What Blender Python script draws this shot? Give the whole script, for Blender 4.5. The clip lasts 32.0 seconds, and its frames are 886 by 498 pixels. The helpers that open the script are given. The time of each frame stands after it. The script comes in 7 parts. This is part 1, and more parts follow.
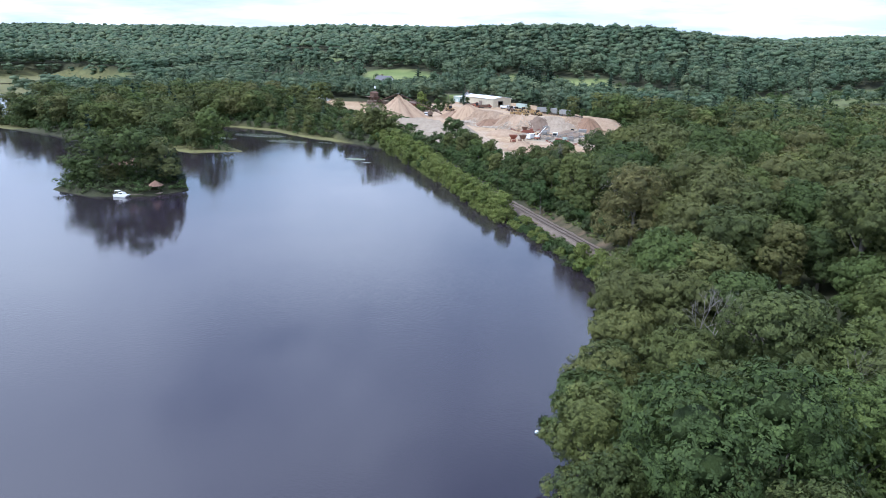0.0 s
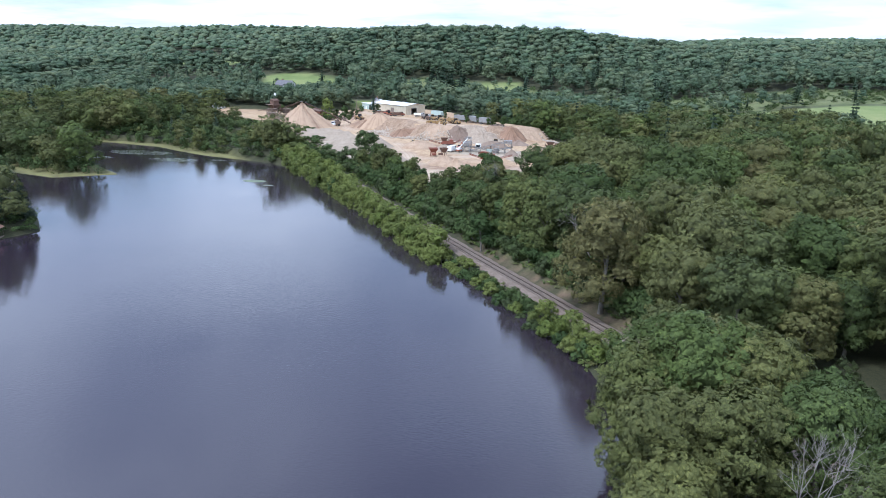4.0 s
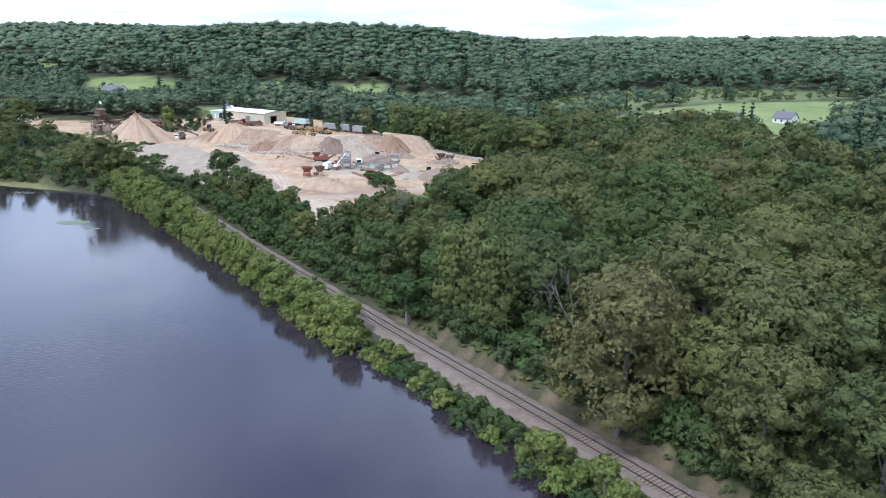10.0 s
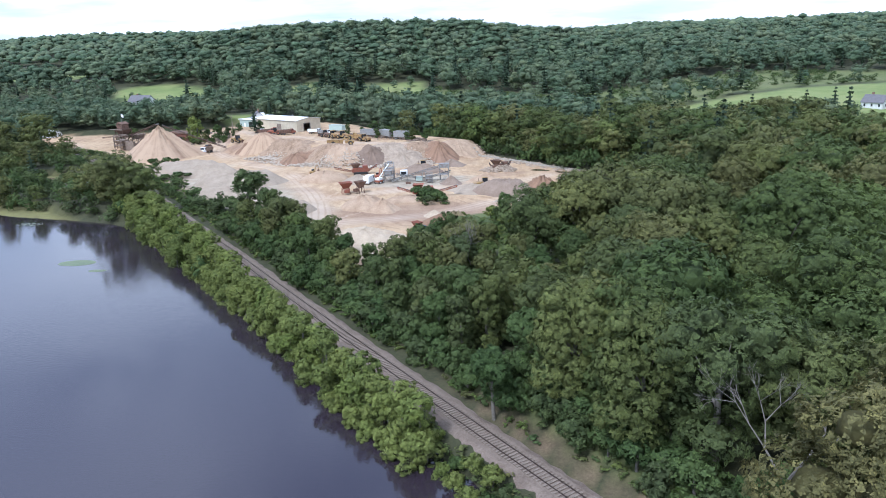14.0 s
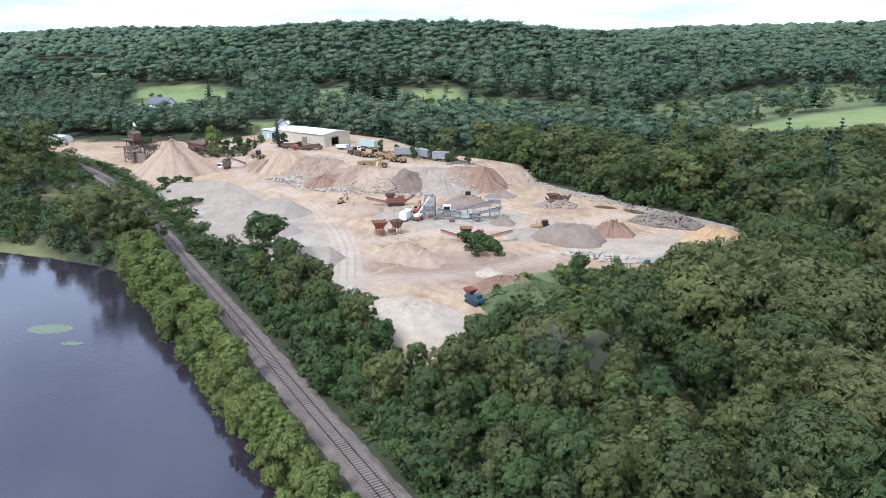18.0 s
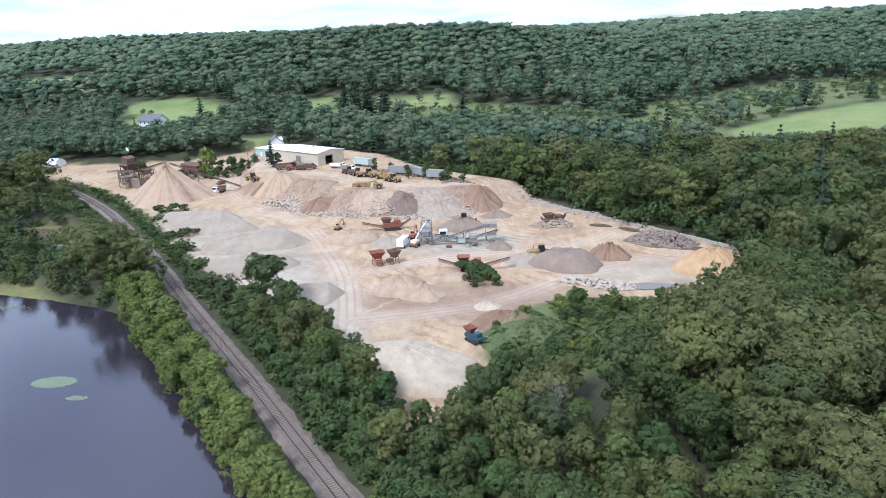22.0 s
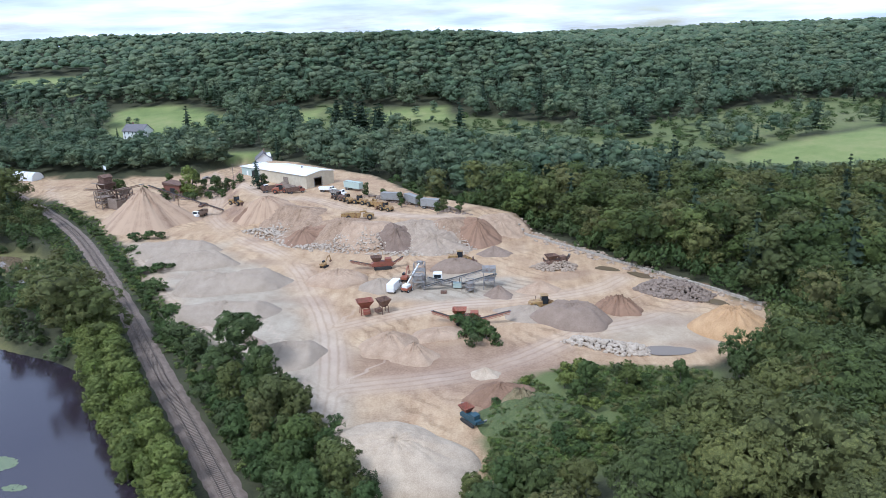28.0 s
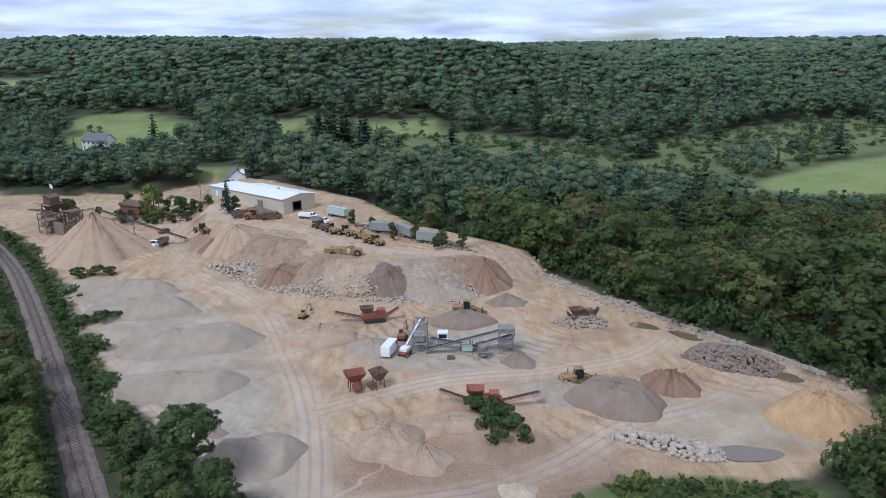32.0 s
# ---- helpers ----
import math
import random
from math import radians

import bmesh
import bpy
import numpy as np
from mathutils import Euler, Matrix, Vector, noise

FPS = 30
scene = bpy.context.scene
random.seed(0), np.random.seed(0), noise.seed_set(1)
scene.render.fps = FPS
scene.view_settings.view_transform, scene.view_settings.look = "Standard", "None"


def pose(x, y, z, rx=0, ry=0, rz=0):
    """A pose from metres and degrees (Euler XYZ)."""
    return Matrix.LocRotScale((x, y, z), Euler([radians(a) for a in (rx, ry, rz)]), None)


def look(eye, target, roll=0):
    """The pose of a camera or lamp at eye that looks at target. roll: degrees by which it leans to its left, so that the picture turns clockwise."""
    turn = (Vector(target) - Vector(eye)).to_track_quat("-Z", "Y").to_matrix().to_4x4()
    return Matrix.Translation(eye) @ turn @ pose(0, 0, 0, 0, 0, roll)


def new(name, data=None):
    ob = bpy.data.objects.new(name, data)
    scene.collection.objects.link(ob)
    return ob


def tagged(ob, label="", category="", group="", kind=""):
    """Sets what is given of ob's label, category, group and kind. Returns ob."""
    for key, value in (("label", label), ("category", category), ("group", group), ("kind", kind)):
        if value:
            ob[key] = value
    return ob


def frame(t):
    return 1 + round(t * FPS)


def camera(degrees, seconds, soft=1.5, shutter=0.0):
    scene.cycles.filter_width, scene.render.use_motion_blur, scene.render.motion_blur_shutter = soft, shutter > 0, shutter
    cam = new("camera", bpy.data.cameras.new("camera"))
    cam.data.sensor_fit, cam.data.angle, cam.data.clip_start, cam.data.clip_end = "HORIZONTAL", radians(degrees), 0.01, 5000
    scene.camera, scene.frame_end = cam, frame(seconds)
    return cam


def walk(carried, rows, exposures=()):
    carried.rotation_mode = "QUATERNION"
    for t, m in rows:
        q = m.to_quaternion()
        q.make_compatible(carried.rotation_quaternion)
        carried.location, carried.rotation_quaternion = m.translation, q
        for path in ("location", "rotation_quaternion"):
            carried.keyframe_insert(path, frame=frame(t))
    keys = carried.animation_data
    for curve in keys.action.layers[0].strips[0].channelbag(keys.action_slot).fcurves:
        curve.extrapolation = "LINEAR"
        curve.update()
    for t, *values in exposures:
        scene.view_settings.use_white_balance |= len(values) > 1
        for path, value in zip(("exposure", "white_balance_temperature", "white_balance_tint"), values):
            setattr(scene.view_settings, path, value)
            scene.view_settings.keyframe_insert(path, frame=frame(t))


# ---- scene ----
cam = camera(63.5, 32.0, 0.5)
PATH = [
    (0, (47.359, -151.133, 48.45), (46.717, -149.32, 47.901), 0.8),
    (0.5, (44.865, -147.042, 48.685), (44.208, -145.234, 48.137), -2.4),
    (1, (42.648, -142.917, 48.742), (42.147, -141.058, 48.199), -1.7),
    (1.5, (40.219, -138.329, 48.937), (39.778, -136.454, 48.397), 1.2),
    (2, (38.44, -133.975, 48.937), (38.056, -132.087, 48.399), 1.3),
    (2.5, (36.646, -128.751, 49.031), (36.265, -126.863, 48.492), 1.1),
    (3, (34.938, -124.916, 49.127), (34.558, -123.028, 48.588), 1.1),
    (3.5, (33.632, -119.699, 48.823), (33.25, -117.811, 48.285), -4.7),
    (4, (31.774, -115.857, 49.122), (31.375, -113.974, 48.58), 0.8),
    (4.5, (29.712, -111.558, 49.283), (29.249, -109.69, 48.737), 0.6),
    (6.5, (22.105, -97.363, 48.329), (21.683, -95.484, 47.791), -3.8),
    (7, (20.492, -93.051, 48.163), (20.164, -91.152, 47.627), 0.3),
    (7.5, (19.059, -88.406, 48.558), (18.732, -86.509, 48.018), 0.3),
    (8, (17.403, -84.651, 48.305), (17.082, -82.751, 47.768), 0.5),
    (8.5, (15.988, -80.301, 48.294), (15.669, -78.401, 47.757), 0.4),
    (9, (14.708, -75.8, 48.302), (14.404, -73.898, 47.763), -5.0),
    (9.5, (14.03, -70.915, 48.232), (13.985, -68.989, 47.692), -2.5),
    (10, (12.624, -67.377, 48.31), (12.617, -65.451, 47.771), 0.6),
    (10.5, (11.572, -62.726, 47.987), (11.48, -60.802, 47.449), -4.9),
    (11, (10.847, -57.988, 47.875), (10.806, -56.064, 47.332), 0.4),
    (11.5, (9.795, -53.797, 47.816), (9.761, -51.872, 47.273), 0.5),
    (12, (8.906, -49.211, 47.875), (8.874, -47.288, 47.327), 0.2),
    (12.5, (7.768, -44.818, 47.619), (7.743, -42.894, 47.073), 0.5),
    (13, (6.857, -40.408, 47.673), (6.837, -38.485, 47.125), 0.3),
    (13.5, (5.883, -35.864, 47.398), (5.868, -33.94, 46.853), 0.4),
    (14, (4.926, -31.793, 47.725), (4.816, -29.874, 47.175), -2.0),
    (14.5, (3.835, -27.566, 47.908), (3.703, -25.648, 47.355), -0.0),
    (16.5, (-1.265, -3.926, 48.899), (-1.404, -2.01, 48.343), -0.7),
    (17, (-2.206, 0.622, 50.068), (-2.36, 2.54, 49.522), -0.7),
    (17.5, (-3.238, 4.061, 51.306), (-3.41, 5.977, 50.756), -0.8),
    (18, (-4.242, 5.971, 52.599), (-4.416, 7.885, 52.043), -0.9),
    (18.5, (-4.923, 6.747, 53.409), (-5.098, 8.658, 52.843), -1.1),
    (19, (-5.364, 6.771, 54.612), (-5.539, 8.682, 54.047), -1.5),
    (19.5, (-5.573, 6.74, 55.723), (-5.747, 8.652, 55.16), -1.7),
    (20, (-5.521, 6.713, 56.807), (-5.694, 8.623, 56.242), -2.1),
    (20.5, (-5.289, 6.869, 57.907), (-5.46, 8.78, 57.342), -2.4),
    (21, (-4.878, 6.851, 59.184), (-5.048, 8.761, 58.617), -2.5),
    (21.5, (-4.634, 7.202, 60.39), (-4.8, 9.112, 59.821), -2.7),
    (22, (-4.385, 7.468, 61.609), (-4.549, 9.377, 61.037), -2.8),
    (22.5, (-4.395, 7.755, 62.945), (-4.553, 9.665, 62.372), -2.8),
    (23, (-4.275, 7.997, 63.98), (-4.433, 9.907, 63.407), -3.0),
    (23.5, (-4.445, 8.251, 65.365), (-4.598, 10.16, 64.79), -3.0),
    (24, (-4.307, 8.491, 66.359), (-4.459, 10.401, 65.785), -3.1),
    (24.5, (-4.691, 8.694, 67.374), (-4.839, 10.603, 66.795), -2.9),
    (26.5, (-3.593, 15.06, 67.99), (-3.741, 16.97, 67.417), -2.9),
    (27, (-3.928, 18.232, 68.135), (-4.076, 20.143, 67.563), -2.7),
    (27.5, (-4.567, 22.451, 68.325), (-4.716, 24.362, 67.753), -2.3),
    (28, (-5.663, 26.612, 68.292), (-5.81, 28.524, 67.722), -1.8),
    (28.5, (-6.575, 31.307, 68.477), (-6.729, 33.218, 67.908), -1.5),
    (29, (-7.651, 35.488, 68.567), (-7.811, 37.399, 68.002), -1.2),
    (29.5, (-9.16, 40.563, 68.48), (-9.33, 42.475, 67.918), -0.9),
    (30, (-10.4, 44.719, 68.52), (-10.534, 46.635, 67.962), 1.4),
    (30.5, (-11.778, 49.253, 68.58), (-11.857, 51.173, 68.027), -0.3),
    (31, (-12.726, 53.291, 68.614), (-12.813, 55.212, 68.063), -0.3),
    (31.5, (-13.857, 58.115, 68.45), (-13.939, 60.036, 67.901), -0.2),
    (32, (-14.812, 62.434, 68.259), (-14.896, 64.355, 67.71), -0.5),
]
walk(cam, [(t, look(eye, target, roll)) for t, eye, target, roll in PATH], [(0, 0.45, 5400, 11), (14, 0.45, 5400, 11), (20, 0.5, 5400, 11), (24, 0.45, 5400, 11), (28, 0.2, 5400, 11), (32, -0.28, 5400, 11)])

# ---- world, sun and exposure ----
SUN_AZ, SUN_EL = radians(215), radians(52)
world = bpy.data.worlds.new("sky")
scene.world = world
world.use_nodes = True


def link_nodes(tree, *pairs):
    for a, b in pairs:
        tree.links.new(a, b)


def build_sky():
    t = world.node_tree
    t.nodes.clear()
    N = t.nodes.new
    out, bg = N("ShaderNodeOutputWorld"), N("ShaderNodeBackground")
    sky = N("ShaderNodeTexSky")
    sky.sky_type, sky.sun_disc = "NISHITA", False
    sky.sun_elevation, sky.sun_rotation = SUN_EL, SUN_AZ
    co, sep = N("ShaderNodeTexCoord"), N("ShaderNodeSeparateXYZ")
    add = N("ShaderNodeMath"); add.operation = "ADD"; add.inputs[1].default_value = 0.11
    mx = N("ShaderNodeMath"); mx.operation = "MAXIMUM"; mx.inputs[1].default_value = 0.0
    dx, dy = N("ShaderNodeMath"), N("ShaderNodeMath")
    dx.operation = dy.operation = "DIVIDE"
    comb = N("ShaderNodeCombineXYZ")
    n1, n2 = N("ShaderNodeTexNoise"), N("ShaderNodeTexNoise")
    n1.inputs["Scale"].default_value, n1.inputs["Detail"].default_value = 0.45, 8
    n1.inputs["Roughness"].default_value = 0.6
    n2.inputs["Scale"].default_value, n2.inputs["Detail"].default_value = 1.1, 7
    r1, r2 = N("ShaderNodeValToRGB"), N("ShaderNodeValToRGB")
    r1.color_ramp.elements[0].position, r1.color_ramp.elements[1].position = 0.36, 0.52
    r2.color_ramp.elements[0].position, r2.color_ramp.elements[1].position = 0.30, 0.66
    r2.color_ramp.elements[0].color = (4.8, 5.4, 6.8, 1)
    r2.color_ramp.elements[1].color = (8.5, 9.0, 9.8, 1)
    mix = N("ShaderNodeMixRGB")
    link_nodes(t, (co.outputs["Generated"], sep.inputs[0]), (sep.outputs[2], mx.inputs[0]), (mx.outputs[0], add.inputs[0]),
               (sep.outputs[0], dx.inputs[0]), (add.outputs[0], dx.inputs[1]), (sep.outputs[1], dy.inputs[0]), (add.outputs[0], dy.inputs[1]),
               (dx.outputs[0], comb.inputs[0]), (dy.outputs[0], comb.inputs[1]), (comb.outputs[0], n1.inputs["Vector"]), (comb.outputs[0], n2.inputs["Vector"]),
               (n1.outputs["Fac"], r1.inputs[0]), (n2.outputs["Fac"], r2.inputs[0]), (r1.outputs[0], mix.inputs[0]),
               (sky.outputs[0], mix.inputs[1]), (r2.outputs[0], mix.inputs[2]), (mix.outputs[0], bg.inputs[0]), (bg.outputs[0], out.inputs[0]))
    bg.inputs[1].default_value = 0.13


build_sky()
sun = new("sun", bpy.data.lights.new("sun", "SUN"))
sun.data.energy, sun.data.angle, sun.data.color = 2.4, radians(14), (1.0, 0.97, 0.93)
sun.matrix_world = look((0, 0, 0), (-math.sin(SUN_AZ) * math.cos(SUN_EL), -math.cos(SUN_AZ) * math.cos(SUN_EL), -math.sin(SUN_EL)))

# ---- materials ----


def material(name, rough=0.8, metal=0.0):
    m = bpy.data.materials.new(name)
    m.use_nodes = True
    b = m.node_tree.nodes["Principled BSDF"]
    b.inputs["Roughness"].default_value, b.inputs["Metallic"].default_value = rough, metal
    return m, m.node_tree, b


def noise_tex(t, scale, detail=4, vec=None, rough=0.55):
    n = t.nodes.new("ShaderNodeTexNoise")
    n.inputs["Scale"].default_value, n.inputs["Detail"].default_value, n.inputs["Roughness"].default_value = scale, detail, rough
    if vec:
        t.links.new(vec, n.inputs["Vector"])
    return n


def ramp_of(t, fac, stops):
    r = t.nodes.new("ShaderNodeValToRGB")
    e = r.color_ramp.elements
    while len(e) < len(stops):
        e.new(0.5)
    for el, (p, c) in zip(e, stops):
        el.position, el.color = p, (*c, 1)
    t.links.new(fac, r.inputs[0])
    return r


def mix_of(t, fac, a, b, kind="MIX"):
    m = t.nodes.new("ShaderNodeMixRGB")
    m.blend_type = kind
    for v, s in ((fac, m.inputs[0]), (a, m.inputs[1]), (b, m.inputs[2])):
        if isinstance(v, (int, float)):
            s.default_value = v
        elif isinstance(v, tuple):
            s.default_value = (*v, 1)
        else:
            t.links.new(v, s)
    return m.outputs[0]


def bump_of(t, b, height, strength, dist):
    n = t.nodes.new("ShaderNodeBump")
    n.inputs["Strength"].default_value, n.inputs["Distance"].default_value = strength, dist
    t.links.new(height, n.inputs["Height"])
    t.links.new(n.outputs[0], b.inputs["Normal"])


def grainy(name, dark, light, scale=0.6, fine=6.0, rough=0.9, bump=0.4, dist=0.1, metal=0.0, mid=None):
    """A mottled surface: large stains and fine grain between two colours, in metres."""
    m, t, b = material(name, rough, metal)
    vec = t.nodes.new("ShaderNodeTexCoord").outputs["Object"]
    a, f = noise_tex(t, scale, 9, vec, 0.68), noise_tex(t, fine, 4, vec, 0.75)
    s = mix_of(t, 0.5, a.outputs["Fac"], f.outputs["Fac"])
    stops = [(0.36, dark), (0.62, light)] if mid is None else [(0.34, dark), (0.5, mid), (0.66, light)]
    c = ramp_of(t, s, stops)
    t.links.new(c.outputs[0], b.inputs["Base Color"])
    bump_of(t, b, f.outputs["Fac"], bump, dist)
    return m


def painted(name, colour, rust=(0.16, 0.07, 0.035), wear=0.5, rough=0.55, metal=0.0):
    """Weathered paint on steel with rust patches."""
    m, t, b = material(name, rough, metal)
    vec = t.nodes.new("ShaderNodeTexCoord").outputs["Object"]
    n, g = noise_tex(t, 1.3, 7, vec, 0.65), noise_tex(t, 9, 3, vec)
    r = ramp_of(t, n.outputs["Fac"], [(wear, (0, 0, 0)), (wear + 0.13, (1, 1, 1))])
    v = mix_of(t, 0.25, colour, g.outputs["Color"], "OVERLAY")
    t.links.new(mix_of(t, r.outputs[0], v, rust), b.inputs["Base Color"])
    bump_of(t, b, g.outputs["Fac"], 0.15, 0.02)
    return m


def foliage(name, stops, translucency=0.25, cut=0.0):
    """Leaves whose colour varies by plant, by clump and by position; cut: leaves to the metre, with gaps between them."""
    m, t, b = material(name, 0.75)
    b.inputs["Specular IOR Level"].default_value = 0.25
    ob, at, geo = t.nodes.new("ShaderNodeObjectInfo"), t.nodes.new("ShaderNodeAttribute"), t.nodes.new("ShaderNodeNewGeometry")
    at.attribute_name = "tint"
    s = t.nodes.new("ShaderNodeMath"); s.operation = "ADD"
    fr = t.nodes.new("ShaderNodeMath"); fr.operation = "FRACT"
    link_nodes(t, (ob.outputs["Random"], s.inputs[0]), (at.outputs["Fac"], s.inputs[1]), (s.outputs[0], fr.inputs[0]))
    c = ramp_of(t, fr.outputs[0], stops)
    vec = t.nodes.new("ShaderNodeTexCoord").outputs["Object"]
    n = noise_tex(t, 0.35, 3, vec)
    v = mix_of(t, 0.5, c.outputs[0], ramp_of(t, n.outputs["Fac"], [(0.3, (0.25, 0.27, 0.25)), (0.7, (0.75, 0.74, 0.66))]).outputs[0], "OVERLAY")
    isl = ramp_of(t, geo.outputs["Random Per Island"], [(0.0, (0.80, 0.81, 0.78)), (0.75, (1.03, 1.02, 1.0)), (1.0, (1.22, 1.2, 1.1))])
    col = mix_of(t, 1.0, v, isl.outputs[0], "MULTIPLY")
    t.links.new(col, b.inputs["Base Color"])
    out = t.nodes["Material Output"]
    if cut:
        cell = t.nodes.new("ShaderNodeTexVoronoi")
        cell.inputs["Scale"].default_value = cut
        t.links.new(vec, cell.inputs["Vector"])
        shade = t.nodes.new("ShaderNodeSeparateXYZ")
        t.links.new(cell.outputs["Color"], shade.inputs[0])
        one = ramp_of(t, shade.outputs[0], [(0.0, (0.68, 0.70, 0.68)), (0.6, (1.0, 1.0, 1.0)), (1.0, (1.35, 1.32, 1.2))])
        col = mix_of(t, 1.0, col, one.outputs[0], "MULTIPLY")
        t.links.new(col, b.inputs["Base Color"])
    else:
        leafy = noise_tex(t, 3.2, 6, vec, 0.85)
        bump_of(t, b, leafy.outputs["Fac"], 0.9, 0.4)
    tr, mx = t.nodes.new("ShaderNodeBsdfTranslucent"), t.nodes.new("ShaderNodeMixShader")
    mx.inputs[0].default_value = translucency
    link_nodes(t, (col, tr.inputs[0]), (b.outputs[0], mx.inputs[1]), (tr.outputs[0], mx.inputs[2]), (mx.outputs[0], out.inputs[0]))
    if cut:
        edge = t.nodes.new("ShaderNodeMath"); edge.operation = "LESS_THAN"; edge.inputs[1].default_value = 0.58
        gap, both = t.nodes.new("ShaderNodeBsdfTransparent"), t.nodes.new("ShaderNodeMixShader")
        link_nodes(t, (cell.outputs["Distance"], edge.inputs[0]), (edge.outputs[0], both.inputs[0]), (gap.outputs[0], both.inputs[1]), (mx.outputs[0], both.inputs[2]), (both.outputs[0], out.inputs[0]))
    return m


def leaf_pair(name, stops, translucency=0.25, cut=7.5):
    """The dense inside of a crown and its loose outer leaves."""
    return foliage(name + "_inner", stops, translucency), foliage(name, stops, translucency, cut)


LEAF = leaf_pair("broad_leaves", [(0.0, (0.063, 0.092, 0.029)), (0.15, (0.095, 0.118, 0.038)), (0.32, (0.148, 0.155, 0.054)), (0.45, (0.103, 0.138, 0.040)), (0.6, (0.071, 0.097, 0.036)), (0.75, (0.144, 0.142, 0.054)), (0.88, (0.106, 0.121, 0.043)), (1.0, (0.063, 0.092, 0.031))], 0.16)
LIGHT_LEAF = leaf_pair("light_leaves", [(0.0, (0.171, 0.217, 0.058)), (0.5, (0.212, 0.242, 0.074)), (1.0, (0.153, 0.188, 0.058))])
BROWN_LEAF = leaf_pair("browning_leaves", [(0.0, (0.147, 0.142, 0.057)), (0.5, (0.133, 0.140, 0.054)), (1.0, (0.160, 0.145, 0.061))])
# Far woods: the distance haze is put into this cooler, paler leaf colour.
HAZED_LEAF = foliage("hazed_leaves", [(0.0, (0.090, 0.139, 0.086)), (0.2, (0.129, 0.180, 0.106)), (0.4, (0.176, 0.210, 0.122)), (0.55, (0.108, 0.159, 0.100)), (0.75, (0.152, 0.188, 0.115)), (1.0, (0.087, 0.135, 0.085))])
NEEDLE = foliage("needles", [(0.0, (0.040, 0.066, 0.040)), (1.0, (0.058, 0.084, 0.048))], 0.1)
SCRUB = leaf_pair("scrub_leaves", [(0.0, (0.067, 0.107, 0.038)), (0.5, (0.096, 0.137, 0.048)), (1.0, (0.084, 0.107, 0.048))])
WEED_LEAF = foliage("weed_leaves", [(0.0, (0.132, 0.198, 0.055)), (0.4, (0.198, 0.240, 0.077)), (0.7, (0.120, 0.180, 0.072)), (1.0, (0.240, 0.234, 0.094))])
BARK = grainy("bark", (0.09, 0.075, 0.06), (0.22, 0.20, 0.17), 1.5, 9)
DEADWOOD = grainy("dead_wood", (0.13, 0.115, 0.10), (0.25, 0.225, 0.20), 1.5, 9)
BALLAST = grainy("ballast_stone", (0.120, 0.087, 0.066), (0.262, 0.205, 0.164), 0.5, 5, 0.95, 0.8, 0.12)
SLEEPER = grainy("weathered_sleeper", (0.13, 0.10, 0.08), (0.31, 0.25, 0.20), 0.9, 8)
RAILSTEEL = grainy("rail_steel", (0.06, 0.045, 0.038), (0.16, 0.12, 0.10), 2, 12, 0.5, 0.2, 0.01, 0.7)
TAN = grainy("tan_sand", (0.29, 0.195, 0.125), (0.49, 0.36, 0.25), 0.35, 4, 0.95, 0.5, 0.15)
BROWN = grainy("brown_earth", (0.16, 0.092, 0.056), (0.29, 0.18, 0.115), 0.4, 4, 0.95, 0.5, 0.15)
DARKEARTH = grainy("dark_earth", (0.145, 0.098, 0.070), (0.25, 0.180, 0.135), 0.4, 4, 0.95, 0.5, 0.15)


def streaked(name, dark, light, count):
    """Loose sand with darker streaks that run down from the top of the heap."""
    m, t, b = material(name, 0.95)
    vec = t.nodes.new("ShaderNodeTexCoord").outputs["Object"]
    turn = t.nodes.new("ShaderNodeTexGradient"); turn.gradient_type = "RADIAL"
    t.links.new(vec, turn.inputs[0])
    at = t.nodes.new("ShaderNodeCombineXYZ")
    k = t.nodes.new("ShaderNodeMath"); k.operation = "MULTIPLY"; k.inputs[1].default_value = count
    link_nodes(t, (turn.outputs["Fac"], k.inputs[0]), (k.outputs[0], at.inputs[0]))
    run, grain, stain = noise_tex(t, 1.0, 3, at.outputs[0], 0.6), noise_tex(t, 4, 4, vec, 0.75), noise_tex(t, 0.3, 6, vec, 0.65)
    mixed = mix_of(t, 0.35, run.outputs["Fac"], mix_of(t, 0.5, grain.outputs["Fac"], stain.outputs["Fac"]))
    c = ramp_of(t, mixed, [(0.38, dark), (0.5, light), (0.66, tuple(v * 1.12 for v in light))])
    t.links.new(c.outputs[0], b.inputs["Base Color"])
    bump_of(t, b, grain.outputs["Fac"], 0.6, 0.15)
    return m


GOLD = grainy("golden_sand", (0.34, 0.20, 0.095), (0.54, 0.355, 0.19), 0.35, 4, 0.95, 0.5, 0.15)
STREAKED = streaked("streaked_tan_sand", (0.22, 0.135, 0.085), (0.42, 0.295, 0.195), 16)
STREAKED_EARTH = streaked("streaked_brown_earth", (0.12, 0.068, 0.042), (0.27, 0.165, 0.105), 14)
WEEDS = grainy("weedy_soil", (0.055, 0.085, 0.028), (0.15, 0.17, 0.065), 0.5, 3, 0.95, 0.9, 0.3)
DRYGRASS = grainy("dry_grass", (0.17, 0.15, 0.075), (0.36, 0.28, 0.16), 0.6, 4, 0.95, 0.9, 0.3)
# Sandy spoil, its brown deepened to hold the shade of the steep bank.
SHADED_SPOIL = grainy("shaded_brown_sandy_spoil", (0.20, 0.13, 0.08), (0.41, 0.29, 0.195), 0.5, 4, 0.95, 0.8, 0.2)
GREY = grainy("grey_gravel", (0.26, 0.204, 0.150), (0.41, 0.335, 0.255), 0.3, 6, 0.95, 0.5, 0.1)
GREYBROWN = grainy("grey_brown_gravel", (0.185, 0.132, 0.095), (0.30, 0.226, 0.172), 0.4, 5, 0.95, 0.5, 0.1)
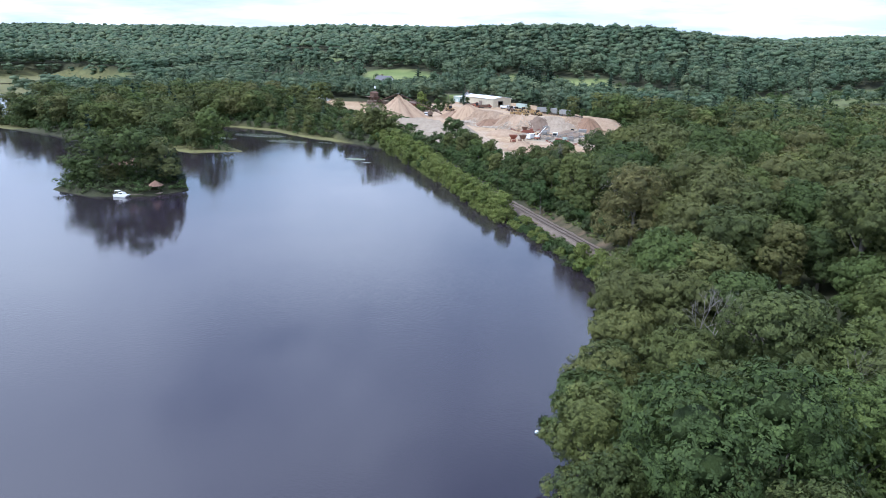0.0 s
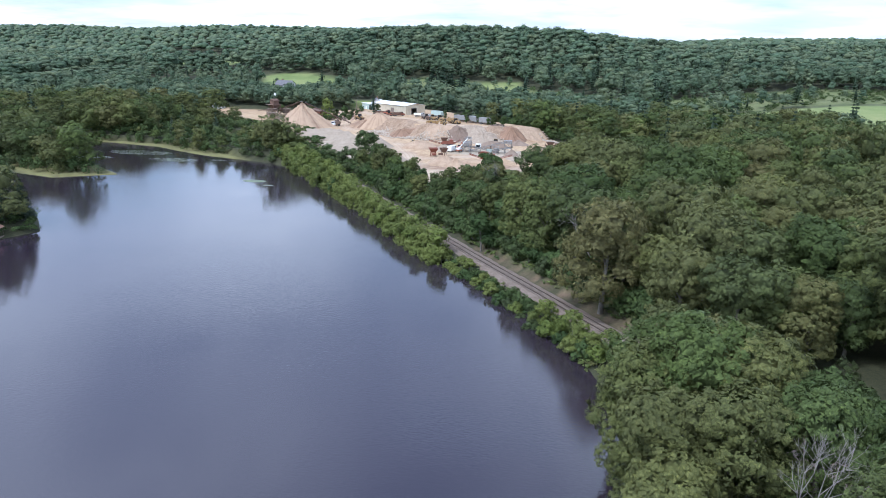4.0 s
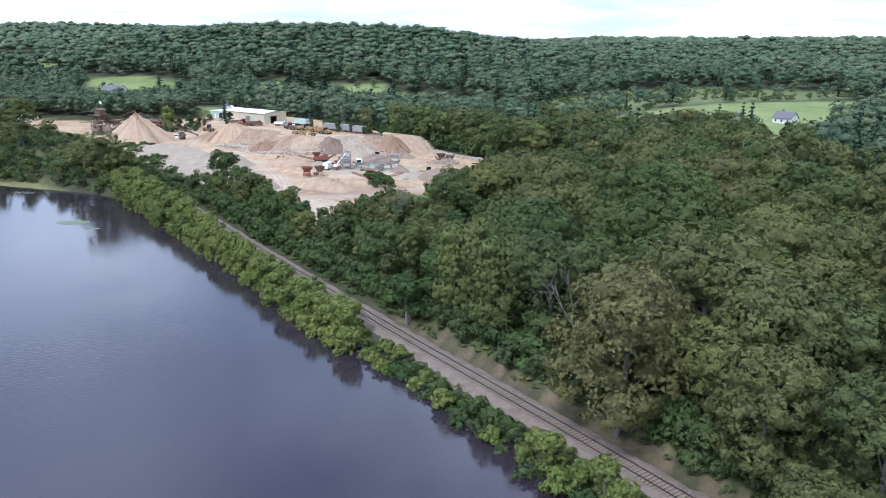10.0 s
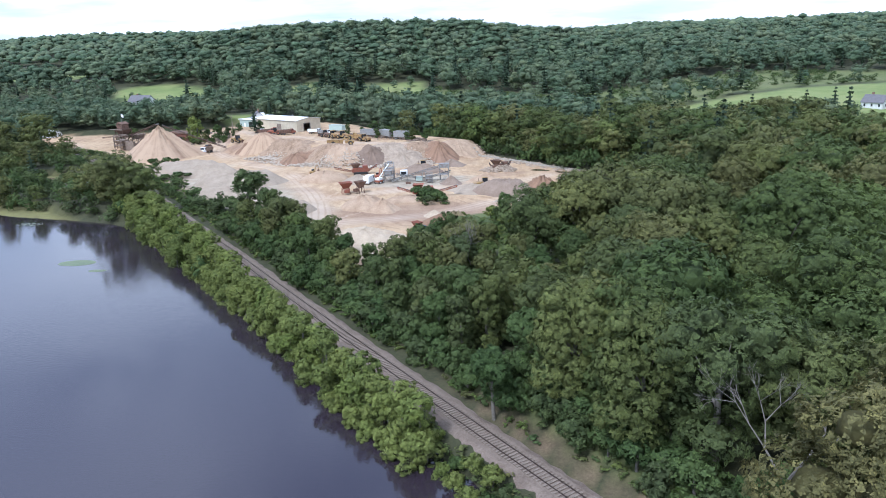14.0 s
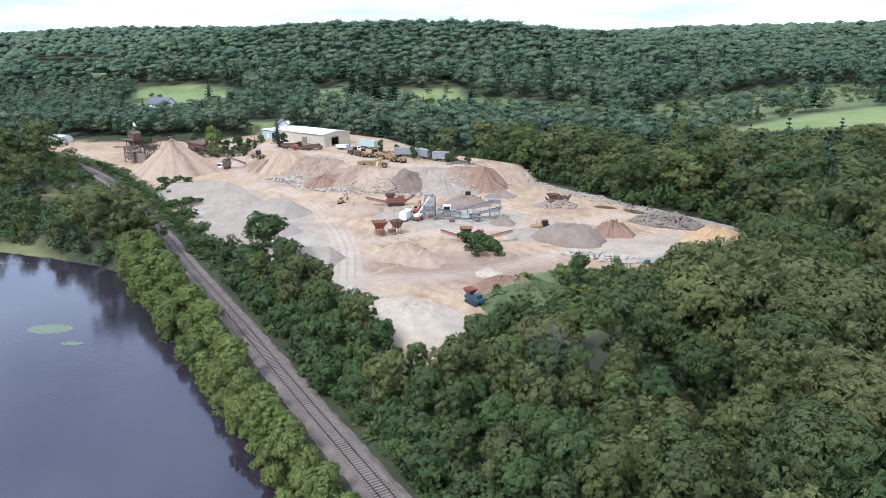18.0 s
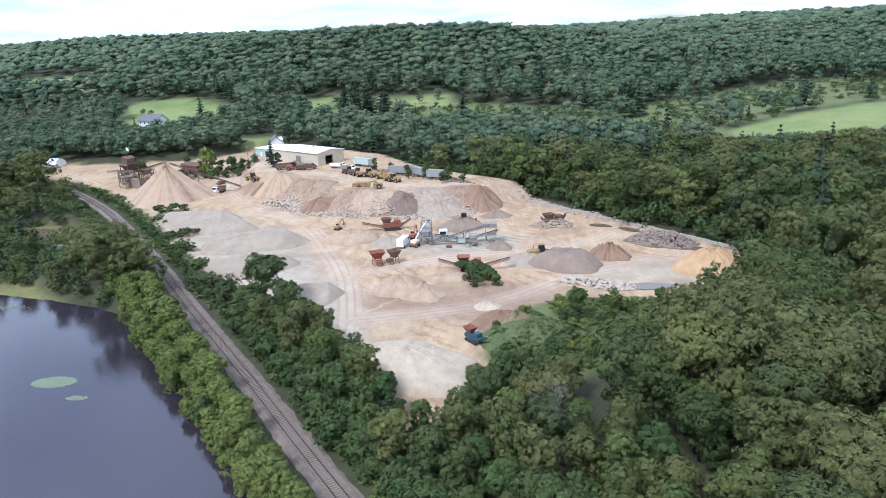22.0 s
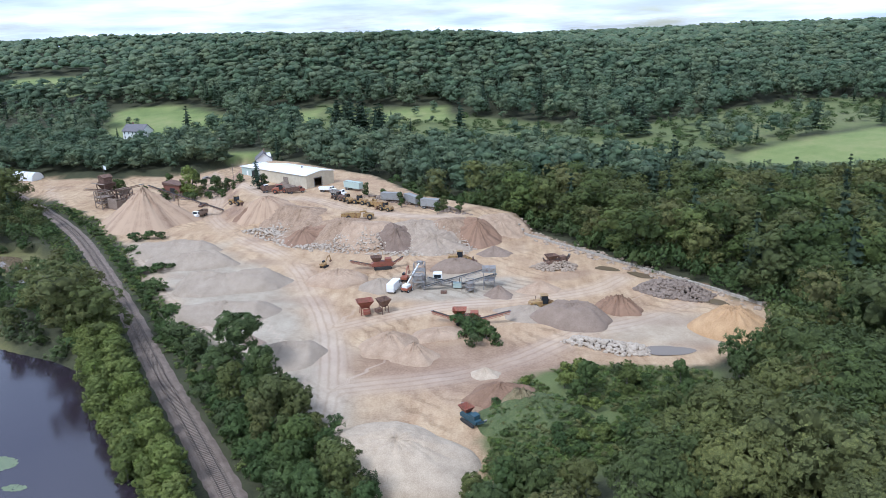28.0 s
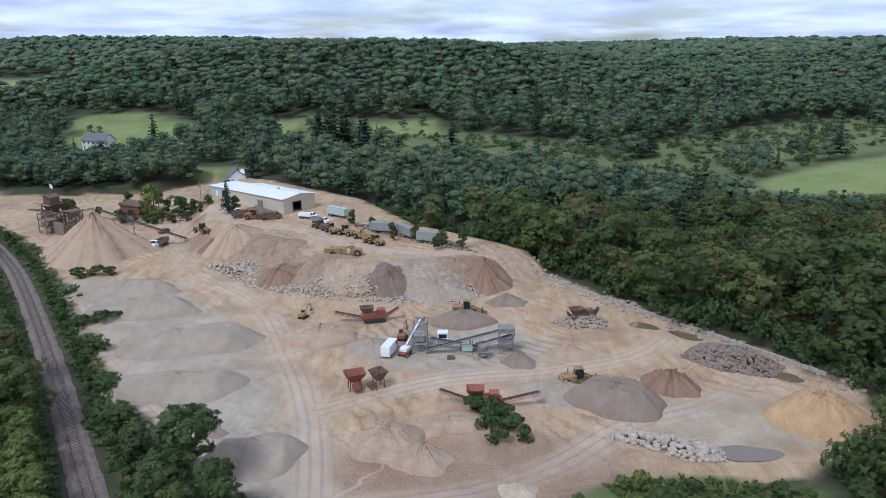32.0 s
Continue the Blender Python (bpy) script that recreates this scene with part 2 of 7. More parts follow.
PALE = grainy("pale_stone_dust", (0.35, 0.270, 0.190), (0.56, 0.455, 0.335), 0.4, 5, 0.95, 0.5, 0.12)
ROCK = grainy("rock", (0.23, 0.170, 0.122), (0.43, 0.345, 0.258), 0.6, 5, 0.9)
PALEROCK = grainy("pale_rock", (0.28, 0.225, 0.168), (0.52, 0.44, 0.35), 0.6, 5, 0.9)
ASPHALT_RUBBLE = grainy("dark_rubble", (0.11, 0.082, 0.062), (0.30, 0.232, 0.180), 0.6, 5, 0.9)
CONCRETE = grainy("concrete", (0.26, 0.225, 0.18), (0.46, 0.41, 0.34), 0.7, 6, 0.85)


def ground_material():
    m, t, b = material("ground_surface", 0.95)
    vec = t.nodes.new("ShaderNodeTexCoord").outputs["Object"]

    def attr(name):
        a = t.nodes.new("ShaderNodeAttribute")
        a.attribute_name = name
        return a.outputs["Fac"]

    big, mid, fine = noise_tex(t, 0.035, 5, vec), noise_tex(t, 0.13, 11, vec, 0.74), noise_tex(t, 2.6, 5, vec, 0.75)
    mp = t.nodes.new("ShaderNodeMapping")
    mp.inputs["Rotation"].default_value, mp.inputs["Scale"].default_value = (0, 0, 0.62), (0.6, 0.12, 1)
    t.links.new(vec, mp.inputs["Vector"])
    ruts = noise_tex(t, 0.8, 6, mp.outputs[0], 0.6)
    speck = mix_of(t, 0.5, mid.outputs["Fac"], fine.outputs["Fac"])
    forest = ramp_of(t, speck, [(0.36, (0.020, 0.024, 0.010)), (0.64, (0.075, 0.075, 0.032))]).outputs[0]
    grass = ramp_of(t, mix_of(t, 0.4, speck, big.outputs["Fac"]), [(0.36, (0.110, 0.155, 0.042)), (0.5, (0.185, 0.225, 0.068)), (0.64, (0.28, 0.275, 0.115))]).outputs[0]
    sand = ramp_of(t, mix_of(t, 0.3, mix_of(t, 0.5, mid.outputs["Fac"], fine.outputs["Fac"]), ruts.outputs["Fac"]), [(0.36, (0.255, 0.152, 0.080)), (0.5, (0.44, 0.305, 0.180)), (0.64, (0.58, 0.440, 0.285))]).outputs[0]
    grey = ramp_of(t, mix_of(t, 0.4, mid.outputs["Fac"], fine.outputs["Fac"]), [(0.37, (0.28, 0.228, 0.165)), (0.63, (0.47, 0.400, 0.305))]).outputs[0]
    dirt = ramp_of(t, mix_of(t, 0.5, mid.outputs["Fac"], fine.outputs["Fac"]), [(0.36, (0.15, 0.088, 0.058)), (0.64, (0.35, 0.235, 0.16))]).outputs[0]
    mud = ramp_of(t, mid.outputs["Fac"], [(0.35, (0.12, 0.11, 0.04)), (0.65, (0.20, 0.19, 0.065))]).outputs[0]
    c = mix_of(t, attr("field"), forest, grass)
    c = mix_of(t, attr("marsh"), c, mud)
    earth = ramp_of(t, noise_tex(t, 0.06, 8, vec, 0.62).outputs["Fac"], [(0.48, (0, 0, 0)), (0.68, (0.6, 0.6, 0.6))]).outputs[0]
    sand = mix_of(t, earth, sand, ramp_of(t, speck, [(0.36, (0.25, 0.14, 0.08)), (0.64, (0.45, 0.30, 0.19))]).outputs[0])
    yard = mix_of(t, attr("greyness"), sand, grey)
    wheel_marks = t.nodes.new("ShaderNodeTexWave")
    wheel_marks.bands_direction = "DIAGONAL"
    for key, value in (("Scale", 0.13), ("Distortion", 26.0), ("Detail", 5.0), ("Detail Scale", 0.22), ("Detail Roughness", 0.6)):
        wheel_marks.inputs[key].default_value = value
    t.links.new(vec, wheel_marks.inputs["Vector"])
    marks = ramp_of(t, wheel_marks.outputs["Fac"], [(0.1, (0.68, 0.65, 0.62)), (0.28, (1, 1, 1)), (0.85, (1.07, 1.07, 1.07))]).outputs[0]
    worn = ramp_of(t, noise_tex(t, 0.045, 5, vec).outputs["Fac"], [(0.48, (0, 0, 0)), (0.6, (0.7, 0.7, 0.7))]).outputs[0]
    yard = mix_of(t, worn, yard, mix_of(t, 1.0, yard, marks, "MULTIPLY"))
    yard = mix_of(t, attr("dirt"), yard, dirt)
    lane = attr("lane")
    wob = t.nodes.new("ShaderNodeMath"); wob.operation = "MULTIPLY_ADD"
    wob.inputs[1].default_value = 1.6
    link_nodes(t, (mid.outputs["Fac"], wob.inputs[0]), (lane, wob.inputs[2]))
    rut = t.nodes.new("ShaderNodeMath"); rut.operation = "SINE"
    scl = t.nodes.new("ShaderNodeMath"); scl.operation = "MULTIPLY"; scl.inputs[1].default_value = 3.3
    link_nodes(t, (wob.outputs[0], scl.inputs[0]), (scl.outputs[0], rut.inputs[0]))
    wide = t.nodes.new("ShaderNodeMath"); wide.operation = "ABSOLUTE"
    t.links.new(lane, wide.inputs[0])
    rng = t.nodes.new("ShaderNodeMapRange")
    rng.inputs["From Min"].default_value, rng.inputs["From Max"].default_value = 1.5, 5.0
    rng.inputs["To Min"].default_value, rng.inputs["To Max"].default_value = 1.0, 0.0
    t.links.new(wide.outputs[0], rng.inputs["Value"])
    patchy = ramp_of(t, big.outputs["Fac"], [(0.35, (0.1, 0.1, 0.1)), (0.6, (0.65, 0.65, 0.65))])
    band = mix_of(t, 1.0, rng.outputs[0], patchy.outputs[0], "MULTIPLY")
    tone = ramp_of(t, rut.outputs[0], [(0.0, (0.52, 0.41, 0.315)), (0.6, (0.47, 0.36, 0.27)), (1.0, (0.38, 0.28, 0.20))])
    yard = mix_of(t, band, yard, tone.outputs[0])
    c = mix_of(t, attr("yard"), c, yard)
    t.links.new(c, b.inputs["Base Color"])
    h = mix_of(t, 0.5, fine.outputs["Fac"], ruts.outputs["Fac"])
    bump_of(t, b, h, 0.5, 0.25)
    return m


def water_material(name, deep, ripple):
    m, t, b = material(name, 0.035)
    b.inputs["Base Color"].default_value = (*deep, 1)
    b.inputs["IOR"].default_value = 1.78
    vec = t.nodes.new("ShaderNodeTexCoord").outputs["Object"]
    mp = t.nodes.new("ShaderNodeMapping")
    mp.inputs["Rotation"].default_value, mp.inputs["Scale"].default_value = (0, 0, 0.5), (1.0, 2.4, 1)
    t.links.new(vec, mp.inputs["Vector"])
    a, f = noise_tex(t, 1.2, 3, mp.outputs[0]), noise_tex(t, 0.02, 3, vec)
    h = mix_of(t, 1.0, a.outputs["Fac"], ramp_of(t, f.outputs["Fac"], [(0.35, (0.15, 0.15, 0.15)), (0.65, (1, 1, 1))]).outputs[0], "MULTIPLY")
    bump_of(t, b, h, ripple, 0.12)
    return m


GROUND = ground_material()
WATER = water_material("lake_water", (0.030, 0.022, 0.031), 0.22)
POND = water_material("muddy_water", (0.17, 0.125, 0.078), 0.05)

# ---- plan ----
RAIL = [(170, -183), (106, -94), (42, -4), (5, 46), (-30, 94.5), (-54, 128.5), (-79, 163), (-105, 200), (-148, 257.5), (-172, 286), (-197, 312), (-224, 338), (-250, 362), (-330, 430)]
LAKE = [(60, -420), (46, -140), (39.5, -100), (38, -78), (34.5, -52), (36, -22), (27, 3), (13, 24), (6, 32), (-20.5, 69), (-38.5, 89.5), (-65, 123.5), (-95, 160), (-106, 167), (-123, 175), (-143, 181), (-163, 191), (-180, 201), (-210, 208), (-238, 206), (-222, 182), (-206, 165), (-182, 151), (-149, 127), (-168, 114), (-200, 122), (-214, 128), (-231, 121), (-286, 140), (-317, 146), (-362, 156), (-362, 182), (-345, 190), (-470, 300), (-560, 340), (-650, 300), (-1200, 100), (-1500, -420)]
ISLAND = [(-155, 27), (-135, 23), (-118, 31), (-113, 44), (-125, 57), (-140, 62), (-165, 50)]
YARD = [(-14, 101), (-22, 112), (-33, 132), (-45, 150), (-67, 170), (-94, 200), (-114, 228), (-137, 259), (-158, 286), (-180, 308), (-205, 330), (-226, 345), (-256, 364), (-250, 380), (-215, 376), (-190, 380), (-162, 384), (-152, 400), (-150, 412), (-134, 412), (-124, 400), (-60, 345), (-36, 303), (-8, 280), (6, 265), (34, 227), (50, 208), (60, 192), (57, 174), (46, 167), (28, 160), (12, 162), (2, 158), (-6, 150), (-8, 135), (-7, 118), (-13, 106)]
PLATEAU = [(-105, 300), (-96, 287), (-84, 283), (-72, 275), (-58, 262), (-47, 252), (-32, 256), (-14, 260), (0, 270), (4, 282), (-20, 310), (-45, 345), (-65, 372), (-122, 392), (-128, 372), (-112, 320)]
FIELDS = [
    [(-302, 573), (-264, 490), (-250, 470), (-205, 464), (-185, 500), (-196, 545), (-238, 571), (-262, 587)],
    [(-420, 645), (-372, 640), (-345, 700), (-400, 800), (-545, 965), (-640, 965), (-625, 860), (-520, 725)],
    [(-172, 512), (-130, 520), (-131, 560), (-172, 557)],
    [(-88, 520), (-35, 515), (-41, 562), (-86, 553)],
    [(108, 372), (117, 392), (160, 412), (215, 432), (300, 450), (320, 420), (250, 360), (190, 320), (150, 335)],
    [(136, 222), (152, 214), (190, 262), (222, 340), (182, 334), (160, 270)],
    [(-154, 412), (-132, 412), (-130, 422), (-160, 424)],
]
SCRUBLAND = [[(-125, 446), (-38, 404), (30, 388), (80, 352), (108, 354), (114, 394), (160, 418), (215, 438), (300, 456), (330, 520), (220, 540), (120, 505), (67, 480), (0, 520), (-66, 552), (-140, 575)], [(-820, 480), (-560, 340), (-420, 310), (-400, 360), (-620, 560), (-800, 640)]]
MARSH = [[(-186, 246), (-172, 232), (-152, 224), (-140, 213), (-134, 222), (-148, 240), (-166, 254), (-180, 256)], [(-840, 480), (-560, 335), (-470, 302), (-430, 330), (-620, 560), (-800, 640)], [(-145, 127), (-182, 154), (-206, 168), (-226, 190), (-240, 215), (-260, 200), (-214, 134), (-168, 110)], [(-330, 142), (-366, 150), (-366, 186), (-310, 190), (-290, 150)], [(-118, 172), (-240, 206), (-250, 216), (-180, 208), (-140, 190)]]


LOWVEG = [(-9, 118), (-8, 135), (-6, 150), (2, 158), (12, 162), (28, 160), (38, 158), (30, 142), (15, 128), (2, 118)]
ROADS = [
    [(-26, 112), (-35, 128), (-38, 150), (-45, 180), (-55, 205), (-70, 235), (-95, 262), (-115, 290), (-125, 320), (-136, 350), (-152, 388)],
    [(-50, 156), (-68, 172), (-97, 201.5), (-120, 234), (-150, 268), (-185, 302), (-215, 345)],
    [(-38, 150), (-15, 156), (0, 165), (14, 178), (30, 186), (42, 196)],
    [(-118, 332), (-95, 304), (-75, 296), (-58, 279), (-38, 268), (-18, 268)],
    [(-45, 180), (-22, 194), (0, 199), (20, 207), (30, 218)],
]


def sd_poly(x, y, poly):
    """Signed distance to a closed outline: negative within."""
    x, y = np.asarray(x, float), np.asarray(y, float)
    d, inside = np.full(x.shape, 1e18), np.zeros(x.shape, bool)
    for (ax, ay), (bx, by) in zip(poly, poly[1:] + poly[:1]):
        ex, ey = bx - ax, by - ay
        s = np.clip(((x - ax) * ex + (y - ay) * ey) / (ex * ex + ey * ey), 0, 1)
        d = np.minimum(d, (x - ax - s * ex) ** 2 + (y - ay - s * ey) ** 2)
        if ay != by:
            inside ^= ((ay > y) != (by > y)) & (x < (bx - ax) * (y - ay) / (by - ay) + ax)
    return np.where(inside, -1, 1) * np.sqrt(d)


def spline(points, step):
    """Evenly spaced points along a smooth curve through the given ones."""
    p = np.array(points, float)
    p = np.vstack([2 * p[0] - p[1], p, 2 * p[-1] - p[-2]])
    out = []
    for a, b, c, d in zip(p, p[1:], p[2:], p[3:]):
        for s in np.linspace(0, 1, 40, endpoint=False):
            out.append(0.5 * (2 * b + (c - a) * s + (2 * a - 5 * b + 4 * c - d) * s * s + (3 * b - a - 3 * c + d) * s ** 3))
    out = np.array(out)
    run = np.r_[0, np.cumsum(np.linalg.norm(np.diff(out, axis=0), axis=1))]
    at = np.arange(0, run[-1], step)
    return np.stack([np.interp(at, run, out[:, n]) for n in range(out.shape[1])], 1)


TRACK = spline(RAIL, 0.56)
TRACK_COARSE = TRACK[::12]


def rail_side(x, y):
    """Distance from the track's middle; positive on the land side, negative on the lake side."""
    x, y = np.asarray(x, float), np.asarray(y, float)
    d, side = np.full(x.shape, 1e18), np.zeros(x.shape)
    for (ax, ay), (bx, by) in zip(TRACK_COARSE[:-1], TRACK_COARSE[1:]):
        ex, ey = bx - ax, by - ay
        s = np.clip(((x - ax) * ex + (y - ay) * ey) / (ex * ex + ey * ey), 0, 1)
        q = (x - ax - s * ex) ** 2 + (y - ay - s * ey) ** 2
        near = q < d
        d = np.where(near, q, d)
        side = np.where(near, np.where(ex * (y - ay) - ey * (x - ax) < 0, 1, -1), side)
    return side * np.sqrt(d)


def ss(a, b, v):
    s = np.clip((np.asarray(v, float) - a) / (b - a), 0, 1)
    return s * s * (3 - 2 * s)


def waves(x, y, seed, size):
    """Smooth unevenness between -1 and 1."""
    r = np.random.RandomState(seed)
    v = 0
    for k in range(5):
        a, ph = r.uniform(0, 6.28), r.uniform(0, 6.28)
        f = (0.7 + 0.35 * k) * 6.28 / size
        v = v + np.sin((x * math.cos(a) + y * math.sin(a)) * f + ph + 0.8 * np.sin((x * math.sin(a) - y * math.cos(a)) * f * 0.6 + ph * 2))
    return v / 5


def lane_distance(x, y):
    """Signed distance to the nearest of the yard's tracks."""
    best = np.full(np.shape(x), 60.0)
    for road in ROADS:
        p = spline(road, 4)
        for (ax, ay), (bx, by) in zip(p[:-1], p[1:]):
            ex, ey = bx - ax, by - ay
            s = np.clip(((x - ax) * ex + (y - ay) * ey) / (ex * ex + ey * ey), 0, 1)
            d = np.hypot(x - ax - s * ex, y - ay - s * ey) * np.where(ex * (y - ay) - ey * (x - ax) < 0, 1, -1)
            best = np.where(np.abs(d) < np.abs(best), d, best)
    return best


def height(x, y):
    """The ground's height over the lake."""
    x, y = np.asarray(x, float), np.asarray(y, float)
    sd = sd_poly(x, y, LAKE) - 1.8 * ss(-130, -100, x)
    sd = np.where(sd_poly(x, y, ISLAND) < 4, np.maximum(sd, -sd_poly(x, y, ISLAND)), sd)
    land = 3.0 + 7 * ss(320, 470, y) + 6 * ss(470, 600, y) + 6 * ss(60, 200, x) * ss(150, 420, y) + 0.5 * waves(x, y, 3, 60)
    hill = 40 * np.exp(-(np.abs(x + 130) / 300) ** 2.6 - (np.maximum(735 - y, 0) / 115) ** 2)
    right = 29 * ss(520, 1000, y) * ss(-50, 260, x)
    left = 52 * ss(750, 1350, y) * ss(-150, -480, x)
    land = land + np.maximum(np.maximum(hill, right), np.maximum(left, 34 * ss(800, 1500, y))) + 7 * waves(x, y, 9, 700) * ss(600, 1300, y)
    yd = sd_poly(x, y, YARD)
    flat = 3.0 + 0.18 * waves(x, y, 5, 24)
    flat = np.maximum(flat, np.minimum(8.5 + 0.25 * waves(x, y, 6, 20), 9.4 - 0.62 * np.maximum(sd_poly(x, y, PLATEAU), -20) + 0.9 * waves(x, y, 7, 15) + 0.5 * waves(x, y, 17, 6)))
    z = land + (flat - land) * ss(7, 0, yd)
    rd = rail_side(x, y)
    near = np.abs(rd)
    z = np.where(near < 14, z + (1.25 - z) * ss(9, 4.2, near), z)
    bank = np.where(sd < 0, np.maximum(sd * 0.5, -2.2), np.minimum(z, 0.12 + sd * 0.42))
    low = np.minimum(1e9, np.min([sd_poly(x, y, p) for p in MARSH], axis=0))
    bank = np.where((low < 2) & (sd > 0), np.minimum(bank, 0.35 + 0.15 * waves(x, y, 8, 9)), bank)
    return bank


def ground_z(x, y):
    return float(height(np.array([x]), np.array([y]))[0])


def mesh_of(name, verts, faces, mats, smooth=False, attrs=(), slots=None, normals=None):
    """A mesh from arrays of vertices and of triangles or quads."""
    me = bpy.data.meshes.new(name)
    verts, faces = np.asarray(verts, np.float32), np.asarray(faces, np.int32)
    n, k = faces.shape
    me.vertices.add(len(verts)); me.loops.add(n * k); me.polygons.add(n)
    me.vertices.foreach_set("co", verts.ravel())
    me.loops.foreach_set("vertex_index", faces.ravel())
    me.polygons.foreach_set("loop_start", np.arange(0, n * k, k, dtype=np.int32))
    me.polygons.foreach_set("use_smooth", np.full(n, smooth))
    for m in mats:
        me.materials.append(m)
    if slots is not None:
        me.polygons.foreach_set("material_index", np.asarray(slots, np.int32))
    for key, values in attrs:
        me.attributes.new(key, "FLOAT", "POINT").data.foreach_set("value", np.asarray(values, np.float32))
    me.update(calc_edges=True)
    me.validate()
    if normals is not None:
        me.attributes.new("custom_normal", "FLOAT_VECTOR", "POINT").data.foreach_set("vector", np.asarray(normals, np.float32).ravel())
    return me


def grid_faces(nx, ny):
    i = np.arange(nx * ny).reshape(ny, nx)
    return np.stack([i[:-1, :-1], i[:-1, 1:], i[1:, 1:], i[1:, :-1]], -1).reshape(-1, 4)


def stretched(parts):
    """Grid lines from runs of (start, end, step)."""
    return np.unique(np.round(np.concatenate([np.arange(a, b, s) for a, b, s in parts]), 3))


def outward(start, end, step, growth):
    v, out = start, []
    while abs(v) < abs(end):
        v += step if end > start else -step
        step *= growth
        out.append(v)
    return np.array(out)


# ---- ground and water ----


def build_ground():
    xs = np.r_[outward(-380, -4600, 6, 1.13)[::-1], stretched([(-380, -216, 4), (-216, 70, 1.5), (70, 230, 4)]), outward(230, 4600, 6, 1.13)]
    ys = np.r_[outward(-160, -900, 8, 1.25)[::-1], stretched([(-160, 95, 3), (95, 330, 1.5), (330, 460, 3.5)]), outward(460, 4700, 6, 1.05)]
    X, Y = np.meshgrid(xs, ys)
    x, y = X.ravel(), Y.ravel()
    z = height(x, y)
    yd = sd_poly(x, y, YARD) + 2.2 * waves(x, y, 21, 17) + 1.2 * waves(x, y, 22, 6)
    yard = ss(1.5, -1.5, yd)
    field = np.max([ss(6, -6, sd_poly(x, y, p) + 3 * waves(x, y, 23, 40)) for p in FIELDS] + [0.55 * ss(6, -6, sd_poly(x, y, p)) for p in SCRUBLAND], axis=0)
    marsh = np.max([ss(3, -2, sd_poly(x, y, p)) for p in MARSH], axis=0)
    strip = sd_poly(x, y, [(-46, 140), (-70, 168), (-94, 204), (-130, 254), (-100, 250), (-70, 216), (-40, 165), (-24, 122), (-28, 108), (-40, 132)])
    plant = np.hypot((x + 18) / 1.7, y - 210)
    grey = np.maximum(ss(9, -6, strip + 4 * waves(x, y, 24, 19)), ss(16, 8, plant + 3 * waves(x, y, 25, 12)))
    grey = np.maximum(grey, ss(6, -3, np.hypot((x - 34) / 2, y - 180) - 8 + 3 * waves(x, y, 26, 11)) * 0.7)
    # Brown earth on the bank's slope, also darkened for the steep face's shade.
    slope = ss(0.5, 6, sd_poly(x, y, PLATEAU)) * ss(14, 6, sd_poly(x, y, PLATEAU)) * 0.95 * ss(-0.2, 0.3, waves(x, y, 27, 15) + 0.25)
    dirt = np.maximum(slope, ss(9, 2, np.hypot(x + 6, y - 149) + 2 * waves(x, y, 28, 7)) * 0.8)
    dirt = np.maximum(dirt, 0.75 * ss(19, 7, np.hypot((x + 12) / 2.0, y - 161) + 4 * waves(x, y, 32, 9)))
    dirt = np.maximum(dirt, 0.45 * ss(0.15, 0.7, waves(x, y, 29, 26)))
    side = rail_side(x, y)
    verge = ss(2.5, 4, side) * ss(6.4, 4.4, side + 1.4 * waves(x, y, 30, 9)) * ss(70, 45, y) * (0.4 + 0.4 * waves(x, y, 31, 8))
    yard, dirt = np.maximum(yard, verge), np.maximum(dirt, ss(0.02, 0.1, verge))
    field = np.maximum(field, 0.6 * ss(6, 8, side) * ss(14, 9, side) * ss(90, 60, y))
    field = np.maximum(field, 0.55 * ss(3, -2, sd_poly(x, y, LOWVEG)))
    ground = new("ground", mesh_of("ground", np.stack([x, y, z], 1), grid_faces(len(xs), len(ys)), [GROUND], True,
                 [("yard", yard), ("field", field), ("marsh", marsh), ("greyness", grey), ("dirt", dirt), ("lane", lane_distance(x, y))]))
    tagged(ground, "wide valley floor of woods, meadows and a bare sandy yard", "ground", kind="structure")
    lake = new("lake", mesh_of("lake", [(-4600, -900, 0), (230, -900, 0), (230, 345, 0), (-4600, 345, 0)], [(0, 1, 2, 3)], [WATER]))
    tagged(lake, "dark calm lake reflecting the cloudy sky", "water", kind="structure")


build_ground()

# ---- railway ----


def part(name, me, parent, label=""):
    """Links a mesh as one part under a thing or a part."""
    ob = new(name, me)
    ob.parent = parent
    if label:
        tagged(ob, label)
    return ob


def ribbon(path, profile):
    """A strip with the cross-section (offset to the right, height) swept along a level path."""
    p = np.asarray(path, float)
    d = np.gradient(p, axis=0)
    d /= np.linalg.norm(d, axis=1)[:, None]
    right = np.stack([d[:, 1], -d[:, 0]], 1)
    v = [np.c_[p + right * o, np.full(len(p), h)] for o, h in profile]
    v = np.stack(v, 1)
    return v.reshape(-1, 3), grid_faces(len(profile), len(p))


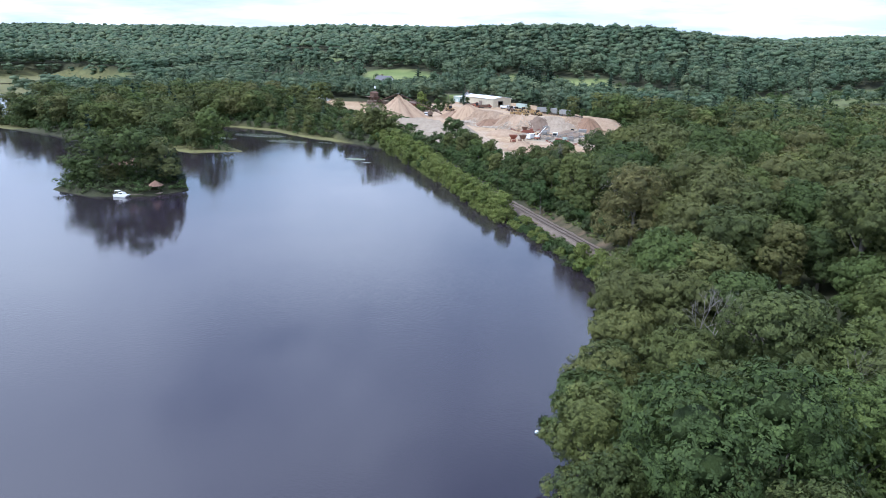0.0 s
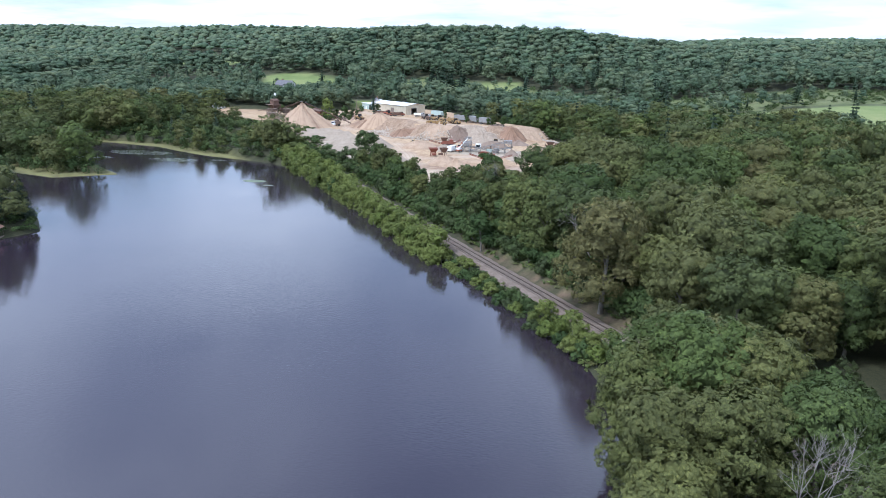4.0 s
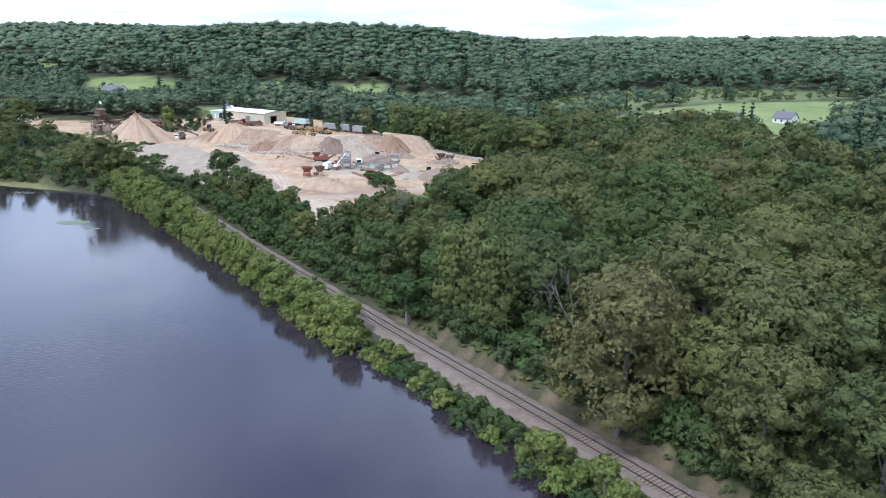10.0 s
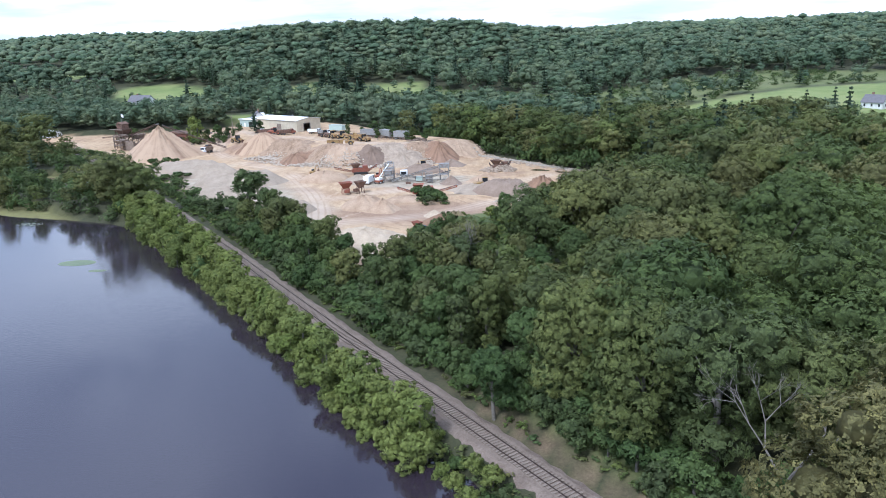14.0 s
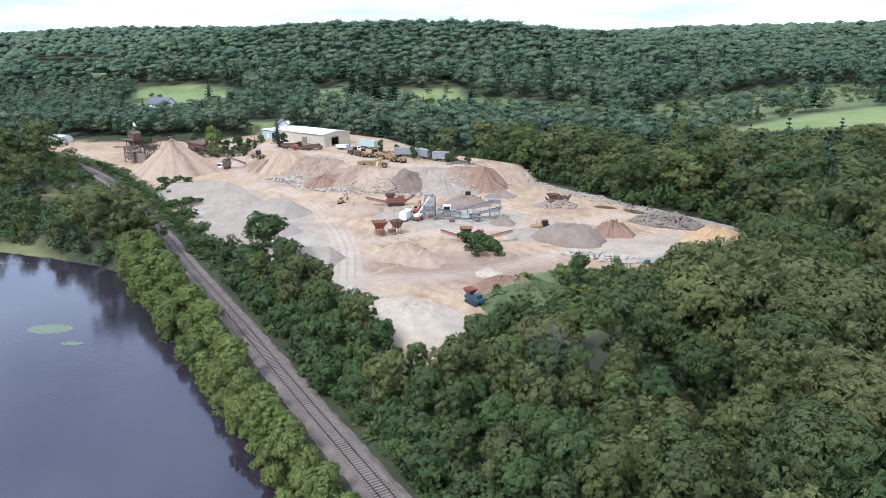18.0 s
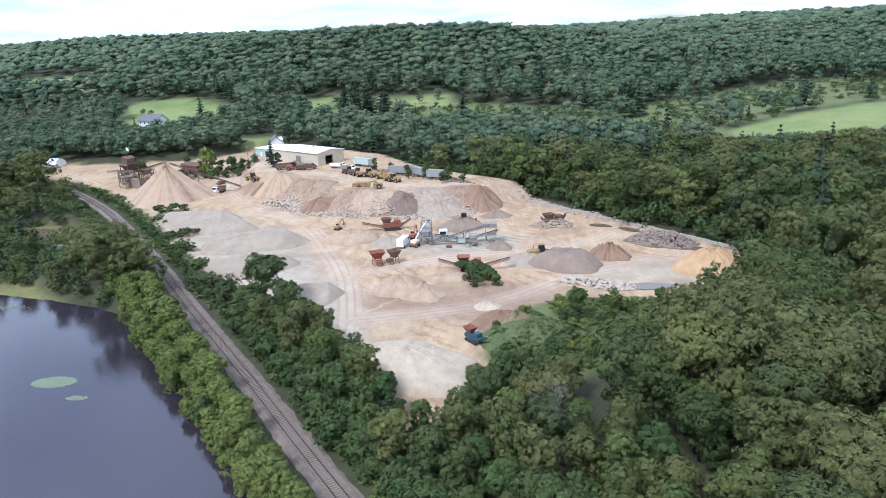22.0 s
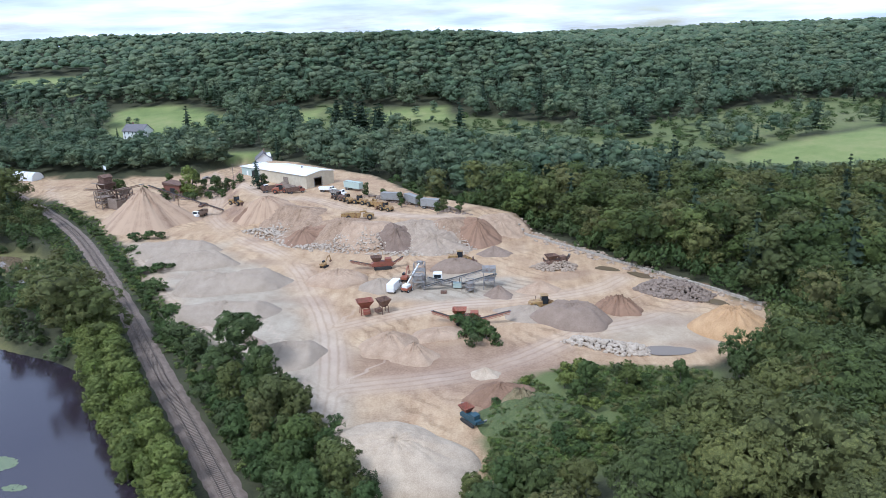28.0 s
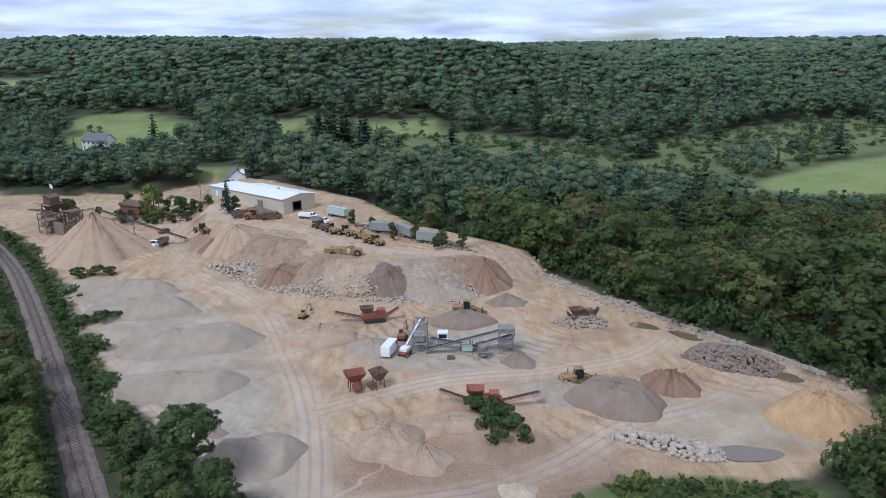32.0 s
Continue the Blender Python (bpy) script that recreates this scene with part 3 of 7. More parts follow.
def build_railway():
    track = new("railway_track")
    tagged(track, "single railway track on pale stone ballast along the lake", "railway")
    v, f = ribbon(TRACK[::3], [(-3.7, 0.5), (-2.7, 1.2), (-1.9, 1.48), (0, 1.52), (1.9, 1.48), (2.8, 1.2), (3.9, 0.9)])
    r = np.random.RandomState(4)
    v[:, 2] += r.uniform(-0.05, 0.05, len(v))
    v[:, :2] += r.uniform(-0.2, 0.2, (len(v), 2))
    part("ballast", mesh_of("ballast", v, f, [BALLAST]), track, "grey-pink crushed stone ballast bed")
    for o in (-0.75, 0.75):
        v, f = ribbon(TRACK[::2], [(o - 0.07, 1.60), (o - 0.035, 1.64), (o - 0.035, 1.76), (o + 0.035, 1.76), (o + 0.035, 1.64), (o + 0.07, 1.60)])
        part("rail", mesh_of("rail", v, f, [RAILSTEEL]), track, "dark rusty steel rail")
    box = np.array([(sx, sy, sz) for sx in (-1.28, 1.28) for sy in (-0.12, 0.12) for sz in (-0.12, 0.08)])
    box[:, 0] *= np.where(box[:, 2] > 0, 0.99, 1)
    faces = np.array([(0, 1, 3, 2), (4, 6, 7, 5), (0, 4, 5, 1), (2, 3, 7, 6), (1, 5, 7, 3), (0, 2, 6, 4)])
    shapes = [mesh_of("sleeper", box * (1, 1 + 0.2 * k, 1), faces, [SLEEPER]) for k in range(3)]
    d = np.gradient(TRACK, axis=0)
    first = int(np.argmin(np.hypot(TRACK[:, 0] - 50, TRACK[:, 1] + 14)))
    rest_v, rest_f = [], []
    for n in range(len(TRACK)):
        a = math.atan2(d[n, 1], d[n, 0]) - math.pi / 2 + r.normal(0, 0.02)
        if first <= n < first + 300:
            ob = part("sleeper", shapes[r.randint(3)], track)
            ob.location, ob.rotation_euler = (*TRACK[n], 1.54 + r.uniform(-0.02, 0.02)), (0, 0, a)
        else:
            c, s = math.cos(a), math.sin(a)
            rest_f.append(faces + 8 * len(rest_v))
            rest_v.append(box @ np.array([(c, s, 0), (-s, c, 0), (0, 0, 1)]) + (*TRACK[n], 1.54))
    tagged(part("joined_sleeper", mesh_of("joined_sleeper", np.concatenate(rest_v), np.concatenate(rest_f), [SLEEPER]), track), kind="stuff")


build_railway()

# ---- trees ----


def ico(level):
    bm = bmesh.new()
    bmesh.ops.create_icosphere(bm, subdivisions=level, radius=1)
    v = np.array([q.co[:] for q in bm.verts])
    f = np.array([[q.index for q in p.verts] for p in bm.faces])
    bm.free()
    return v, f


ICO = {1: ico(1), 2: ico(2)}


def stack(pieces):
    """Joins pieces of vertices, faces and, where given, shading normals."""
    f, n = [], 0
    for p in pieces:
        f.append(p[1] + n)
        n += len(p[0])
    v = np.concatenate([p[0] for p in pieces])
    return (v, np.concatenate(f)) if len(pieces[0]) < 3 else (v, np.concatenate(f), np.concatenate([p[2] for p in pieces]))


def unit_rows(v):
    return v / np.maximum(np.linalg.norm(v, axis=1), 1e-6)[:, None]


def leaf_cards(rnd, pts, nrm, size):
    """Small irregular leaf sprays set about the given points and facing roughly outward, with the crown's rounded shading."""
    n = len(pts)
    face = unit_rows(nrm + rnd.normal(0, 0.42, (n, 3)) + (0, 0, 0.3))
    a = unit_rows(np.cross(face, rnd.normal(0, 1, (n, 3))))
    b = np.cross(face, a)
    s = size * rnd.uniform(0.55, 1.35, (n, 1))
    k = [rnd.uniform(0.6, 1.25, (n, 1)) for _ in range(3)]
    v = np.stack([pts + a * s * k[0], pts + (b * 0.85 - a * 0.5) * s * k[1], pts - (b * 0.85 + a * 0.5) * s * k[2]], 1).reshape(-1, 3)
    soft = unit_rows(unit_rows(nrm) + 0.45 * face + (0, 0, 0.12))
    return v, np.arange(n)[:, None] * 3 + np.arange(3), np.repeat(soft, 3, 0)


def crown_lobes(rnd, h, w, count, low=0.28, small=0.14, large=0.24):
    """Centres and radii of the rounded masses that make up a broad crown."""
    out = []
    for _ in range(count):
        u = rnd.uniform(0, 1) ** 0.7
        z = h * (low + (0.93 - low) * u)
        reach = w * 0.5 * math.sqrt(max(0.05, 1 - ((u - 0.35) / 0.75) ** 2)) * 0.72
        a = rnd.uniform(0, 6.283)
        d = reach * math.sqrt(rnd.uniform(0.15, 1))
        r = w * rnd.uniform(small, large)
        out.append(((d * math.cos(a), d * math.sin(a), min(z, h - r * 0.8)), (r, r, r * rnd.uniform(0.65, 0.9))))
    out.append(((0, 0, h * 0.62), (w * 0.3, w * 0.3, h * 0.26)))
    return out


def crown_mesh(rnd, w, lobes, clumps, cards, size, level, core=0.44):
    """Leaf sprays gathered in small clumps over the outer faces of the crown's masses, round a dense inner body."""
    pieces = []
    C, R = np.array([c for c, _ in lobes]), np.array([r for _, r in lobes])
    v, f = ICO[level]
    f = f[v[f][:, :, 2].mean(1) > -0.55]
    for c, r in zip(C, R):
        pieces.append((v * (1 + rnd.uniform(-0.13, 0.13, (len(v), 1))) * r * core + c, f, unit_rows(v / r)))
    inner = len(f) * len(C)
    n = clumps * 8
    pick = rnd.choice(len(C), n, p=R[:, 0] ** 2 / np.sum(R[:, 0] ** 2))
    way = rnd.normal(0, 1, (n, 3))
    way[:, 2] = np.where(way[:, 2] < 0, way[:, 2] * 0.55, way[:, 2])
    way /= np.linalg.norm(way, axis=1)[:, None]
    at = C[pick] + way * R[pick] * rnd.uniform(0.8, 1.1, (n, 1))
    depth = np.min(np.linalg.norm((at[:, None] - C[None]) / R[None], axis=2), axis=1)
    best = np.argsort(-np.minimum(depth, 0.93) - rnd.uniform(0, 0.02, n))[:clumps]
    at, way = at[best], way[best]
    rc = w * rnd.uniform(0.045, 0.085, len(at))
    k = np.repeat(np.arange(len(at)), max(1, cards // len(at)))
    d = rnd.normal(0, 1, (len(k), 3)) + way[k] * 0.8
    d /= np.linalg.norm(d, axis=1)[:, None]
    spots = at[k] + d * rc[k][:, None] * rnd.uniform(0.5, 1.08, (len(k), 1)) * (1, 1, 0.8)
    pieces.append(leaf_cards(rnd, spots, d * 0.7 + way[k] * 0.5, size))
    m = int(cards * 0.55)
    pick = rnd.choice(len(C), m * 2, p=R[:, 0] ** 2 / np.sum(R[:, 0] ** 2))
    way = rnd.normal(0, 1, (m * 2, 3)) + (0, 0, 0.25)
    way /= np.linalg.norm(way, axis=1)[:, None]
    spots = C[pick] + way * R[pick] * rnd.uniform(0.78, 1.0, (m * 2, 1))
    depth = np.min(np.linalg.norm((spots[:, None] - C[None]) / R[None], axis=2), axis=1)
    best = np.argsort(-np.minimum(depth, 0.84) - rnd.uniform(0, 0.02, m * 2))[:m]
    pieces.append(leaf_cards(rnd, spots[best], way[best], size))
    return (*stack(pieces), inner)


def tube(a, b, ra, rb, sides=5):
    a, b = np.asarray(a, float), np.asarray(b, float)
    d = (b - a) / np.linalg.norm(b - a)
    u = np.cross(d, (0.3, 0.5, 0.81) if abs(d[0]) < 0.9 else (0, 1, 0))
    u /= np.linalg.norm(u)
    w = np.cross(d, u)
    t = np.arange(sides) * 2 * math.pi / sides
    ring = np.cos(t)[:, None] * u + np.sin(t)[:, None] * w
    i = np.arange(sides)
    j = (i + 1) % sides
    return np.concatenate([a + ring * ra, b + ring * rb]), np.concatenate([np.stack([i, j, i + sides], 1), np.stack([j, j + sides, i + sides], 1)])


def limbs(rnd, h, w, lobes):
    """A tapered trunk with limbs that reach into the crown's masses."""
    top = h * 0.55
    r = 0.018 * h + 0.06
    bend = rnd.uniform(-0.04, 0.04, 2) * h
    pieces = [tube((0, 0, -0.4), (bend[0] * 0.5, bend[1] * 0.5, top * 0.5), r * 1.25, r, 7), tube((bend[0] * 0.5, bend[1] * 0.5, top * 0.5), (*bend, top), r, r * 0.6, 7)]
    for c, _ in lobes[:7]:
        z = min(c[2] * 0.62, top)
        s = z / top
        pieces.append(tube((bend[0] * s, bend[1] * s, z), c, r * 0.42, r * 0.12, 4))
    return stack(pieces)


def pine_mesh(rnd, h, w, tiers, cards, size):
    """A conifer's whorls of drooping branches, each a fan of needle sprays."""
    pieces = []
    for k in range(tiers):
        s = k / (tiers - 1)
        z = h * (0.16 + 0.82 * s)
        reach = w * 0.5 * (1 - s) ** 0.8 + 0.25
        n = max(5, int(9 * (1 - s)) + 3)
        for q in range(n):
            a = rnd.uniform(0, 6.283)
            m = max(3, int(cards * (1 - 0.6 * s) / (tiers * n)))
            u = rnd.uniform(0.2, 1, m)
            spread = rnd.normal(0, 0.14, m) * reach
            at = np.stack([np.cos(a) * u * reach - np.sin(a) * spread, np.sin(a) * u * reach + np.cos(a) * spread, z - 0.12 * u * reach + rnd.normal(0, 0.1, m) * size], 1)
            pieces.append(leaf_cards(rnd, at, np.tile((math.cos(a) * 0.5, math.sin(a) * 0.5, 0.8), (m, 1)), size))
    v, f = ICO[1]
    pieces.append((np.c_[v[:, :2] * w * 0.26 * (0.55 - 0.45 * v[:, 2:]), v[:, 2] * h * 0.40 + h * 0.53], f, v))
    return (*stack(pieces), 0)


def bare_mesh(rnd, h, depth=5):
    """A leafless branching crown."""
    pieces = []

    def grow(a, d, length, r, k):
        b = a + d * length
        pieces.append(tube(a, b, r, r * 0.66, 4 if k > 2 else 3))
        if k == 0:
            return
        for _ in range(2 if k > 3 else 3):
            e = d + rnd.normal(0, 0.42, 3) + (0, 0, 0.12)
            grow(b, e / np.linalg.norm(e), length * rnd.uniform(0.62, 0.84), r * 0.6, k - 1)

    grow(np.array((0, 0, -0.3)), np.array((0, 0, 1.0)), h * 0.33, h * 0.017, depth)
    return stack(pieces)


RND = np.random.RandomState(11)


def proto_tree(h, w, lobes, clumps, cards, size, leaf, low=0.28):
    """Crown and trunk meshes of a broad-leaved tree."""
    lo = crown_lobes(RND, h, w, lobes, low, 0.19, 0.29)
    v, f, n, inner = crown_mesh(RND, w, lo, clumps, cards, size, 2)
    tv, tf = limbs(RND, h, w, lo)
    return mesh_of("crown", v, f, list(leaf), True, slots=np.arange(len(f)) >= inner, normals=n), mesh_of("trunk", tv, tf, [BARK], True), (h, w)


OAKS = [proto_tree(h, w, 15, 170, 4600, 0.42, LEAF, low) for h, w, low in ((19, 14, 0.2), (17, 13, 0.2), (20, 12, 0.2), (16, 14.5, 0.18), (18, 11.5, 0.15))]
FINE_OAKS = [proto_tree(h, w, 16, 190, 6800, 0.33, LEAF, low) for h, w, low in ((18, 13, 0.12), (17, 12, 0.12), (19, 14, 0.12))]
BROWNS = [proto_tree(19, 16, 15, 160, 5400, 0.38, BROWN_LEAF, 0.2), proto_tree(17, 13, 13, 140, 4600, 0.37, BROWN_LEAF, 0.2)]
LIMES = [proto_tree(h, w, 12, 60, 1500, 0.36, LIGHT_LEAF, 0.02) for h, w in ((8.5, 6.0), (7.5, 5.6), (9.5, 5.6))]
POPLARS = [proto_tree(13, 7.5, 13, 90, 2400, 0.42, LEAF, 0.06), proto_tree(12, 6.5, 12, 80, 2100, 0.41, SCRUB, 0.06), proto_tree(11, 8, 13, 90, 2300, 0.41, LEAF, 0.06)]
BUSHES = [proto_tree(3.2, 3.8, 7, 28, 520, 0.30, SCRUB, 0.0), proto_tree(2.6, 3.4, 6, 26, 470, 0.30, SCRUB, 0.0), proto_tree(3.6, 3.4, 7, 28, 520, 0.30, LIGHT_LEAF, 0.0)]


def proto_pine(h, w, tiers, cards, size):
    v, f, n, _ = pine_mesh(RND, h, w, tiers, cards, size)
    tv, tf = tube((0, 0, -0.4), (0, 0, h * 0.97), 0.02 * h, 0.03, 7)
    return mesh_of("crown", v, f, [NEEDLE], True, normals=n), mesh_of("trunk", tv, tf, [BARK], True), (h, w)


PINES = [proto_pine(20, 9, 15, 3000, 0.55), proto_pine(17, 7.5, 14, 2600, 0.5)]
SPRUCES = [proto_pine(11, 5, 14, 2400, 0.33)]
BARES = []
for bh in (17, 14):
    bv, bf = bare_mesh(RND, bh, 6)
    BARES.append((None, mesh_of("bare_crown", bv, bf, [DEADWOOD]), (bh, 9)))

TREE_COUNT = [0]


def tree(proto, x, y, scale=1.0, label="", name="tree", turn=None, tall=1.0, group="", sink=0.0):
    """One tree as a thing of its own with trunk and crown."""
    crown, trunk, _ = proto
    TREE_COUNT[0] += 1
    ob = new(name)
    ob.location = (x, y, ground_z(x, y) - sink)
    ob.rotation_euler = (0, 0, RND.uniform(0, 6.28) if turn is None else turn)
    ob.scale = (scale, scale, scale * tall)
    part("trunk" if crown else "bare_crown", trunk, ob)
    if crown:
        part("crown", crown, ob)
    tagged(ob, label or "broad green deciduous tree in full summer leaf", "tree" if name != "bush" else "bush", group)
    return ob


def clear_of(x, y):
    """How far a spot is from everything that trees keep off."""
    d = np.minimum(sd_poly(x, y, YARD), np.abs(rail_side(x, y)) - 5.5)
    d = np.minimum(d, np.maximum(sd_poly(x, y, LAKE) - 1.0, -sd_poly(x, y, ISLAND) - 1.5))
    for p in FIELDS:
        d = np.minimum(d, sd_poly(x, y, p))
    return d


def scatter(x0, x1, y0, y1, step, seed):
    r = np.random.RandomState(seed)
    X, Y = np.meshgrid(np.arange(x0, x1, step), np.arange(y0, y1, step * 0.9))
    X = X + (np.arange(X.shape[0]) % 2)[:, None] * step / 2
    x = X.ravel() + r.uniform(-0.33, 0.33, X.size) * step
    y = Y.ravel() + r.uniform(-0.33, 0.33, X.size) * step
    return x, y


# Trees that stand apart or show singly.
NEAR = []


def keep(x, y, r):
    NEAR.append((x, y, r))


def single_trees():
    lone = tree(POPLARS[1], -58.5, 156, 1.2, "tall green tree standing alone beside gravel heaps")
    lone.scale = (1.65, 1.65, 1.2)
    keep(-58.5, 156, 6)
    tree(SPRUCES[0], -106, 319, 1.1, "dark green spruce beside the metal shed", "spruce")
    tree(POPLARS[1], 10.5, 147, 0.68, "dark green bushy tree at the yard edge")
    keep(10.5, 147, 4)
    tree(LIMES[0], -142, 336, 1.55, "tall yellow-green tree behind the conveyor")
    tree(OAKS[4], -173, 330, 0.5, "round green tree beside the sand plant")
    tree(POPLARS[1], -131, 335, 0.75, "dark green tree beside the yard road")
    tree(BROWNS[0], 34.6, 14, 1.12, "broad oak with browning olive leaves")
    tree(BARES[0], 32.5, 27.5, 0.95, "bare grey dead tree among green crowns", "dead_tree", tall=0.85)
    tree(OAKS[0], 29, 36, 1.0)
    tree(BROWNS[1], 47, 2, 0.95, "olive-brown oak beside the railway")
    tree(OAKS[2], 22, 47, 0.9)
    tree(POPLARS[1], 6, 50.5, 0.85, "slim bright green young tree beside the track")
    tree(POPLARS[0], -4.5, 92, 0.95, "slim lime-green tree at the wood's edge")
    tree(BARES[1], 49.5, -60, 1.1, "leafless grey tree in the wood", "dead_tree")
    tree(BARES[0], 62, -78, 0.95, "leafless grey-brown tree at the wood's edge", "dead_tree", tall=0.9)
    keep(62, -78, 7)
    tree(BARES[1], 3, 96, 0.9, "leafless grey tree in the wood", "dead_tree")
    for x, y, k, s in ((-119, 46, 0, 0.62), (-121, 41, 1, 0.6), (-122, 48, 1, 0.55)):
        tree(PINES[k], x, y, s, "dark pine on the small island", "pine")
    for x, y, s in ((-156, 40, 0.5), (-150, 33, 0.36), (-140, 44, 0.42), (-131, 34, 0.36), (-131, 50, 0.4), (-147, 51, 0.42)):
        tree(POPLARS[0], x, y, s, "leaning green tree on the small island", group="trees on the island")
    for x, y, r in ((34.6, 14, 7), (32.5, 27.5, 5), (29, 36, 5), (47, 2, 6), (22, 47, 5), (6, 50.5, 4), (-4.5, 92, 4), (49.5, -60, 4), (3, 96, 4)):
        keep(x, y, r)


def hedge_trees():
    """The row of light green saplings between track and lake."""
    r = np.random.RandomState(31)
    d = np.gradient(TRACK, axis=0)
    d /= np.linalg.norm(d, axis=1)[:, None]
    n = int(np.argmin(np.hypot(TRACK[:, 0] - 53, TRACK[:, 1] + 20)))
    end = int(np.argmin(np.hypot(TRACK[:, 0] + 107, TRACK[:, 1] - 203)))
    while n < end:
        x, y = TRACK[n] - np.array((d[n, 1], -d[n, 0])) * r.uniform(6.6, 8.0)
        if y < 8:
            tree(LIMES[r.randint(3)], x, y, r.uniform(0.5, 0.78), "light green waterside sapling on the bank", "sapling", group="saplings along the bank")
            x, y = TRACK[n + 3] - np.array((d[n, 1], -d[n, 0])) * r.uniform(7.5, 9.5)
            tree(BUSHES[r.choice((0, 2))], x, y, r.uniform(0.9, 1.3), "low green bush on the lake bank", "bush", group="bushes along the bank")
            n += r.randint(6, 9)
        elif y < 42:
            for off, size in ((5.4, 0.85), (7.8, 1.0)):
                x, y = TRACK[n] - np.array((d[n, 1], -d[n, 0])) * (off + r.uniform(-0.5, 0.5))
                tree(BUSHES[r.choice((0, 1, 2))], x, y, r.uniform(0.7, 1.1) * size, "low green bush on the lake bank", "bush", group="bushes along the bank")
            n += r.randint(4, 7)
        else:
            big = 1.15 if 46 < y < 62 else 1.0
            x2, y2 = TRACK[n] - np.array((d[n, 1], -d[n, 0])) * r.uniform(9.2, 10.6)
            if y > 105:
                x3, y3 = TRACK[n] - np.array((d[n, 1], -d[n, 0])) * r.uniform(11.5, 13.5)
                if sd_poly(x3, y3, LAKE) > -0.5:
                    tree(LIMES[r.randint(3)], x3, y3, r.uniform(0.6, 0.9), "light green sapling leaning over the water", "sapling", group="saplings along the bank")
            tree(LIMES[r.randint(3)], x2, y2, r.uniform(0.5, 0.72) * big, "light green sapling leaning over the water", "sapling", group="saplings along the bank")
            tree(LIMES[r.randint(3)], x, y, r.uniform(0.66, 0.94) * big, "light green waterside sapling on the bank", "sapling", group="saplings along the bank")
            n += r.randint(5, 7)


def strip_trees():
    """The dense young wood between the track and the yard, and the oaks that lean over the lake."""
    r = np.random.RandomState(35)
    d = np.gradient(TRACK, axis=0)
    d /= np.linalg.norm(d, axis=1)[:, None]
    n = int(np.argmin(np.hypot(TRACK[:, 0] + 6, TRACK[:, 1] - 61)))
    end = int(np.argmin(np.hypot(TRACK[:, 0] + 66, TRACK[:, 1] - 144)))
    while n < end:
        side = np.array((d[n, 1], -d[n, 0]))
        for off, lo, hi in ((9.5, 0.58, 0.82), (14.5, 0.72, 1.0), (20, 0.72, 1.0), (26, 0.72, 0.95), (32, 0.7, 0.9)):
            x, y = TRACK[n] + side * (off + r.uniform(-1.5, 1.5))
            room = float(min(sd_poly(x, y, YARD), sd_poly(x, y, LOWVEG)))
            if room < 1.6 or (off > 15 and y > 112):
                continue
            tree(POPLARS[r.choice((0, 1, 2))], x, y, r.uniform(lo, hi) * (0.8 if room < 4 else 1), "slim green tree of the young wood beside the track", group="trees of the lakeside wood")
            keep(x, y, 4.5)
        n += r.randint(9, 13)
    for y in np.arange(-14, -84, -6.2):
        x = 39.5 + r.uniform(-1, 1.5) + (3 if y > -22 else 0)
        tree(FINE_OAKS[r.randint(3)] if r.uniform() < 0.75 else OAKS[4], x, y + r.uniform(-1, 1), r.uniform(0.62, 0.9), "broad green tree leaning over the lake", group="trees of the lakeside wood")
        keep(x, y, 6)


def edge_scrub():
    """Bushes under the wood's edge on the land side of the track and round the yard."""
    r = np.random.RandomState(33)
    d = np.gradient(TRACK, axis=0)
    d /= np.linalg.norm(d, axis=1)[:, None]
    n = int(np.argmin(np.hypot(TRACK[:, 0] - 62, TRACK[:, 1] + 32)))
    end = int(np.argmin(np.hypot(TRACK[:, 0] + 190, TRACK[:, 1] - 306)))
    while n < end:
        side = np.array((d[n, 1], -d[n, 0]))
        for far in ((5.4, 7.6) if TRACK[n][1] > 55 else (7.0, 9.4)):
            x, y = TRACK[n] + side * (far + r.uniform(-0.7, 0.9))
            if y > 150 and far > 7:
                continue
            tree(BUSHES[r.randint(2)], x, y, r.uniform(1.1, 1.7) * (0.5 if y > 152 else 1), "green bush beside the railway", "bush", group="bushes along the wood")
        n += r.randint(6, 9)


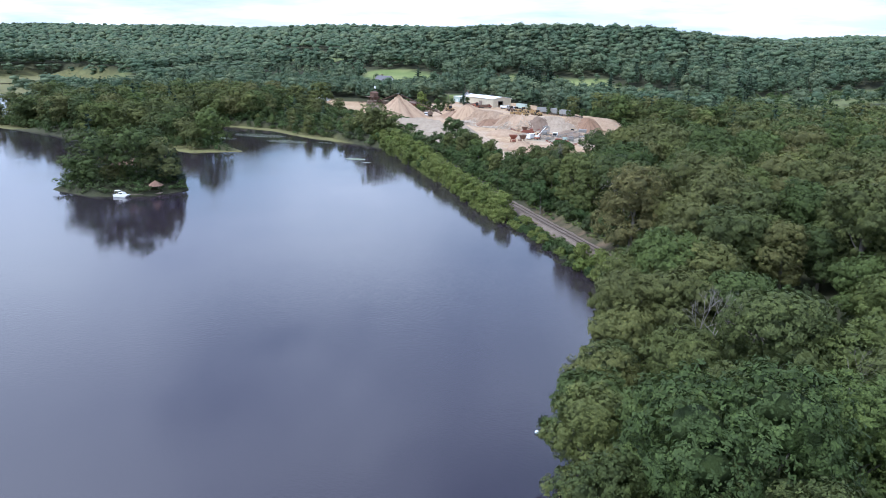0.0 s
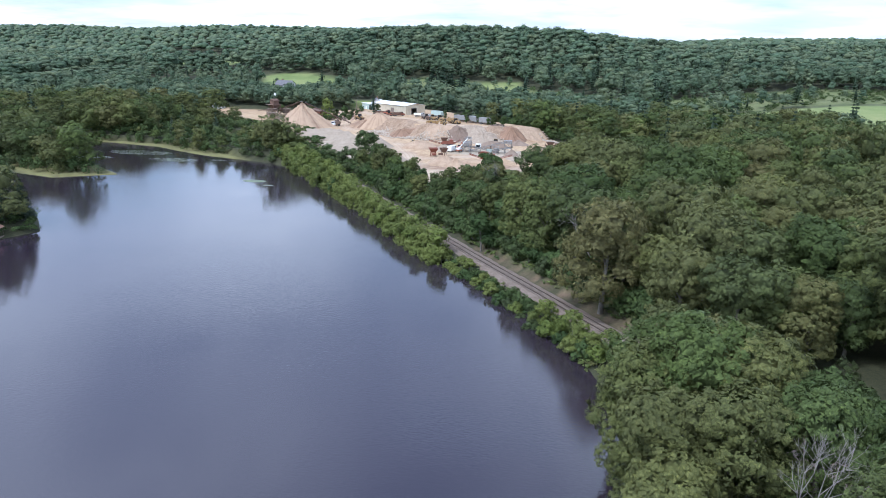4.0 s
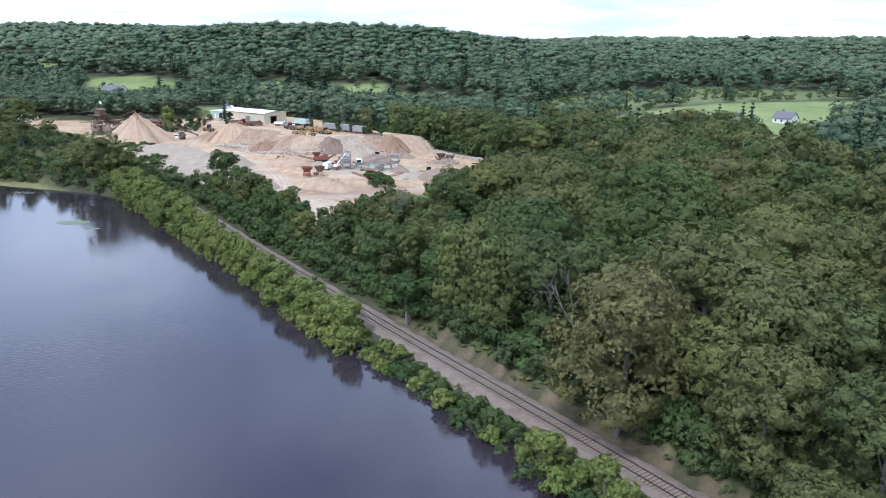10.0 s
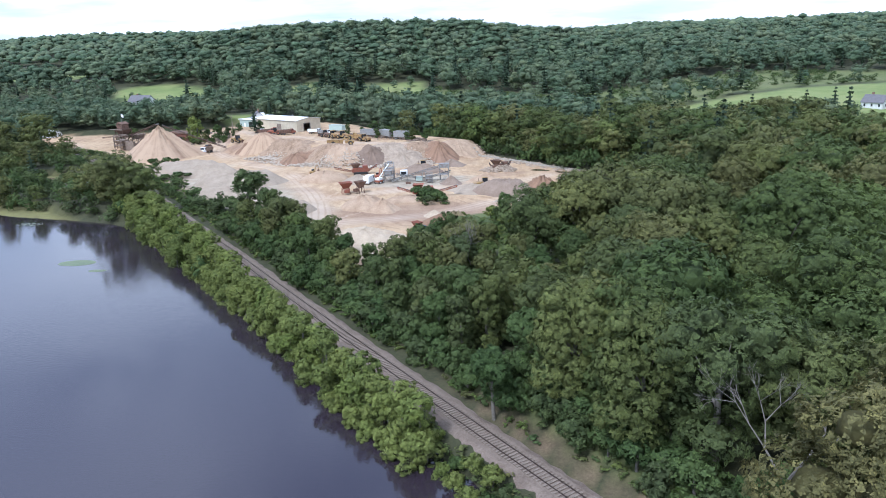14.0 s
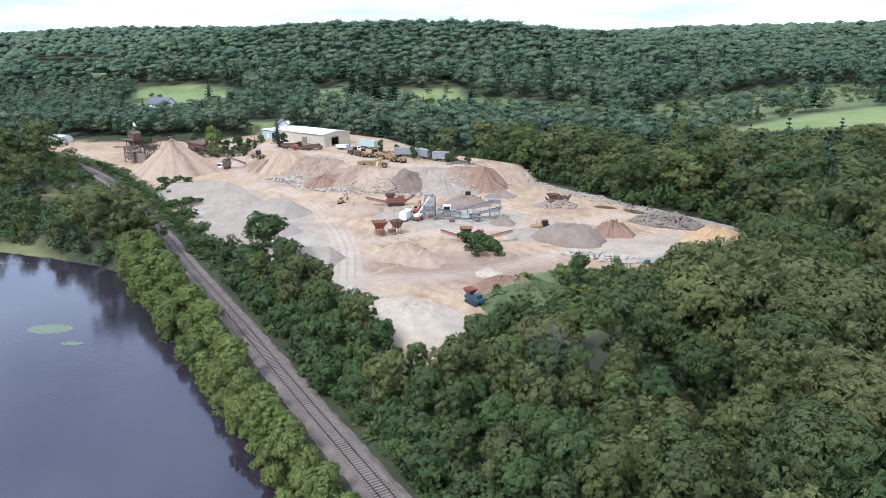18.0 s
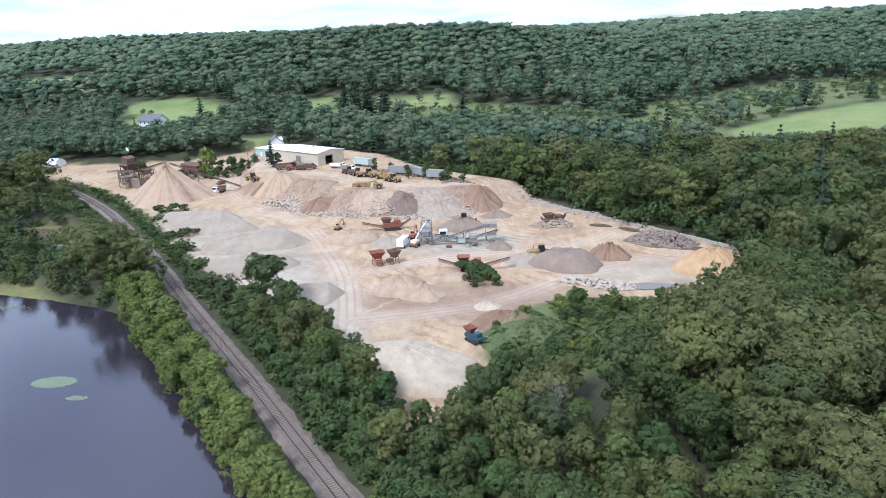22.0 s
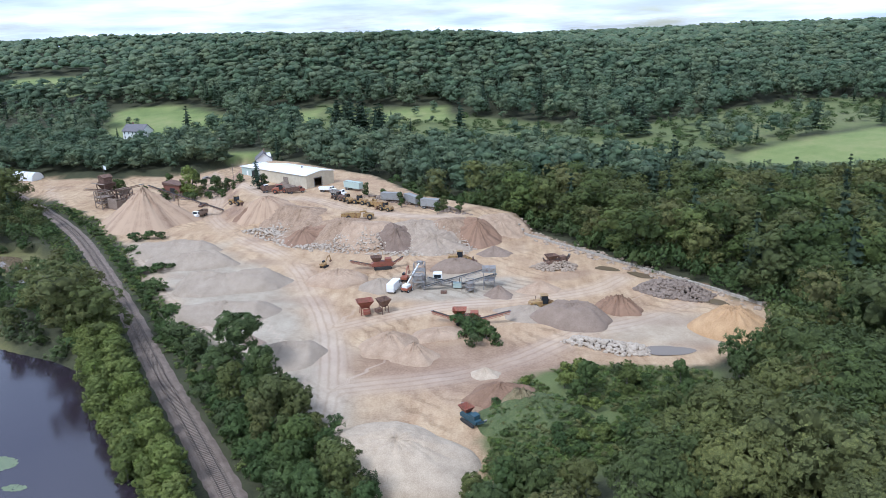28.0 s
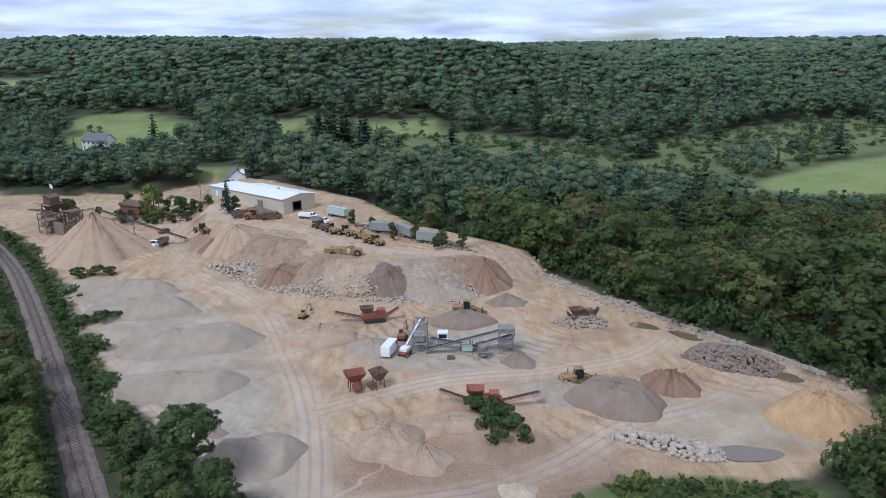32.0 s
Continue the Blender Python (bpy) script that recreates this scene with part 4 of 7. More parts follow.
def wood_floor():
    """Undergrowth that closes the gaps under the trees, and the swamp's shrubs."""
    r = np.random.RandomState(34)
    protos = [unit(far_proto(5, 6, 4, 18, 90, 0.58, 0.42), 5, 6) for _ in range(3)]
    spots = []
    x, y = scatter(-70, 110, -135, 172, 8, 15)
    cl = clear_of(x, y)
    rs = rail_side(x, y)
    lv = sd_poly(x, y, LOWVEG)
    ok = (cl > 0.2) & (np.abs(rs) > 9) & (lv > 0) & (cl < 14)
    for a, b in zip(x[ok], y[ok]):
        spots.append((a, b, r.uniform(2.5, 6.5), r.uniform(4.5, 7), r.randint(3)))
    x, y = scatter(-60, 90, 150, 330, 4.4, 19)
    cl = clear_of(x, y)
    ok = (cl > 1.2) & (cl < 12) & ((y > 172) | (x > 40)) & (sd_poly(x, y, LOWVEG) > 1)
    for a, b in zip(x[ok], y[ok]):
        spots.append((a, b, r.uniform(3, 8), r.uniform(5, 7.5), r.randint(3)))
    x, y = scatter(-420, -100, 115, 345, 5.4, 16)
    cl = clear_of(x, y)
    ok = (cl > 0.3) & (rail_side(x, y) < -5.5) & (np.hypot((x + 166) / 1.4, y - 242) > 11) & (np.hypot(x + 144, y - 221) > 6) & ((np.min([sd_poly(x, y, p) for p in MARSH], axis=0) > 1) | (sd_poly(x, y, LAKE) > 3.5))
    for a, b in zip(x[ok], y[ok]):
        spots.append((a, b, r.uniform(2.5, 6.0), r.uniform(4, 7), r.randint(3)))
    x, y = scatter(-185, -108, 15, 70, 3.4, 17)
    ok = sd_poly(x, y, ISLAND) < -0.8
    for a, b in zip(x[ok], y[ok]):
        spots.append((a, b, r.uniform(1.6, 3.4), r.uniform(3.5, 5.5), r.randint(3)))
    x, y = scatter(-330, 260, 290, 600, 6.6, 18)
    ok = (np.min([sd_poly(x, y, p) for p in SCRUBLAND], axis=0) < 0) & (clear_of(x, y) > 1)
    for a, b in zip(x[ok], y[ok]):
        if r.uniform() < 0.5 + 0.9 * waves(a, b, 53, 38):
            spots.append((a, b, r.uniform(0.8, 4.2), r.uniform(3, 8), r.randint(3)))
    merged("undergrowth", "green shrubs and undergrowth below the trees and in the swamp", spots, protos, SCRUB, 66)


def near_woods():
    """The wood beside the track and round the yard, tree by tree."""
    r = np.random.RandomState(41)
    x, y = scatter(-60, 130, -125, 178, 10.6, 5)
    cl = clear_of(x, y)
    rs = rail_side(x, y)
    ok = (cl > 1.0) & ((rs > 0) | (y < -10))
    keepers = np.array(NEAR)
    made = 0
    for a, b, c, s in zip(x[ok], y[ok], cl[ok], rs[ok]):
        if np.min(np.hypot(keepers[:, 0] - a, keepers[:, 1] - b) - keepers[:, 2] * 0.75) < 0:
            continue
        if (b > 148 and s < 25) or (b > 154 and a < 36):
            continue
        if sd_poly(a, b, LOWVEG) < (4 if b > 140 else 0):
            if a > 17 and b < 157:
                tree(POPLARS[r.randint(3)], a, b, r.uniform(0.42, 0.62), "low green tree at the yard's edge", group="trees of the lakeside wood")
            continue
        far = max(0, a - 95) + max(0, b - 152)
        k = r.randint(5)
        edge = min(c, 12) / 12
        size = (0.6 + 0.42 * edge) * r.uniform(0.66, 1.2)
        if far > 0 or made > 250:
            MID.append((a, b, size * 19, size * 12, r.randint(4)))
        elif sd_poly(a, b, LOWVEG) < 0:
            continue
        elif 88 < b and a < 60 and s > 16 and min(sd_poly(a, b, YARD), sd_poly(a, b, LOWVEG)) < 13:
            tree(POPLARS[r.randint(3)], a, b, r.uniform(0.62, 0.9), "green tree at the yard's edge", group="trees of the lakeside wood")
            made += 1
        elif b < 52 and 0 < s < 18:
            tree(OAKS[k], a, b, r.uniform(0.72, 0.92), group="trees of the lakeside wood")
            made += 1
        elif (c < 5 or (b > 55 and s < 18)) and s > 0:
            tree(POPLARS[r.randint(3)], a, b, r.uniform(0.75, 1.05), "slim green tree at the wood's edge", group="trees of the lakeside wood")
            made += 1
        elif r.uniform() < 0.10 and b > -70:
            tree(BROWNS[r.randint(2)], a, b, size, "oak with browning olive leaves", group="trees of the lakeside wood")
            made += 1
        else:
            tree(FINE_OAKS[k % 3] if b < -25 and a < 92 else OAKS[k], a, b, size, group="trees of the lakeside wood")
            made += 1


MID = []


def far_proto(h, w, lobes, clumps, cards, size, core=0.84, level=1):
    lo = crown_lobes(RND, h, w, lobes, 0.12, 0.2, 0.3)
    return crown_mesh(RND, w, lo, clumps, cards, size, level, core)


def merged(name, label, spots, protos, leaf, seed, lift=0):
    """Many far trees in one mesh; spots are x, y, height, width, kind."""
    r = np.random.RandomState(seed)
    spots = np.array(spots, float)
    z = height(spots[:, 0], spots[:, 1]) + np.zeros(len(spots)) + lift
    V, Fs, T, Ns, S, n = [], [], [], [], [], 0
    for (x, y, h, w, k), gz in zip(spots, z):
        v, f, m, inner = protos[int(k) % len(protos)]
        a = r.uniform(0, 6.28)
        c, s = math.cos(a), math.sin(a)
        q = np.stack([(v[:, 0] * c - v[:, 1] * s) * w + x, (v[:, 0] * s + v[:, 1] * c) * w + y, v[:, 2] * h + gz], 1)
        V.append(q); Fs.append(f + n); T.append(np.full(len(v), r.uniform())); S.append(np.arange(len(f)) >= inner)
        Ns.append(np.stack([m[:, 0] * c - m[:, 1] * s, m[:, 0] * s + m[:, 1] * c, m[:, 2]], 1))
        n += len(v)
    mats = list(leaf) if isinstance(leaf, tuple) else [leaf]
    ob = new(name, mesh_of(name, np.concatenate(V), np.concatenate(Fs), mats, True, [("tint", np.concatenate(T))],
                           np.concatenate(S) if len(mats) > 1 else None, np.concatenate(Ns)))
    return tagged(ob, label, "woods", kind="stuff")


def unit(proto, h, w):
    v, f, n, inner = proto
    return v / (w, w, h), f, n, inner


def far_woods():
    r = np.random.RandomState(51)
    mids = [unit(far_proto(18, 12, 7, 50, 200, 0.62, 0.70), 18, 12) for _ in range(6)]
    closer = [unit(far_proto(18, 12, 10, 90, 900, 0.6, 0.5), 18, 12) for _ in range(6)]
    hills = [unit(far_proto(18, 12, 5, 28, 64, 0.66, 0.80), 18, 12) for _ in range(6)]
    pines = [unit(pine_mesh(RND, 20, 8, 11, 900, 0.7), 20, 8)]
    spots = list(MID)
    pine_spots, hill_spots, far_spots = [], [], []
    x, y = scatter(-310, -128, 384, 452, 7.5, 20)
    ok = (clear_of(x, y) > 2.0) & (np.abs(rail_side(x, y)) > 6)
    for a, b in zip(x[ok], y[ok]):
        if math.hypot(a + 127, b - 394) > 9 and math.hypot(a + 249, b - 380) > 10 and not (-152 < a < -134 and b < 440):
            tall = min(14.0, 15 - 0.14 * (b - 388)) * r.uniform(0.7, 1.05)
            spots.append((a, b, tall, tall * r.uniform(0.75, 1.0), r.randint(6)))
    x, y = scatter(-420, 330, -260, 600, 10.4, 6)
    ok = (clear_of(x, y) > 2.5) & (x < 0.75 * (y + 160) + 70) & (x > -1.3 * (y + 170)) & ~((x > -64) & (x < 129) & (y > -129) & (y < 180))
    sc = np.min([sd_poly(x, y, p) for p in SCRUBLAND], axis=0)
    low = np.min([sd_poly(x, y, p) for p in MARSH], axis=0)
    swamp = sd_poly(x, y, [(-120, 178), (-150, 190), (-200, 215), (-215, 300), (-170, 275), (-130, 225)])
    for a, b, s, m, q in zip(x[ok], y[ok], sc[ok], low[ok], swamp[ok]):
        if abs(a) + abs(b - 200) > 620 and r.uniform() < 0.25:
            continue
        if s < 0 and r.uniform() < (0.92 if waves(a, b, 52, 70) < 0.1 else 0.55):
            continue
        if math.hypot(a + 229, b - 462) < 22:
            continue
        if math.hypot((a + 166) / 1.4, b - 242) < 15 or math.hypot(a + 144, b - 221) < 10:
            continue
        if (m < 2 and sd_poly(a, b, LAKE) < 6) or (q < 0 and r.uniform() < 0.35):
            continue
        if b < -130 and a < 160:
            continue
        size = r.uniform(0.62, 1.12) * (0.6 if q < 4 else 1) * (r.choice((0.35, 0.5, 0.8)) if s < 0 else 1)
        if 0 < s < 26 and b > 280:
            size = min(size, 1.0)
        if 85 < a < 205 and 265 < b < 366:
            size = min(size, (366 - b) * 0.0095 + 0.16)
        if -330 < a < -205 and 125 < b < 215:
            size = r.uniform(0.8, 1.05)
        if a < -290 and 430 < b < 650:
            size = min(size, 0.55)
        if -330 < a < -130 and 380 < b < 475:
            size = min(size, 0.62)
        if r.uniform() < 0.10:
            pine_spots.append((a, b, 20 * size * 1.1, 8.5 * size, 0))
        else:
            spots.append((a, b, 18 * size, 14.5 * size, r.randint(6)))
    x, y = scatter(-560, 560, 600, 860, 11.4, 7)
    ok = clear_of(x, y) > 2
    for a, b in zip(x[ok], y[ok]):
        hill_spots.append((a, b, r.uniform(12, 20), r.uniform(14, 20), r.randint(6)))
    x, y = scatter(-1900, 1100, 860, 1350, 17.5, 8)
    ok = (clear_of(x, y) > 2) & (x < 0.78 * y) & (x > -1.3 * y - 200)
    for a, b in zip(x[ok], y[ok]):
        far_spots.append((a, b, r.uniform(14, 22), r.uniform(19, 25), r.randint(5)))
    x, y = scatter(-3100, 1700, 1350, 2400, 27, 8)
    ok = (clear_of(x, y) > 2) & (x < 0.78 * y) & (x > -1.3 * y - 200)
    far = [unit(far_proto(18, 14, 3, 2, 4, 1.0, 1.0), 18, 14) for _ in range(5)]
    low = [(v, f[(v[f][:, :, 2].mean(1) > 0.5)], n, 999) for v, f, n, _ in far]
    for a, b in zip(x[ok], y[ok]):
        far_spots.append((a, b, r.uniform(14, 22), r.uniform(29, 36), r.randint(5)))
    x, y = scatter(-1000, -420, 200, 860, 13, 9)
    ok = (clear_of(x, y) > 3) & (np.min([sd_poly(x, y, p) for p in SCRUBLAND], axis=0) > 0)
    x2, y2 = scatter(330, 800, 0, 860, 13, 10)
    for a, b in list(zip(x[ok], y[ok])) + list(zip(x2, y2)):
        if a > 0.75 * (b + 160) + 60 or a < -1.3 * (b + 170):
            continue
        if b < 600 or abs(a) > 560:
            short = 0.62 if a > -520 and 430 < b < 690 and a < 0 else 1.0
            hill_spots.append((a, b, r.uniform(13, 19) * short, r.uniform(16, 21), r.randint(6)))
    for a, b, tall in ((-197, 508, 13), (-187, 513, 12), (-182, 506, 10), (-268, 528, 6), (-262, 530, 5), (-120, 528, 9), (-60, 530, 8), (-48, 545, 9)):
        spots.append((a, b, tall, tall * 0.95, r.randint(6)))
    for a, b in ((49, 467), (-27, 469), (78, 444), (71, 448), (-199, 470)):
        pine_spots.append((a, b, 21, 10, 0))
    for _ in range(12):
        pine_spots.append((-92 + r.normal(0, 9), 455 + r.normal(0, 8), r.uniform(19, 25), r.uniform(12, 15), 0))
    near = [q for q in spots if -75 < q[0] < 150 and -135 < q[1] < 310 or -345 < q[0] <= -75 and q[1] < 310]
    rest = [q for q in spots if q not in near]
    merged("forest_edge", "tall green deciduous wood beside the yard", near, closer, LEAF, 60)
    # The far woods' leaf colour carries the haze.
    merged("valley_woods", "dense mixed green summer woods on the valley floor", rest, mids, HAZED_LEAF, 61)
    merged("valley_pines", "dark green pines among the woods", pine_spots, pines, NEEDLE, 62)
    merged("hill_woods", "green broad-leaved forest covering the hillside", hill_spots, hills, HAZED_LEAF, 63)
    merged("distant_woods", "distant forest on low ridges", far_spots, low, HAZED_LEAF, 64)


single_trees()
hedge_trees()
strip_trees()
near_woods()
edge_scrub()
wood_floor()
far_woods()

# ---- heaps in the yard ----


def heap(name, label, x, y, rx, ry, h, turn, mat, seed, power=1.0, flat=0.0, rough=0.12, category="heap", ridge=False):
    """A heap of loose material: a rounded or ridged cone with gullies, resting on the ground."""
    r = np.random.RandomState(seed)
    rings, segs = 20, 64
    ph = r.uniform(0, 6.28, 6)
    am = r.uniform(0.02, 0.07, 6)
    rad = np.linspace(0, 1, rings)
    ang = np.arange(segs) * 2 * math.pi / segs
    edge = 1 + sum(am[k] * np.sin((k + 1) * ang + ph[k]) for k in range(6))
    R, A = np.meshgrid(rad, ang, indexing="ij")
    px, py = R * rx * edge * np.cos(A), R * ry * edge * np.sin(A)
    c, s = math.cos(turn), math.sin(turn)
    gx, gy = px * c - py * s + x, px * s + py * c + y
    prof = np.clip((1 - R) / (1 - flat), 0, 1) ** power
    if ridge:
        prof = np.minimum(2.3 * (1 - R), 1 - 0.97 * np.abs(R * np.sin(A) + 0.12 * np.sin(R * np.cos(A) * 5 + ph[0]) * (1 - R)))
        prof = np.clip(prof - 0.16 * (0.5 + 0.5 * np.sin(R * np.cos(A) * 7 + ph[2])) * (1 - R), 0, 1)
    streak = sum(np.sin(A * k + r.uniform(0, 6.28) + r.uniform(-1.5, 1.5) * R) for k in (5, 9, 13, 19)) / 2
    gully = 1 + (rough + 0.01) * streak * R * (1 - R) * 2.4 + (rough * 0.8 + 0.05) * r.uniform(-0.6, 0.6, R.shape) * (R < 0.97)
    gz = height(gx.ravel(), gy.ravel()).reshape(gx.shape) - 0.12 + h * prof * gully
    v = np.stack([gx, gy, gz], -1).reshape(-1, 3)
    i = np.arange(rings * segs).reshape(rings, segs)
    f = np.stack([i[:-1], i[1:], np.roll(i, -1, 1)[1:], np.roll(i, -1, 1)[:-1]], -1).reshape(-1, 4)
    base = np.array((x, y, ground_z(x, y)))
    ob = new(name, mesh_of(name, v - base, f, [mat], True))
    ob.location = base
    return tagged(ob, label, category)


def stones(name, label, spots, size, mat, seed, category="stones"):
    """Scattered angular rocks, joined."""
    r = np.random.RandomState(seed)
    v, f = ICO[1]
    pieces = []
    for x, y, z in spots:
        s = size * r.uniform(0.45, 1.4) * np.array((r.uniform(0.7, 1.3), r.uniform(0.7, 1.3), r.uniform(0.5, 1)))
        q = v * s * (1 + r.uniform(-0.25, 0.25, (len(v), 1)))
        a = r.uniform(0, 6.28)
        c, d = math.cos(a), math.sin(a)
        pieces.append((q @ np.array([(c, d, 0), (-d, c, 0), (0, 0, 1)]) + (x, y, z), f))
    V, Fs = stack(pieces)
    return tagged(new(name, mesh_of(name, V, Fs, [mat])), label, category, kind="stuff")


def spread(n, outline, seed, lift=None):
    """Random spots within an outline, on the ground or on a swell above it."""
    r = np.random.RandomState(seed)
    p = np.array(outline)
    x, y = r.uniform(p[:, 0].min(), p[:, 0].max(), n * 6), r.uniform(p[:, 1].min(), p[:, 1].max(), n * 6)
    d = sd_poly(x, y, outline)
    ok = np.flatnonzero(d < 0)[:n]
    x, y, d = x[ok], y[ok], d[ok]
    z = height(x, y) + (0 if lift is None else np.minimum(-d * lift[0], lift[1]) * r.uniform(0.7, 1, len(x)))
    return list(zip(x, y, z))


def build_heaps():
    heap("sand_mound", "tall pale tan sand cone below the conveyor", -140, 287, 19, 18, 13.2, 0, STREAKED, 1, 1.04, 0.0, 0.10)
    for k, (x, y, rx, ry, h) in enumerate(((-110, 245, 15, 7.5, 4.2), (-100, 231, 15, 7, 4.6), (-81, 211, 17, 8.5, 5.0), (-73, 189, 14, 7, 4.0), (-51, 166, 9, 7, 3.4))):
        heap("gravel_mound", "low grey crushed gravel heap in a row", x, y, rx, ry, h, 0.15, GREY, 10 + k, 1.0, 0.0, 0.05, ridge=True)
    heap("gravel_mound", "dark grey gravel ridge beside the gravel row", -62, 174, 5, 2.2, 1.6, -0.5, GREYBROWN, 17)
    heap("sand_mound", "rounded tan sand heap with a notch", -29, 170, 7, 6, 3.4, 0.2, TAN, 20, 0.7, 0.2)
    heap("sand_mound", "conical tan sand heap in the yard", -23, 165, 5, 5, 3.6, 0, TAN, 21)
    heap("sand_mound", "flat tan spoil heap with a track cut through", -19, 177, 7, 4, 1.4, 0.4, TAN, 22, 0.6, 0.4)
    heap("sand_mound", "golden tan sand mound beside the screener", -50, 215, 9, 6, 3.2, 0.1, TAN, 23, 0.6, 0.25)
    heap("gravel_mound", "smooth grey gravel mound", -37, 209, 6.5, 5, 2.8, 0, GREY, 24, 0.8, 0.1)
    heap("gravel_mound", "dark grey heap behind the crushing plant", -17, 225, 8, 4.5, 3.2, 0.1, GREYBROWN, 25, 0.6, 0.2)
    heap("gravel_mound", "small dark brown gravel cone below a conveyor", -5, 203, 4, 3.5, 2.9, 0, GREYBROWN, 26)
    heap("gravel_mound", "steep grey-brown gravel heap beside the loader", 12, 186, 10, 6.5, 4.0, -0.25, GREYBROWN, 27, 0.8, 0.5, 0.06)
    heap("gravel_mound", "pale grey flank of the loader's gravel heap", 3, 189, 9, 5, 2.4, -0.2, GREY, 28, 0.8, 0.1)
    heap("earth_mound", "rough orange-brown earth heap", 24, 192, 6, 4.5, 3.6, -0.5, STREAKED_EARTH, 29, 0.8, 0.1, 0.3)
    heap("sand_mound", "low tan heap near the loader", 6, 207, 6, 4, 2.6, 0.2, TAN, 30)
    heap("sand_mound", "broad golden sand heap at the forest edge", 47, 180, 9.5, 8, 5.0, -0.4, GOLD, 31, 0.75, 0.25)
    heap("stone_mound", "pale grey stone dust heap among the trees", -22, 126, 14, 10, 4.4, -0.3, PALE, 32, 0.5, 0.25, 0.06)
    heap("earth_mound", "red-brown earth heap beside the blue screener", -5, 148, 7, 5, 2.6, 0.3, BROWN, 33, 0.7, 0.15)
    heap("stone_mound", "small pale stone heap", -8, 157, 3.4, 2.6, 1.8, 0, PALE, 34)
    heap("earth_mound", "brown earth face of the bank", -11.5, 254.5, 7.5, 8.5, 3.4, 0.3, STREAKED_EARTH, 35, 0.9, 0.2, 0.15)
    heap("earth_mound", "dark brown earth heap tipped over the bank", -37.5, 248, 7, 7, 3.9, 0.2, DARKEARTH, 36, 0.9, 0.1, 0.15)
    heap("stone_mound", "grey broken stone heap tipped over the bank", -25, 247, 11, 9, 3.2, 0.1, ROCK, 37, 0.9, 0.2, 0.2)
    heap("earth_mound", "brown gully-cut face of the bank", -71, 258, 7.5, 8.5, 3.4, -0.4, STREAKED_EARTH, 38, 0.9, 0.2, 0.15)
    heap("sand_mound", "tan gully-cut sand bank", -92, 286, 11, 9, 3.6, 0.5, STREAKED, 39, 0.8, 0.1, 0.2)
    heap("earth_mound", "brown earth heap at the foot of the bank", -100, 284, 5, 4, 2.6, 0, BROWN, 40)
    heap("sand_mound", "tan bank between the earth faces", -76, 275, 10, 7, 1.6, 0.4, SHADED_SPOIL, 41, 0.8, 0.2, 0.2)
    heap("gravel_mound", "low grey heap at the foot of the bank", -6, 240, 6, 4, 2.6, 0, GREYBROWN, 42)
    heap("sand_mound", "tan bank with tipped stone", -52, 252, 9, 8, 1.9, 0.2, TAN, 43, 0.8, 0.25, 0.15)
    stones("white_boulders", "row of pale boulders along the yard edge", spread(330, [(8, 173), (12, 176), (26, 171), (27, 166), (20, 166)], 1, (0.5, 1.1)), 0.52, PALEROCK, 1)
    stones("rubble", "long dark heap of broken asphalt and concrete", spread(1100, [(30, 207), (36, 213), (46, 210), (50, 202), (46, 197), (36, 200)], 2, (0.6, 2.6)), 0.5, ASPHALT_RUBBLE, 2, "rubble")
    stones("scrap", "heap of broken concrete and scrap", spread(420, [(4, 226), (10, 231), (18, 228), (17, 222), (8, 222)], 3, (0.6, 2.2)), 0.45, ROCK, 3, "rubble")
    stones("boulder_slope", "pale boulders spilled along the bank's foot", spread(420, [(-98, 270), (-84, 278), (-72, 262), (-64, 243), (-76, 250)], 4, (0.2, 0.8)), 0.5, PALEROCK, 4)
    # Bank heaps; the spoil ones carry the steep face's shade in their colour.
    for k, (x, y, rx, ry, h) in enumerate(((-74, 262, 10, 9, 1.6), (-58, 257, 11, 9, 1.8), (-46, 252, 9, 9, 1.5), (-32, 253, 10, 9, 1.8), (-20, 256, 9, 8, 1.6), (-84, 279, 9, 9, 1.6), (-4, 262, 9, 7, 1.4))):
        heap("sand_mound", "stony tan spoil tipped down the bank", x, y, rx, ry, h, 0.2, (SHADED_SPOIL, SHADED_SPOIL, TAN, ROCK, SHADED_SPOIL, SHADED_SPOIL, TAN)[k], 60 + k, 0.7, 0.3, 0.18)
    stones("bank_stones", "broken stones strewn down the bank", spread(2400, [(-72, 250), (-62, 262), (-44, 256), (-20, 262), (-6, 252), (-16, 239), (-36, 238), (-60, 243)], 5, (0.16, 1.2)), 0.34, PALEROCK, 5)
    stones("edge_stones", "stones along the yard's forest edge", spread(300, [(0, 262), (4, 270), (38, 226), (54, 206), (64, 190), (58, 188), (48, 204), (32, 222)], 6), 0.6, ROCK, 6)


build_heaps()

# ---- buildings ----


def boxes(pieces):
    """Closed boxes (centre, size, turn about z in radians) in one list of vertices and quads."""
    q = np.array([(sx, sy, sz) for sx in (-0.5, 0.5) for sy in (-0.5, 0.5) for sz in (-0.5, 0.5)])
    f = np.array([(0, 1, 3, 2), (4, 6, 7, 5), (0, 4, 5, 1), (2, 3, 7, 6), (1, 5, 7, 3), (0, 2, 6, 4)])
    out = []
    for c, s, a in pieces:
        m = np.array([(math.cos(a), math.sin(a), 0), (-math.sin(a), math.cos(a), 0), (0, 0, 1)])
        out.append((q * np.array(s) @ m + np.array(c), f))
    return stack(out)


